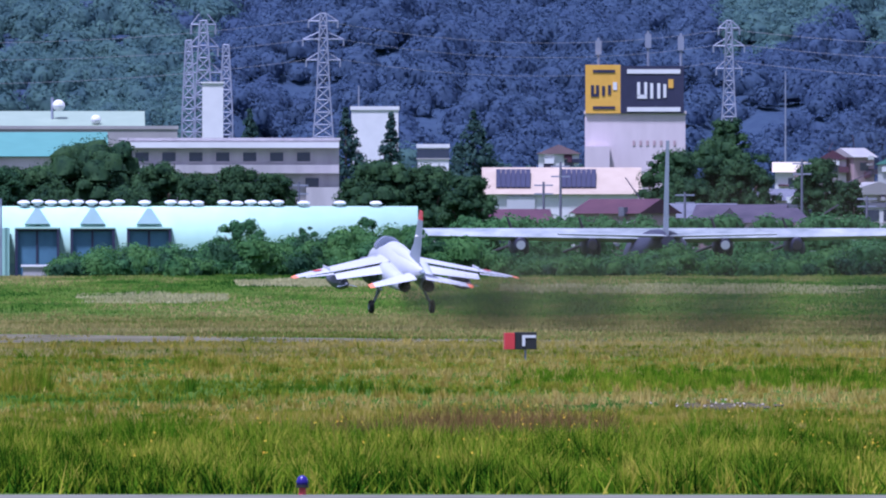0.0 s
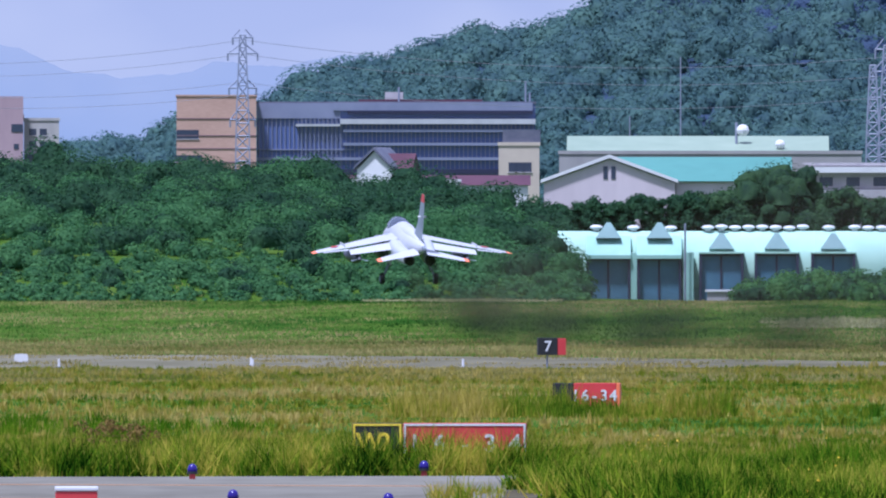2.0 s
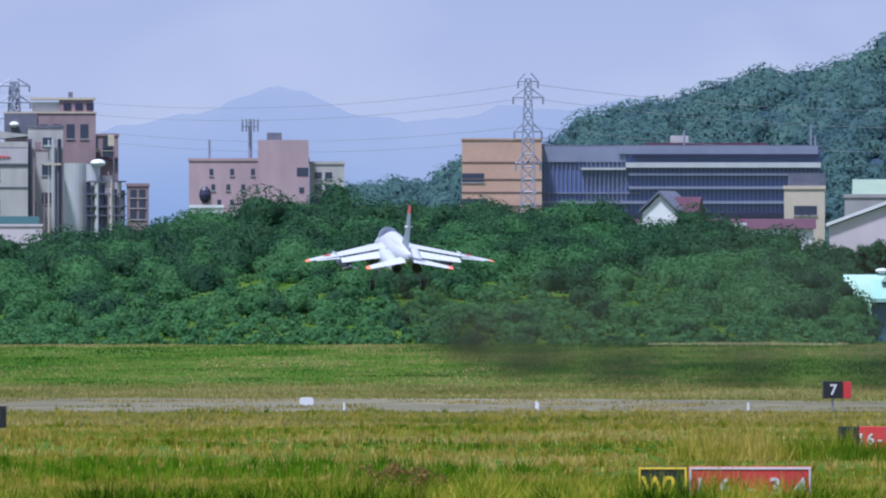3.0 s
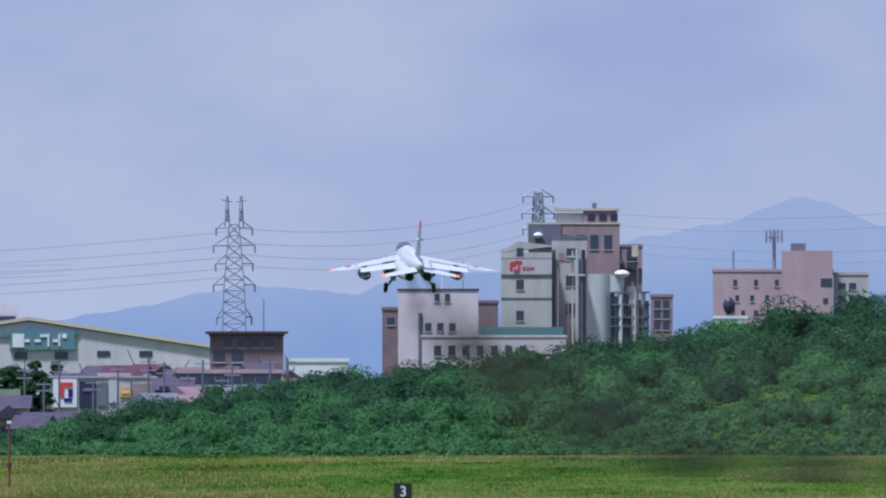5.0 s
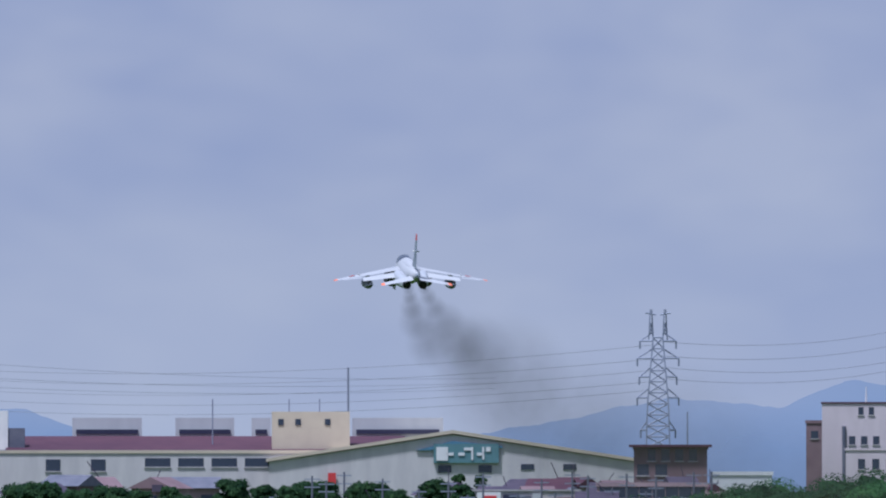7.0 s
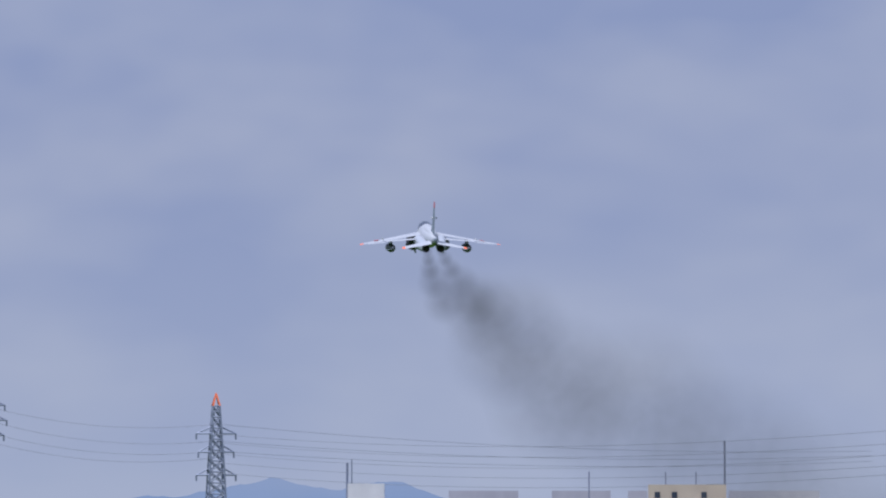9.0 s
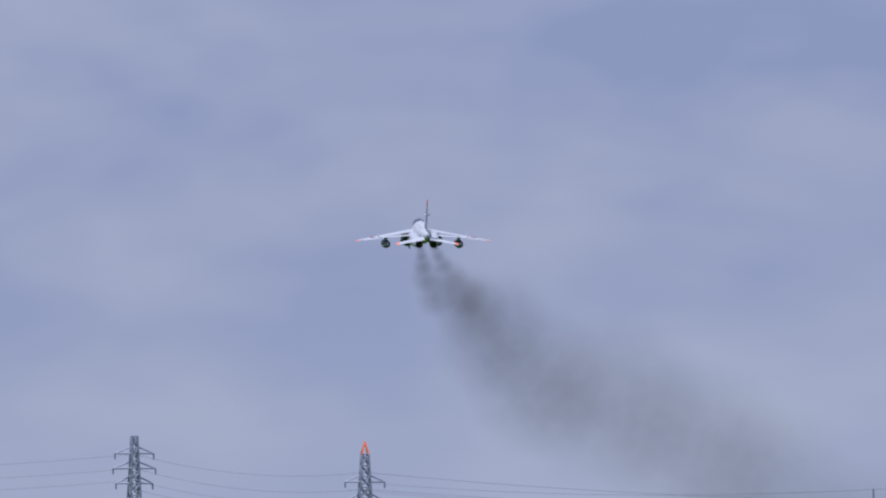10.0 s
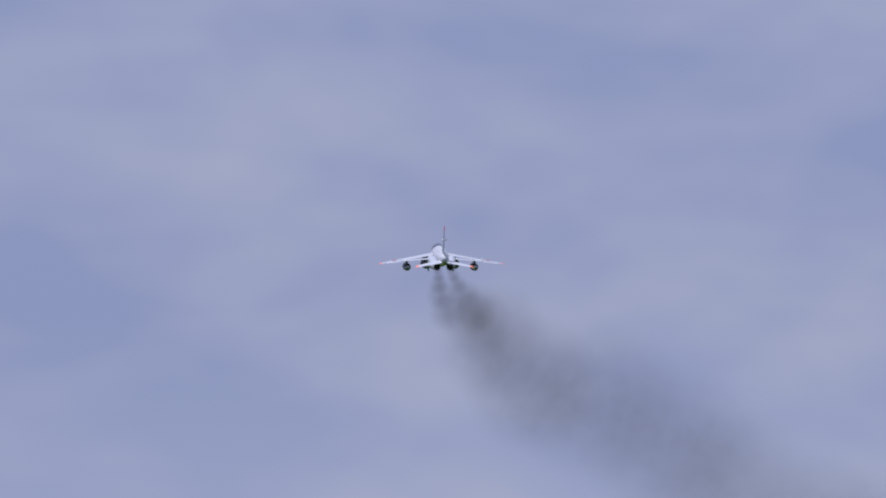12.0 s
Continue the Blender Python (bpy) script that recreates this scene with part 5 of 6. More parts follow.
extra(r, "cladding", -w, -w * 0.28, -0.3, -0.17, EYE + 330 * k, top - 0.05, M["slate"], "dark slate cladding")
extra(r, "roof_edge", -w * 0.45, w, 0.2, 10, EYE + 396 * k, EYE + 400 * k, M["cream"])
extra(r, "vent_stack", w * 0.4, w * 0.5, 3, 4.5, EYE + 400 * k, EYE + 410 * k, M["slate"])
part("lamp", dome(bmesh.new(), (-w * 0.78, -1, EYE + 352 * k), 0.9, 0.6), M["white"], r, "white roof lamp")
# openings are solid boxes, their inner shade given as dark colour
for x in (0.3, 0.55, 0.8):
    extra(r, "opening", w * x, w * (x + 0.16), 0.3, 0.52, EYE + 378 * k, EYE + 390 * k, M["navy"])
r, w, top, k = build("brown_mill_wing", -2385, -2290, 332, 3850, 12, M["mauve"], "brown brick mill wing with open floors", rows=((318, 2.2, 3, 1.8, 0.1, 0.95), (298, 2.2, 3, 1.8, 0.1, 0.95)), cap=0.4)
extra(r, "ledge", -w, w * 0.3, -1.2, -0.1, EYE + 303 * k, EYE + 309 * k, M["cream"])
extra(r, "ledge", -w, w, -0.8, -0.1, EYE + 290 * k, EYE + 294 * k, M["maroon"])
sr_ = empty("silo_group", facing(-2345, 3780), "pale steel silos with pipes and platforms", "silo")
k = 3780 / F
for i, (u, v, rad, m) in enumerate(((-2366, 284, 20, "silver"), (-2336, 282, 14, "silver"), (-2310, 262, 9, "silver"), (-2292, 252, 8, "plaster"))):
    part("silo", tube(bmesh.new(), ((u + 2345) * k, 2, 0), ((u + 2345) * k, 2, EYE + v * k), rad * k, 20), M[m], sr_)
part("cap", dome(bmesh.new(), ((-2326 + 2345) * k, 1, EYE + 284 * k), 1.4, 0.5), M["white"], sr_, "white domed cap")
for u, v, m in ((-2343, 250, "navy"), (-2328, 250, "silver"), (-2318, 246, "navy"), (-2304, 240, "silver"), (-2296, 238, "navy"), (-2282, 236, "slate")):
    part("pipe", tube(bmesh.new(), ((u + 2345) * k, -0.9, 0), ((u + 2345) * k, -0.9, EYE + v * k), 0.38, 8), M[m], sr_)
for v in (250, 228, 206, 190):
    part("platform", boxed((-2346 + 2345) * k, (-2276 + 2345) * k, -1.4, 0.4, EYE + v * k, EYE + (v + 2.5) * k), M["slate"], sr_)
build("brown_flats", -2275, -2236, 243, 3790, 10, M["mauve"], "narrow brown brick flats beside the silos", rows=((230, 1.4, 2, 1.1, 0.1, 0.9), (212, 1.4, 2, 1.1, 0.1, 0.9), (192, 1.4, 2, 1.1, 0.1, 0.9)))

# pipes, ducts and railed ledges over the mill's fronts
plant = empty("mill_pipework", facing(-2400, 3770), "rusty ducts, ledges and pipes over the mill front", "pipework")
k = 3770 / F
duty = random.Random(21)
for i in range(15):
    u, v = duty.choice((duty.uniform(-2446, -2396), duty.uniform(-2332, -2296))), duty.uniform(215, 330)
    x, z = (u + 2400) * k, EYE + v * k
    y = 4.6 + duty.uniform(-0.3, 0.3)
    what = duty.choice(("ledge", "duct", "pipe", "pipe"))
    m = M[duty.choice(("slate", "cream", "silver", "silver", "mauve", "brown"))]
    if what == "ledge":
        part("ledge", boxed(x, x + duty.uniform(1.5, 3.6), y - 0.6, y + 6.0, z, z + 0.3), m, plant)
    elif what == "duct":
        part("duct", boxed(x, x + duty.uniform(0.6, 1.3), y, y + 6.0, z, z + duty.uniform(0.8, 2.2), 0.05), m, plant)
    else:
        part("pipe", tube(bmesh.new(), (x, y, 0), (x, y, z), 0.16, 6), m, plant)

# white works and its low pink wing
r, w, top, k = build("white_works", -2722, -2580, 255, 3500, 12, M["rose"], "pale works building with a maroon roof edge", rows=((242, 1.2, 2, 0.8, 0.42, 0.68), (190, 1.3, 3, 1.0, 0.3, 0.75)), cap=0.25, roof=M["maroon"])
part("drain", tube(bmesh.new(), (-w * 0.45, -0.2, 0), (-w * 0.45, -0.2, EYE + 215 * k), 0.3, 8), M["slate"], r)
part("antenna", tube(bmesh.new(), (w * 0.1, 3, top), (w * 0.1, 3, top + 30 * k), 0.2, 6, 0.08), M["white"], r)
part("antenna", tube(bmesh.new(), (w * 0.62, 3, top), (w * 0.62, 3, top + 56 * k), 0.12, 6, 0.05), M["steel"], r)
build("pink_wing", -2680, -2425, 172, 3450, 10, M["rose"], "low pale-pink wing with arched windows", rows=((148, 1.6, 7, 1.1, 0.06, 0.75),), cap=0.35, roof=M["rose"])
build("green_screen", -2578, -2430, 190, 3600, 3, M["sign_teal"], "translucent green netting fence", parapet=False, category="fence")
build("dark_red_house", -2750, -2700, 220, 3560, 8, M["brown"], "dark red-brown house behind the works", rows=((200, 1.2, 2, 1.2, 0.1, 0.9),), category="house")
build("brown_annex", -2580, -2545, 232, 3620, 8, M["brown"], "brown annex between works and mill", category="building")

# home store with a shallow gable
r, w, eave, peak, k = hall("store_hall", -3700, -3050, 152, 200, 2850, 60, M["shopfront"], M["cream"], "wide home-store hall with a shallow cream gable roof", along=False)
extra(r, "shop_sign", -w * 0.105, w * 0.25, -0.5, -0.05, EYE + 150 * k, EYE + 184 * k, M["sign_teal"], "teal shop sign board")
for x, z0, z1, wd in ((-0.09, 154, 178, 3), (-0.03, 163, 168, 1.6), (0.03, 163, 168, 1.6), (0.06, 172, 177, 1.9), (0.10, 155, 178, 0.5), (0.13, 163, 168, 1.8), (0.16, 156, 178, 0.5), (0.18, 170, 178, 1.2)):
    extra(r, "mark", w * x, w * x + wd * 0.5, -0.62, -0.45, EYE + z0 * k, EYE + z1 * k, M["white"])
for x in (0.37, 0.6, -0.08, 0.14):
    extra(r, "window", w * x, w * x + 1.7, -0.1, 0.05, EYE + (138 if x > 0.3 else 133) * k, EYE + (148 if x > 0.3 else 146) * k, M["glass"])
# dark blue band in the shape of the gable roof's shadow
part("gable_shade", prism([(-w * 0.2, EYE + 172 * k), (0, EYE + 189 * k), (w * 0.27, EYE + 180 * k), (w * 0.27, EYE + 176 * k), (0, EYE + 184 * k), (-w * 0.12, EYE + 172 * k)], -0.3, -0.02, "y"), M["teal"], r)
r, w, top, k = build("shop_building", -4300, -3412, 167, 2860, 40, M["shopfront"], "long white shop front with dark strip windows", rows=((151, 1.1, 5, 3.3, 0.42, 0.752), (146, 1.5, 2, 1.9, 0.20, 0.38)), cap=0.4, roof=M["cream"])
part("low_roof", prism([(2, top + 0.4), (24, top + 32 * k), (38, top + 0.4)], -w * 0.70, w * 0.9, "x"), M["maroon"], r, "maroon pitched roof")
for u0, u1 in ((-4050, -3926), (-3866, -3761), (-3730, -3696), (-3550, -3388)):
    a, b = (u0 + 3856) * k, (u1 + 3856) * k
    extra(r, "roof_plant", a, b, 26, 31, top + 1, EYE + 232 * k, M["silver"], "pale grey roof plant box")
    # thin dark strip across the lower front of each box
    extra(r, "plant_strip", a + 0.5, b - 0.5, 25.6, 26, EYE + 203 * k, EYE + 211 * k, M["navy"])
a, b = (-3695 + 3856) * k, (-3557 + 3856) * k
extra(r, "roof_house", a, b, 4, 12, top + 0.5, EYE + 241 * k, M["cream"], "cream roof house")
for x in (0.08, 0.3, 0.68):
    extra(r, "window", a + (b - a) * x, a + (b - a) * (x + 0.07), 3.9, 4.02, EYE + 217 * k, EYE + 228 * k, M["glass"])
extra(r, "stair_head", (-4228 + 3856) * k, (-4163 + 3856) * k, 6, 12, top + 0.5, EYE + 243 * k, M["white"], "white stair head")
extra(r, "stack_annex", (-4163 + 3856) * k, (-4133 + 3856) * k, 6.2, 10, top + 0.5, EYE + 212 * k, M["slate"])
part("antenna", tube(bmesh.new(), ((-4229 + 3856) * k, 7, top), ((-4229 + 3856) * k, 7, EYE + 280 * k), 0.18, 6), M["steel"], r)
for u in (-3664, -3610, -3560, -3800):
    part("antenna", tube(bmesh.new(), ((u + 3856) * k, 11, top), ((u + 3856) * k, 11, EYE + (264 if u != -3560 else 320) * k), 0.1, 6), M["steel"], r)
extra(r, "logo", (-3597 + 3856) * k, (-3583 + 3856) * k, -10.6, -10.3, EYE + 112 * k, EYE + 132 * k, M["red"], "red round-cornered mark")
build("pink_shop", -4560, -4273, 170, 2840, 12, M["rose"], "pink-walled shop with a flat roof", cap=0.4, roof=M["slate"])
r, w, top, k = build("brown_house", -3055, -2925, 174, 2800, 9, M["brown"], "brown brick house with a wide flat eave", rows=((165, 1.6, 4, 1.0, 0.15, 0.9), (138, 1.4, 2, 1.5, 0.0, 0.5)), cap=0.3, roof=M["brown"], category="house")
extra(r, "eave", -w - 0.6, w + 0.6, -0.9, 9.4, top + 0.3, top + 0.6, M["maroon"])

# crowded small buildings below the store
clutter = random.Random(9)


def cottage(u, v_top, d, wide, wall_m, roof_m, label, turn):
    k = d / F
    top = EYE + v_top * k
    root = empty("house", facing(u, d, turn), label, "house")
    part("wall", boxed(-wide / 2, wide / 2, 0, 7, -0.3, top - 1.4), wall_m, root)
    if clutter.random() < 0.35:
        part("roof", prism([(-wide / 2 - 0.4, top - 1.4), (0, top), (wide / 2 + 0.4, top - 1.4)], -0.5, 7.4, "y"), roof_m, root)
    else:
        part("roof", prism([(-0.6, top - 1.4), (3.5, top), (7.6, top - 1.4)], -wide / 2 - 0.4, wide / 2 + 0.4, "x"), roof_m, root)
    for i in range(max(1, int(wide / 3))):
        x = -wide / 2 + wide * (i + 0.5) / max(1, int(wide / 3))
        part("window", boxed(x - 0.7, x + 0.7, -0.06, 0.08, top - 3.4, top - 2.2), M["glass"], root)
    # awnings, boxes and boards on the front
    for i in range(3 + int(wide / 1.6)):
        x, z, h = clutter.uniform(-wide / 2, wide / 2 - 0.8), top - clutter.uniform(1.6, 5.0), clutter.uniform(0.25, 1.0)
        part(clutter.choice(("awning", "wall_board", "wall_unit")), boxed(x, x + clutter.uniform(0.4, 1.6), -clutter.uniform(0.25, 0.9), -0.1, z, z + h), M[clutter.choice(("dusk", "navy", "white", "dusk", "slate", "plaster", "maroon", "mauve"))], root)
    if clutter.random() < 0.5:
        part("roof_aerial", tube(bmesh.new(), (clutter.uniform(-wide / 3, wide / 3), 3.5, top - 0.2), (0, 3.5, top + clutter.uniform(0.8, 2.2)), 0.06, 5), M["dusk"], root)
    return root


WALLS = ("plaster", "rose", "mauve", "grey", "plaster", "brown", "silver", "mauve")
ROOFS = ("maroon", "dusk", "dusk", "slate", "brown", "dusk")
LAB = {"plaster": "stained white", "rose": "pale pink", "white": "white", "grey": "grey", "cream": "cream", "brown": "brown", "silver": "pale metal", "pink": "dusky pink", "mauve": "mauve"}
pick = random.Random(4)
for row, (v, d, u0, u1) in enumerate(((116, 2760, -3420, -2880), (106, 2700, -3400, -2890), (92, 2560, -3400, -2900), (66, 2380, -3680, -2960), (48, 2290, -3700, -3060), (32, 2200, -3700, -3100), (120, 2700, -4200, -3750))):
    u = u0
    while u < u1:
        wd = pick.uniform(2.8, 6.5)
        if row in (2, 3) and -3425 < u < -3140:
            u += 40
            continue
        a, b = pick.choice(WALLS), pick.choice(ROOFS)
        cottage(u, v + pick.uniform(-12, 10), d + pick.uniform(-30, 30), wd, M[a], M[b], f"small {LAB[a]} town house under a dark {'mauve' if b == 'dusk' else b} roof", pick.uniform(-35, 35))
        u += wd * F / d * pick.uniform(0.9, 1.25)
r, w, top, k = build("graffiti_wall", -3405, -3150, 100, 2650, 4, M["plaster"], "long painted wall with coloured panels", cap=0.2)
for x0, x1, z0, z1, m in ((-0.98, -0.80, 60, 92, "mauve"), (-0.76, -0.46, 52, 90, "slate"), (-0.43, -0.10, 48, 98, "white"), (-0.07, 0.16, 46, 94, "navy"), (0.18, 0.32, 50, 92, "slate"), (0.34, 0.46, 56, 96, "silver"), (0.50, 0.66, 66, 84, "amber"), (0.68, 0.98, 50, 90, "mauve")):
    extra(r, "panel", w * x0, w * x1, -0.2, -0.01, EYE + z0 * k, EYE + z1 * k, M[m])
for x0, x1, z0, z1, m in ((-0.33, -0.16, 84, 92, "red"), (-0.35, -0.28, 66, 84, "red"), (-0.28, -0.17, 58, 64, "blue"), (-0.22, -0.16, 66, 80, "blue"), (-0.70, -0.55, 70, 76, "silver"), (-0.02, 0.10, 76, 82, "slate"), (0.52, 0.62, 72, 76, "cream")):
    extra(r, "mark", w * x0, w * x1, -0.3, -0.2, EYE + z0 * k, EYE + z1 * k, M[m])
r, w, top, k = build("rose_terrace", -3120, -2925, 108, 2660, 8, M["pink"], "pink brick terrace with dark openings", rows=((98, 1.4, 8, 1.5, 0.02, 0.98), (76, 1.4, 8, 1.5, 0.02, 0.98)), category="house")
build("mossy_bank", -3700, -3390, 80, 2560, 10, M["moss"], "pale mossy retaining bank", parapet=False, category="wall")
for u in np.arange(-4250, -3340, 34):
    if pick.random() < 0.8:
        bush(u + pick.uniform(-10, 10), 122 + pick.uniform(-14, 14), 2600 + pick.uniform(-40, 40), pick.uniform(4.5, 7.5), M["wood"], "dark street tree before the shops", "tree")
for u, v, d, wd in ((-3800, 92, 2170, 7.5), (-3752, 74, 2180, 6.0), (-3716, 62, 2185, 5.0), (-3655, 58, 2175, 5.0), (-3640, 92, 2250, 3.6), (-3610, 40, 2170, 4.5), (-3860, 100, 2190, 8)):
    bush(u, v, d, wd, M["wood"], "dark broad tree among the houses", "tree")
for u, v, wd in ((-3365, 150, 3.2), (-3325, 148, 3.0)):
    bush(u, v, 2780, wd, M["wood"], "dark tree before the home store", "tree")
build("pale_depot", -2915, -2810, 128, 2900, 8, M["white"], "low white depot with a cream base", category="building")
build("garden_wall", -2905, -2800, 92, 2700, 8, M["cream"], "low cream wall beyond the bank", category="wall", parapet=False)

truck = empty("boom_truck", facing(-3700, 2150), "blue truck with a folded white loading boom", "truck")
k = 2150 / F
part("bed", boxed(-2.0, 1.7, -1.0, 1.2, 0.9, 1.5, 0.04), M["slate"], truck)
part("cab", boxed(0.75, 3.0, -1.1, 1.2, 1.0, EYE + 21 * k, 0.08), M["blue_cab"], truck, "blue cab")
b = tube(bmesh.new(), (-2.1, -0.2, EYE + 6 * k), (0.2, -0.2, EYE + 22 * k), 0.17, 8)
part("boom", b, M["white"], truck, "white lower boom")
part("boom", tube(bmesh.new(), (0.2, -0.25, EYE + 22 * k), (1.5, -0.25, EYE + 38 * k), 0.17, 8), M["white"], truck, "white upper boom")
part("boom_post", tube(bmesh.new(), (-1.6, -0.2, 1.5), (-2.1, -0.2, EYE + 6 * k), 0.16, 8), M["white"], truck)
for x in (-1.5, -0.6, 2.2):
    part("wheel", tube(bmesh.new(), (x, -1.15, 0.5), (x, -0.8, 0.5), 0.5, 14), M["tyre"], truck)

# houses right of the store tower and below the trees
r, w, eave, peak, k = hall("solar_house", 75, 345, 108, 156, 2350, 16, M["white"], M["tan_roof"], "wide white house with solar panels on a tan roof")
for x in (-0.86, 0.0):
    for i in range(7):
        x0 = w * x + i * w * 0.065
        p = prism([(1.2, eave + 0.7), (6.0, peak - 0.3), (6.0, peak - 0.2), (1.2, eave + 0.8)], x0, x0 + w * 0.06, "x")
        part("solar_panel", p, M["navy"], r)
extra(r, "banner", -w * 0.72, -w * 0.35, -0.3, -0.02, EYE + 78 * k, EYE + 104 * k, M["silver"], "pale blue lettered banner, unreadable")
for u, v, d, wd, a, b, t in ((130, 82, 2050, 6.5, "rose", "maroon", 8), (290, 100, 2080, 7, "pink", "maroon", -30), (400, 92, 2100, 13, "grey", "slate", 6), (520, 90, 2090, 8, "mauve", "dusk", -8), (590, 84, 2060, 6, "rose", "dusk", 20),
                             (620, 165, 3000, 5, "white", "cream", 0), (690, 186, 3300, 4, "rose", "maroon", 0), (770, 130, 2400, 9, "rose", "grey", 12), (840, 120, 2400, 9, "plaster", "grey", -6), (600, 118, 2500, 6, "cream", "slate", 10), (745, 190, 3300, 3.5, "pink", "grey", 30), (800, 178, 3200, 5, "silver", "teal_roof", 0), (700, 68, 2050, 10, "white", "cream", 0)):
    cottage(u, v, d, wd, M[a], M[b], f"small {LAB[a]} town house under a {b.replace('_', ' ')}", t) if b != "teal_roof" else cottage(u, v, d, wd, M[a], M[b], "small pale house under a turquoise roof", t)
build("pale_terrace", 585, 860, 84, 2250, 8, M["white"], "low white terrace behind the parked aircraft", rows=((70, 1.2, 7, 1.6, 0.05, 0.95),), roof=M["slate"], category="house")
cottage(205, 196, 3250, 6, M["white"], M["brown"], "small white shop under a brown roof", 0)
for u, v, wd in ((110, 186, 5), (160, 180, 4.5), (235, 182, 5), (85, 178, 4)):
    bush(u, v, 3150, wd, M["forest"], "rounded green tree behind the houses", "tree")


# ---- pylons and lines ----
def lattice(name, u, v_top, d, base, neck, arms, label, sway=0.0, red_top=False):
    """A four-legged lattice tower with cross arms: arms (height share, half width)."""
    h = EYE + d * v_top / F
    root = empty(name, facing(u, d, sway), label, "pylon")
    t = max(0.09, d * 0.00003)

    def half(s):
        return base * (1 - s / 0.7) + neck * (s / 0.7) if s < 0.7 else neck * (1 - 0.55 * (s - 0.7) / 0.3)

    body = bmesh.new()
    levels = [i / 21 for i in range(22)]
    for a, b in zip(levels, levels[1:]):
        ra, rb = half(a), half(b)
        for sx, sy in ((-1, -1), (1, -1), (1, 1), (-1, 1)):
            tube(body, (sx * ra, sy * ra, a * h), (sx * rb, sy * rb, b * h), t * 1.5, 4)
        for s in (-1, 1):
            tube(body, (-ra, s * ra, a * h), (rb, s * rb, b * h), t, 4)
            tube(body, (ra, s * ra, a * h), (-rb, s * rb, b * h), t, 4)
            tube(body, (s * ra, -ra, a * h), (s * rb, rb, b * h), t, 4)
            tube(body, (-rb, s * rb, b * h), (rb, s * rb, b * h), t, 4)
    part("lattice_body", body, M["steel"], root)
    for s, wide in arms:
        z, r0 = s * h, half(s)
        for q in (-1, 1):
            arm = bmesh.new()
            tube(arm, (q * r0, -r0, z), (q * wide, 0, z), t * 1.2, 4)
            tube(arm, (q * r0, r0, z), (q * wide, 0, z), t * 1.2, 4)
            tube(arm, (q * half(s), 0, z + 1.3), (q * wide, 0, z), t, 4)
            tube(arm, (q * wide, 0, z), (q * wide, 0, z - 1.2), t * 1.4, 5)
            part("cross_arm", arm, M["steel"], root)
    if red_top:
        cone = bmesh.new()
        for sx, sy in ((-1, -1), (1, -1), (1, 1), (-1, 1)):
            tube(cone, (sx * half(1), sy * half(1), h), (0, 0, h + 2.5), t * 1.6, 4)
        part("tip", cone, M["orange"], root, "red-painted tip")
    return root


ARMS3 = ((0.97, 2.6), (0.86, 3.2), (0.75, 3.6))
lattice("pylon", -212, 428, 3900, 3.6, 1.15, ((0.97, 2.6), (0.90, 3.6), (0.82, 3.0)), "tall pale lattice power pylon behind the town")
lattice("pylon", 506, 415, 4000, 3.4, 1.0, ((0.97, 1.9), (0.9, 2.8), (0.81, 2.3)), "tall pale lattice power pylon behind the town")
lattice("pylon", -1565, 434, 3550, 1.5, 1.0, ((0.99, 1.6), (0.93, 2.4), (0.80, 2.2), (0.68, 2.0)), "slim lattice power pylon before the office block")
lattice("pylon", -2474, 428, 4100, 3.0, 1.3, ((0.985, 3.0), (0.92, 3.2), (0.86, 3.0)), "lattice power pylon behind the mill", 20)
r = lattice("pylon", -3012, 372, 3300, 2.2, 1.6, ((0.985, 2.7), (0.91, 3.1), (0.83, 2.8), (0.74, 3.1), (0.60, 2.6)), "broad lattice power pylon with a forked head")
for s in (-1, 1):
    b = bmesh.new()
    z0 = EYE + 3300 * 372 / F
    for q in (-0.35, 0.35):
        tube(b, (s * 1.05 + q, q, z0 - 0.5), (s * 1.05 + q * 0.3, q * 0.3, z0 + 4.2), 0.13, 4)
        tube(b, (s * 1.05 - q, q, z0), (s * 1.05 + q * 0.6, q, z0 + 2.4), 0.1, 4)
    tube(b, (s * 0.3, 0, z0 + 3.4), (s * 1.9, 0, z0 + 3.7), 0.12, 4)
    part("fork", b, M["steel"], r)
lattice("pylon", -4868, 412, 4400, 2.6, 1.2, ((0.93, 4.0), (0.87, 4.4), (0.81, 3.8)), "grey lattice power pylon on the skyline", 15)
lattice("pylon", -4460, 380, 4400, 2.8, 1.5, ((0.88, 4.0), (0.80, 3.6), (0.70, 4.0)), "lattice power pylon with a red tip", 10, True)
for s in (-1, 1):
    lattice("lattice_mast", -417 + s * 33, 372 if s > 0 else 380, 2720, 1.0, 0.8, (), "lattice mast beside the white plant tower")
lattice("lattice_mast", -424, 415, 2725, 2.0, 1.0, ((0.985, 1.5), (0.9, 1.8), (0.8, 2.2)), "broad lattice mast with small platforms")
for u, v, d in ((-790, 395, 4200), (-880, 290, 4000), (-149, 300, 3300), (606, 325, 4000), (-2960, 240, 3400), (-4220, 285, 4300), (-3560, 318, 3100)):
    r = empty("thin_mast", facing(u, d), "thin steel aerial mast above the roofs", "mast")
    part("pole", tube(bmesh.new(), (0, 0, 0), (0, 0, EYE + d * v / F), 0.3, 6, 0.12), M["steel"], r)


def wires(name, ends, label):
    """Sagging cables between places, one curve each."""
    root = empty(name, Matrix(), label, "cable")
    for a, b, sag in ends:
        cu = bpy.data.curves.new("cable", "CURVE")
        cu.dimensions, cu.bevel_depth, cu.bevel_resolution = "3D", 0.034, 0
        sp = cu.splines.new("POLY")
        sp.points.add(30)
        for i in range(31):
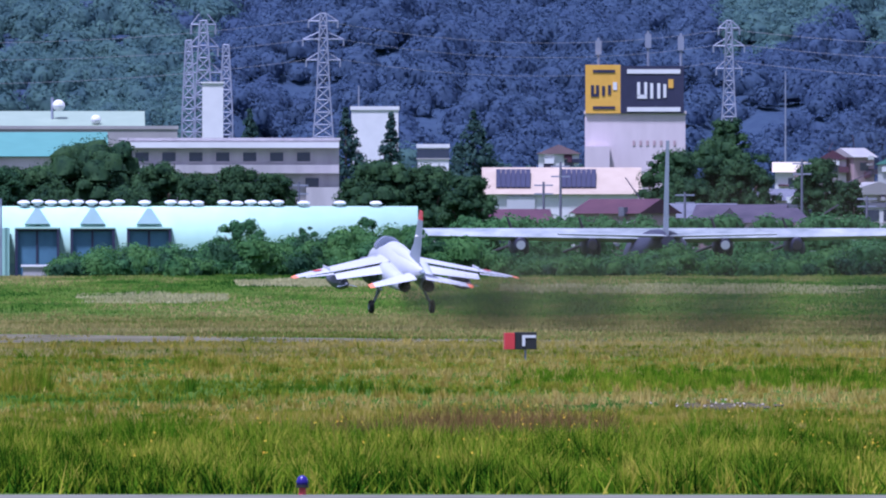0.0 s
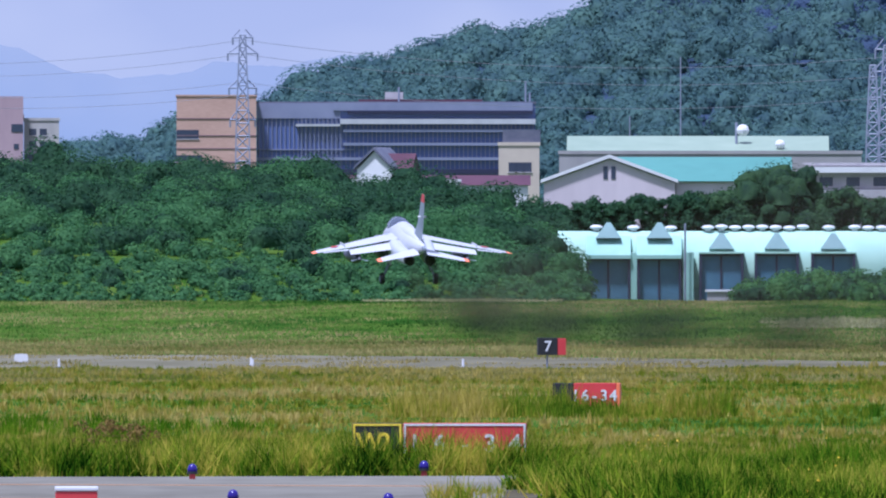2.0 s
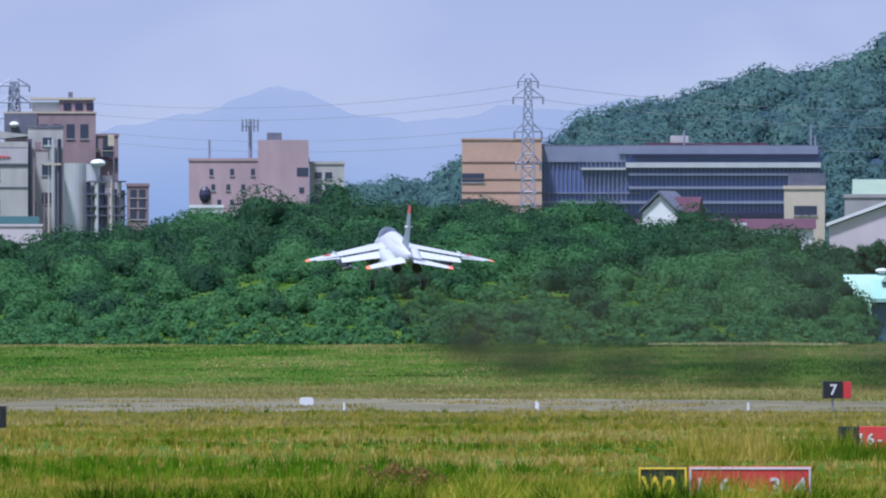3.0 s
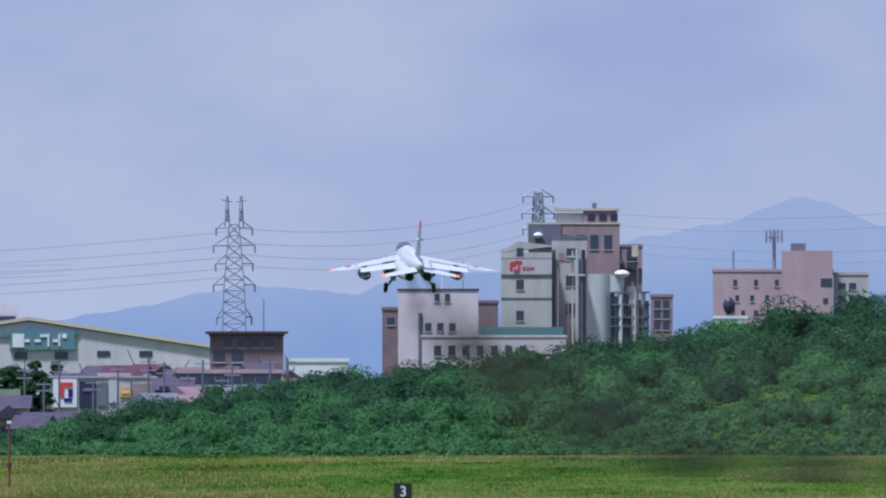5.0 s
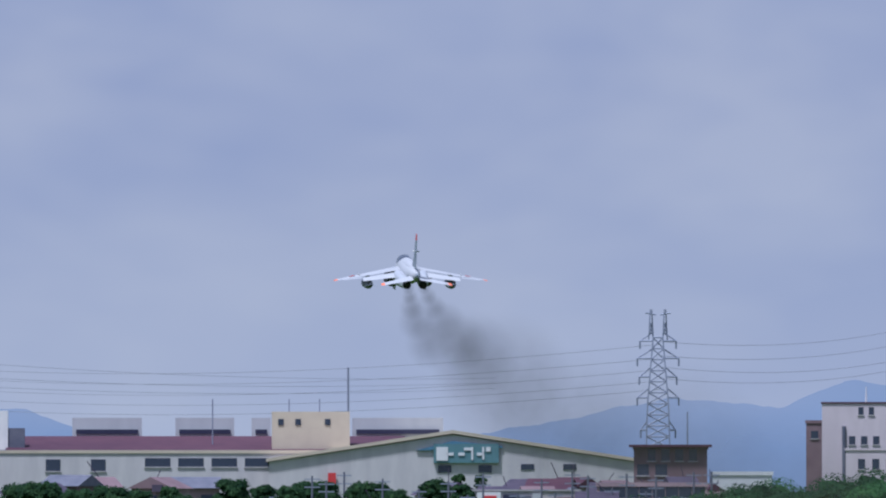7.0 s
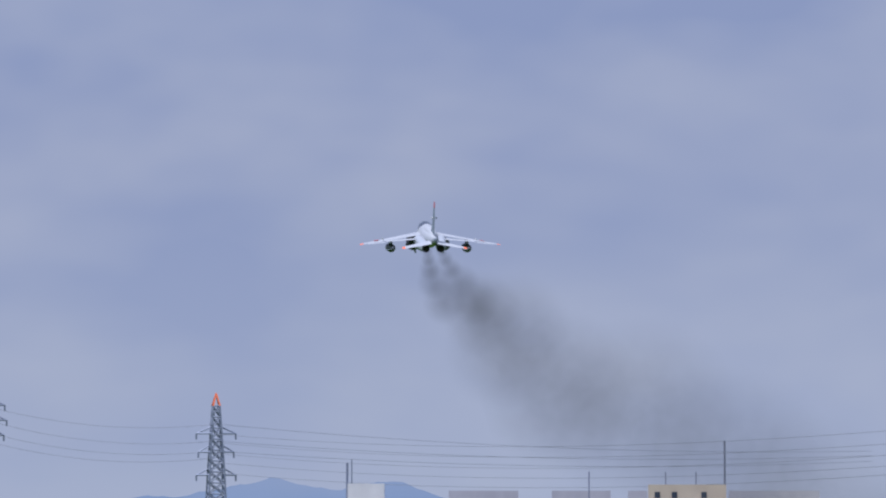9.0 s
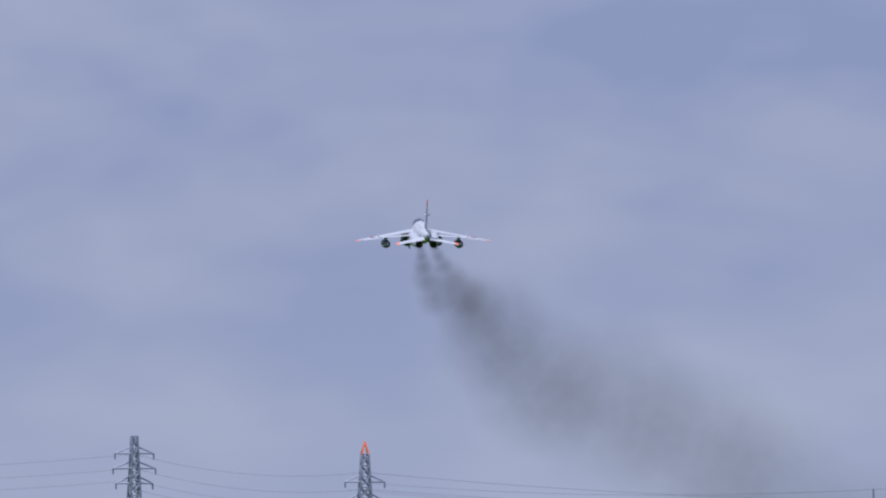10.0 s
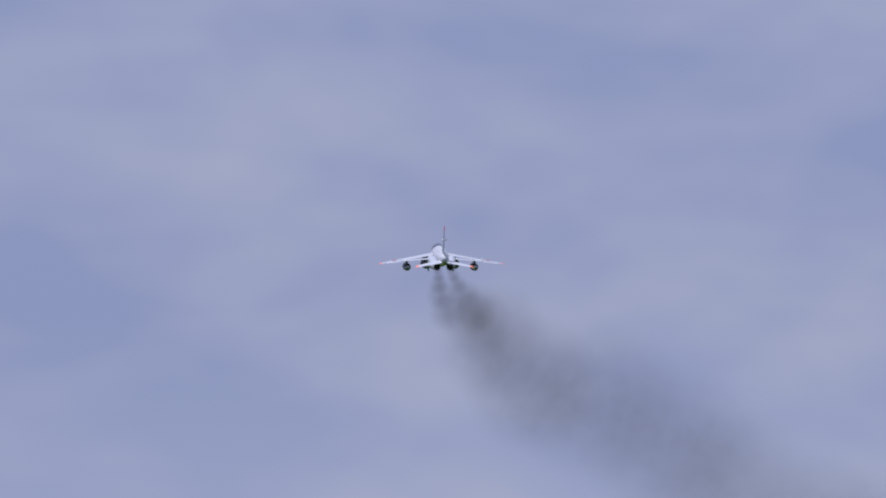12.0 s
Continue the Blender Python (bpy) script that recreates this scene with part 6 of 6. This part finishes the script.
            s = i / 30
            p = a.lerp(b, s)
            p.z -= sag * 4 * s * (1 - s)
            sp.points[i].co = (*p, 1)
        tmp = bpy.data.objects.new("cable", cu)
        me = bpy.data.meshes.new_from_object(tmp)
        bpy.data.objects.remove(tmp)
        me.materials.clear()
        me.materials.append(M["wire"])
        o = new("cable", me)
        o.parent = root
    return root


def span(u0, v0s, d0, u1, v1s, d1, sag):
    return [(spot(u0, a, d0), spot(u1, b, d1), sag) for a, b in zip(v0s, v1s)]


wires("power_line", span(-1565, (425, 400, 350, 328), 3550, -2474, (405, 385, 360, 345), 4100, 3.2), "dark power cables between two pylons")
wires("power_line", span(-2474, (415, 390, 360, 345), 4100, -3010, (365, 340, 320, 300), 3300, 2.6), "dark power cables between two pylons")
wires("power_line", span(-3010, (360, 335, 315, 295, 280), 3300, -4460, (330, 315, 296, 280, 262), 4400, 3.4), "dark power cables between two pylons")
wires("power_line", span(-4460, (348, 318, 300, 288), 4400, -4868, (380, 355, 334, 318), 4400, 2.2), "dark power cables between two pylons")
wires("power_line", span(-4868, (380, 355, 334), 4400, -6000, (360, 340, 320), 4500, 2.5), "dark power cables running off the tower")
wires("power_line", span(-4460, (348, 318, 300), 4400, -3300, (300, 292, 282), 4700, 2.0), "dark power cables running off the tower")
wires("power_line", span(-1565, (425, 400, 350), 3550, -212, (420, 385, 350), 3900, 4.5), "dark power cables between two pylons")
wires("power_line", span(-212, (415, 388, 352), 3900, 506, (400, 375, 345), 4000, 3.2), "dark power cables between two pylons")
wires("power_line", span(506, (400, 375, 345), 4000, 1600, (420, 390, 350), 4000, 4.0), "dark power cables running off the tower")


def utility_pole(u, v, d):
    r = empty("utility_pole", facing(u, d), "concrete utility pole with cross bars", "pole", "utility poles")
    h = EYE + d * v / F
    part("pole", tube(bmesh.new(), (0, 0, 0), (0, 0, h), 0.16, 8, 0.11), M["slate"], r)
    for s in (0.96, 0.88):
        part("cross_bar", boxed(-0.9, 0.9, -0.08, 0.08, h * s, h * s + 0.14), M["steel"], r)
    return r


for u, v, d in ((208, 165, 2100), (178, 130, 2100), (635, 170, 2080), (428, 112, 2050), (750, 105, 2060), (-600 + 460, 95, 1950), (-255, 130, 2100)):
    utility_pole(u, v, d)
for i in range(26):
    utility_pole(-3690 + i * 31 + pick.uniform(-8, 8), pick.uniform(92, 135), 2540 + pick.uniform(-60, 120))


# ---- the jet ----
FIN_TIP = Vector((0, -5.0, 2.85))
FLAPS = []


def jet():
    """A small twin-engined jet trainer: high anhedral wing, swept fin, low tailplane, under-wing tanks."""
    V = Vector
    root = empty("jet_aircraft", Matrix(), "light grey twin-engined jet trainer with orange tips, climbing", "aircraft")
    part("fuselage", loft([(6.6, 0.04, 0.04, 0, -0.15), (6.0, 0.22, 0.24, 0, -0.12), (5.0, 0.42, 0.50, 0, -0.05), (3.6, 0.56, 0.72, 0, 0.05), (2.0, 0.62, 0.86, 0, 0.14), (0.6, 0.64, 0.84, 0, 0.16),
                           (-1.2, 0.60, 0.68, 0, 0.10), (-2.8, 0.46, 0.50, 0, 0.12), (-4.2, 0.28, 0.32, 0, 0.16), (-5.3, 0.10, 0.16, 0, 0.2)], 28), M["jet"], root)
    can = part("canopy", loft([(4.7, 0.08, 0.05, 0, 0.45), (4.2, 0.34, 0.36, 0, 0.5), (3.2, 0.48, 0.54, 0, 0.54), (2.2, 0.50, 0.55, 0, 0.56), (1.4, 0.46, 0.46, 0, 0.56), (0.9, 0.36, 0.36, 0, 0.54)], 24), M["glass"], root, "dark tinted tandem canopy")
    part("canopy_frame", loft([(2.68, 0.505, 0.56, 0, 0.555), (2.52, 0.51, 0.565, 0, 0.557)], 24), M["jet_dark"], can)
    part("spine", loft([(1.3, 0.44, 0.43, 0, 0.55), (0.2, 0.47, 0.45, 0, 0.52), (-1.5, 0.36, 0.40, 0, 0.48), (-3.2, 0.22, 0.30, 0, 0.36), (-4.6, 0.1, 0.14, 0, 0.32)], 20), M["jet"], root)
    for s in (-1, 1):
        body = part("engine_nacelle", loft([(1.2, 0.34, 0.46, s * 0.80, -0.04), (-1.2, 0.40, 0.48, s * 0.76, -0.18), (-2.8, 0.36, 0.38, s * 0.64, -0.34), (-3.9, 0.27, 0.27, s * 0.53, -0.46)], 20, 2.6), M["jet_shade"], root)
        n = tube(bmesh.new(), (s * 0.53, -3.85, -0.46), (s * 0.52, -4.2, -0.5), 0.265, 18, 0.24)
        part("nozzle", n, M["burnt"], body, "sooty exhaust nozzle")
        # bulging intake duct under the wing root, coloured dark for the shade there
        duct = part("intake_duct", loft([(2.7, 0.30, 0.40, s * 1.02, -0.18), (2.0, 0.36, 0.42, s * 1.06, -0.26), (0.6, 0.40, 0.42, s * 1.12, -0.36), (-0.6, 0.36, 0.38, s * 1.12, -0.40), (-1.3, 0.14, 0.18, s * 1.04, -0.36)], 20, 2.4), M["tank"], root, "intake duct with the wing's shade put into its dark colour")
        # a solid dark plug gives the mouth its inner shade
        part("intake", loft([(2.74, 0.25, 0.34, s * 1.02, -0.18), (2.6, 0.26, 0.35, s * 1.02, -0.18)], 16, 2.4), M["burnt"], duct)
        root_le, tip_le = V((s * 0.6, 1.75, 0.36)), V((s * 4.74, -0.66, -0.31))
        part("wing", aerofoil([(root_le, V((0, -2.75, -0.02)), V((0, 0, 0.16))), (V((s * 2.7, 0.53, 0.02)), V((0, -1.95, -0.02)), V((0, 0, 0.11))), (tip_le, V((0, -1.06, 0)), V((0, 0, 0.06)))], 11), M["jet"], root)
        part("wing_tip", aerofoil([(tip_le, V((0, -1.06, 0)), V((0, 0, 0.062))), (V((s * 4.97, -0.98, -0.35)), V((0, -0.8, 0)), V((0, 0, 0.04)))]), M["orange"], root, "orange wing tip")
        # lowered inner flap, a slot between it and the wing
        FLAPS.append(part("flap", aerofoil([(V((s * 0.95, -1.06, 0.18)), V((0, -0.78, -0.30)), V((0, 0.02, 0.06))), (V((s * 3.15, -1.60, -0.16)), V((0, -0.55, -0.20)), V((0, 0.02, 0.05)))]), M["jet"], root, "wing flap, lowered for take-off"))
        part("aileron", aerofoil([(V((s * 3.22, -1.66, -0.13)), V((0, -0.32, -0.03)), V((0, 0, 0.035))), (V((s * 4.45, -1.72, -0.275)), V((0, -0.2, -0.02)), V((0, 0, 0.025)))]), M["jet"], root)
        part("wing_fence", boxed(s * 3.3 - 0.02, s * 3.3 + 0.02, -1.2, 0.3, -0.12, 0.06), M["jet"], root)
        part("roundel", tube(bmesh.new(), (0, 0, 0), (0, 0, 0.012), 0.2, 18), M["red"], root, "red wing marking", pose(s * 3.75, -0.75, -0.085, 0, s * 9.3, 0))
        part("pylon", boxed(s * 2.7 - 0.05, s * 2.7 + 0.05, -1.1, 0.9, -0.34, -0.05), M["jet_dark"], root)
        tank = part("drop_tank", loft([(2.4, 0.03, 0.03, s * 2.7, -0.62), (1.6, 0.22, 0.22, s * 2.7, -0.62), (0.4, 0.31, 0.31, s * 2.7, -0.62), (-0.8, 0.30, 0.30, s * 2.7, -0.62), (-1.8, 0.16, 0.16, s * 2.7, -0.6), (-2.3, 0.04, 0.04, s * 2.7, -0.58)], 18), M["tank"], root, "dark blue-grey drop tank")
        for q in (-1, 1):
            part("tank_fin", aerofoil([(V((s * 2.7, -1.5, -0.6)), V((0, -0.6, 0)), V((0, 0, 0.03))), (V((s * 2.7 + q * 0.42, -1.9, -0.66)), V((0, -0.4, 0)), V((0, 0, 0.02)))], 5), M["jet_dark"], tank)
        part("tailplane", aerofoil([(V((s * 0.2, -3.7, 0.10)), V((0, -1.45, -0.20)), V((0, 0, 0.07))), (V((s * 2.06, -4.59, -0.30)), V((0, -0.8, -0.11)), V((0, 0, 0.04)))]), M["jet"], root)
        part("tail_tip", aerofoil([(V((s * 2.06, -4.59, -0.30)), V((0, -0.8, -0.11)), V((0, 0, 0.042))), (V((s * 2.28, -4.75, -0.35)), V((0, -0.62, -0.09)), V((0, 0, 0.03)))]), M["orange"], root, "orange tailplane tip")
        part("gear_door", boxed(s * 0.98 - 0.02, s * 0.98 + 0.02, -1.2, 0.3, -0.95, -0.45, 0.01), M["jet"], root)
        part("fin_light", dome(bmesh.new(), (s * 0.14, -4.55, 1.72), 0.085, 0.7), M["white"], root, "white fin light fairing")
    fin = part("fin", aerofoil([(V((0, -1.9, 0.55)), V((0, -2.7, 0)), V((0.11, 0, 0))), (V((0, -3.2, 1.3)), V((0, -1.75, 0)), V((0.09, 0, 0))), (V((0, -4.1, 2.45)), V((0, -1.1, 0)), V((0.06, 0, 0)))]), M["jet_dark"], root, "darker blue-grey swept fin")
    part("fin_tip", aerofoil([(V((0, -4.1, 2.45)), V((0, -1.1, 0)), V((0.062, 0, 0))), (V((0, -4.42, 2.85)), V((0, -0.75, 0)), V((0.04, 0, 0)))]), M["red"], fin, "orange-red fin tip")
    part("tail_cone", loft([(-5.2, 0.12, 0.16, 0, 0.2), (-5.75, 0.04, 0.06, 0, 0.22)], 12), M["jet_dark"], root)
    part("pitot", tube(bmesh.new(), (0, 6.5, -0.15), (0, 7.3, -0.16), 0.025, 6), M["steel"], root)
    return root


def gear_leg(root, pivot, foot, wheel_r):
    """A landing gear leg that swings about its pivot."""
    leg = new("landing_gear")
    leg.parent = root
    leg.matrix_basis = Matrix.Translation(pivot)
    tagged(leg, "landing gear leg with a black tyre")
    f = Vector(foot)
    part("strut", tube(bmesh.new(), (0, 0, 0), tuple(f), 0.06, 10), M["steel"], leg)
    b = tube(bmesh.new(), tuple(f * 0.35 + Vector((0, 0.35, 0.1))), tuple(f * 0.8), 0.035, 6)
    part("brace", b, M["steel"], leg)
    w = tube(bmesh.new(), (f.x - 0.1, f.y, f.z), (f.x + 0.1, f.y, f.z), wheel_r, 18)
    bmesh.ops.bevel(w, geom=[e for e in w.edges if abs((e.verts[0].co - e.verts[1].co).x) < 0.01], offset=0.04, segments=2, affect="EDGES")
    part("tyre", w, M["tyre"], leg)
    part("hub", tube(bmesh.new(), (f.x - 0.115, f.y, f.z), (f.x + 0.115, f.y, f.z), wheel_r * 0.5, 12), M["steel"], leg)
    return leg


JET_OB = jet()
LEGS = [(gear_leg(JET_OB, (-0.72, -0.6, -0.45), (-0.62, -0.1, -1.22), 0.29), -1), (gear_leg(JET_OB, (0.72, -0.6, -0.45), (0.62, -0.1, -1.22), 0.29), 1)]

# track of the fin's tip: seconds, x, y, z
TRACK = np.array([
    (0.0, -0.90, 950.00, 5.10), (0.5, -9.32, 983.46, 5.46), (1.0, -17.22, 1016.85, 5.89), (1.5, -25.87, 1050.18, 6.51),
    (2.0, -34.58, 1083.45, 7.40), (2.5, -43.23, 1116.66, 8.16), (3.0, -52.32, 1149.81, 9.34), (3.2, -55.94, 1163.06, 9.74),
    (4.8, -84.71, 1268.78, 14.87), (5.0, -88.28, 1281.96, 15.65), (5.5, -97.41, 1314.90, 17.43), (6.0, -106.52, 1347.80, 19.42),
    (6.5, -115.84, 1380.65, 21.23), (7.0, -124.95, 1413.49, 23.38), (7.5, -134.11, 1446.30, 25.64), (7.7, -137.82, 1459.41, 26.64),
    (9.3, -167.44, 1564.16, 34.08), (9.5, -171.13, 1577.24, 35.05), (10.0, -180.28, 1609.94, 37.68), (10.5, -189.52, 1642.60, 40.17),
    (11.0, -199.03, 1675.22, 42.87), (11.5, -208.42, 1707.83, 45.07), (12.0, -216.94, 1740.53, 47.14)])
JET_YAW = 11.0


def jet_pitch(t):
    return float(np.interp(t, [0, 3, 5, 7, 12], [5.0, 5.0, 4.4, 4.0, 4.0]))


def jet_pose(t):
    """The jet's pose, with its fin tip on the track; before the clip it rolls along the runway."""
    if t >= 0:
        p = Vector([float(np.interp(t, TRACK[:, 0], TRACK[:, i])) for i in (1, 2, 3)])
    else:
        p = Vector((-0.9 - 17.0 * t, 950 + 67 * t, 4.75 + 0.35 * math.exp(t)))
    turn = pose(0, 0, 0, jet_pitch(t), 0, JET_YAW)
    return Matrix.Translation(p - turn @ FIN_TIP) @ turn


# ---- exhaust smoke: rigid puffs, each following the jet's track after its own delay ----
def puff(name, wide, flat, material, label):
    """A lumpy bowl-shaped billow of soot, its hollow side forward."""
    bm = bmesh.new()
    rows, seg = 7, 18
    seed = rng.uniform(0, 50)
    loops = []
    for i in range(rows):
        e = math.pi / 2 * (1 - i / rows)
        row = []
        for j in range(seg):
            a = 2 * math.pi * j / seg
            d = Vector((math.sin(e) * math.cos(a), -math.cos(e), math.sin(e) * math.sin(a)))
            d *= 1 + 0.16 * noise.noise(d * 1.6 + Vector((seed, 0, 0)))
            row.append(bm.verts.new((d.x * wide, d.y * wide * 0.18, d.z * wide * flat)))
        loops.append(row)
    for p, q in zip(loops, loops[1:]):
        for j in range(seg):
            bm.faces.new((p[j], p[(j + 1) % seg], q[(j + 1) % seg], q[j]))
    tip = bm.verts.new((0, -wide * 0.18, 0))
    for j in range(seg):
        bm.faces.new((loops[-1][j], loops[-1][(j + 1) % seg], tip))
    for f in bm.faces:
        f.smooth = True
    return tagged(part(name, bm, material), label, "smoke", "exhaust smoke", "stuff")


def smoke_place(t, age, wide):
    """Where smoke of that age hangs: the nozzles' place back then, pushed back and sinking."""
    m = jet_pose(t - age) @ Vector((0, -4.3, -0.5))
    sink = 2.5 * (1 - math.exp(-age / 0.08)) + 4.2 * (1 - math.exp(-age / 0.8)) + 1.6 * age
    z = m.z - sink
    floor_z = 0.45 + 0.5 * wide
    if z < floor_z + 1.5:
        z = floor_z + 1.5 * math.exp((z - floor_z - 1.5) / 1.5)
    return Vector((m.x, m.y, z))


def smoke_width(age):
    return 0.3 + 2.9 * (1 - math.exp(-age / 0.32)) + 0.4 * age


def puff_pose(t, age, shift, spin):
    """A puff's pose: its axis lies along the trail."""
    c = smoke_place(t, age, smoke_width(age))
    way = smoke_place(t, max(age - 0.05, 0.0), 0.3) - smoke_place(t, age + 0.05, 0.3)
    way.z *= 0.5
    turn = way.to_track_quat("Y", "Z").to_matrix().to_4x4()
    return Matrix.Translation(c) @ turn @ Matrix.Translation(shift) @ pose(0, 0, 0, 0, spin, 0)


PUFFS = []
age = 0.004
while age < 0.2:
    # two separate streams behind the nozzles, drawing apart as they swell
    grown = 1 - math.exp(-age / 0.15)
    for s in (-1, 1):
        wide = (0.40 + 2.3 * grown) * rng.uniform(0.92, 1.08)
        PUFFS.append((puff("smoke_puff", wide, 1.0, M["soot_young"], "thin dark puff of smoke behind a nozzle"), age, Vector((s * (0.5 + 1.0 * grown), 0, 0)), rng.uniform(0, 360)))
    age += 1.3 * wide / (14 + 28 * math.exp(-age / 0.08))
age = 0.25
while age < 3.6:
    wide = smoke_width(age) * 1.85 * rng.uniform(0.9, 1.1)
    PUFFS.append((puff("smoke_puff", wide, 0.92, M["soot"] if age < 1.0 else M["soot_thin"], "soft dark grey puff of engine smoke"), age, Vector((rng.normal() * wide * 0.07, 0, rng.normal() * wide * 0.07)), rng.uniform(0, 360)))
    age += 0.9 * wide / (14 + 28 * math.exp(-age / 0.08))

# smoke that hugs the runway during the take-off run and stays there when the jet has climbed away
LOW_PUFFS = []
age = 0.2
while age < 2.6:
    wide = 0.9 + 2.6 * (1 - math.exp(-age / 0.35)) + 0.5 * age
    LOW_PUFFS.append((puff("low_smoke", wide, 0.5 if age > 0.4 else 0.8, M["soot_low"], "dark exhaust smoke hanging low over the runway"), age))
    age += 1.9 * wide / (17 + 20 * math.exp(-age / 0.1))


def low_pose(t, age):
    """Low smoke trails the jet until it has climbed, then hangs still."""
    late = t - 5.85
    s = t if late < 0 else 5.85 + 0.8 * (1 - math.exp(-late / 0.8))
    m = smoke_place(s, age, 0.6)
    fall = 0.0 if late < 0 else 14 * (1 - math.exp(-late / 0.7))
    return pose(m.x, m.y, max(0.62 + 0.1 * age, m.z + 0.2 - fall), 0, 0, 13.0)


def motions():
    """All that moves: the jet, its landing gear, its smoke."""
    walk(JET_OB, [(float(t), jet_pose(float(t))) for t in TRACK[:, 0]])
    for leg, s in LEGS:
        base = leg.matrix_basis.copy()
        walk(leg, [(t, base @ pose(0, 0, 0, a, -s * b, 0)) for t, a, b in ((0.0, 0, 0), (3.7, 0, 0), (4.3, 16, 1), (4.8, 32, 3), (5.2, 46, 6), (5.6, 58, 12), (6.0, 70, 20), (6.4, 85, 34), (12.0, 85, 34))])
    for flap in FLAPS:
        hinge = Vector((0, -1.3, 0.02))
        walk(flap, [(t, Matrix.Translation(hinge + Vector((0, 0.12 * a / 17, 0))) @ pose(0, 0, 0, -a) @ Matrix.Translation(-hinge)) for t, a in ((0.0, 0), (6.6, 0), (7.6, 6), (8.6, 15), (9.2, 17), (12.0, 17))])
    steps = [i * 0.5 for i in range(25)]
    for ob, age in LOW_PUFFS:
        walk(ob, [(t, low_pose(t, age)) for t in steps])
    for ob, age, shift, spin in PUFFS:
        walk(ob, [(t, puff_pose(t, age, shift, spin)) for t in steps])


motions()
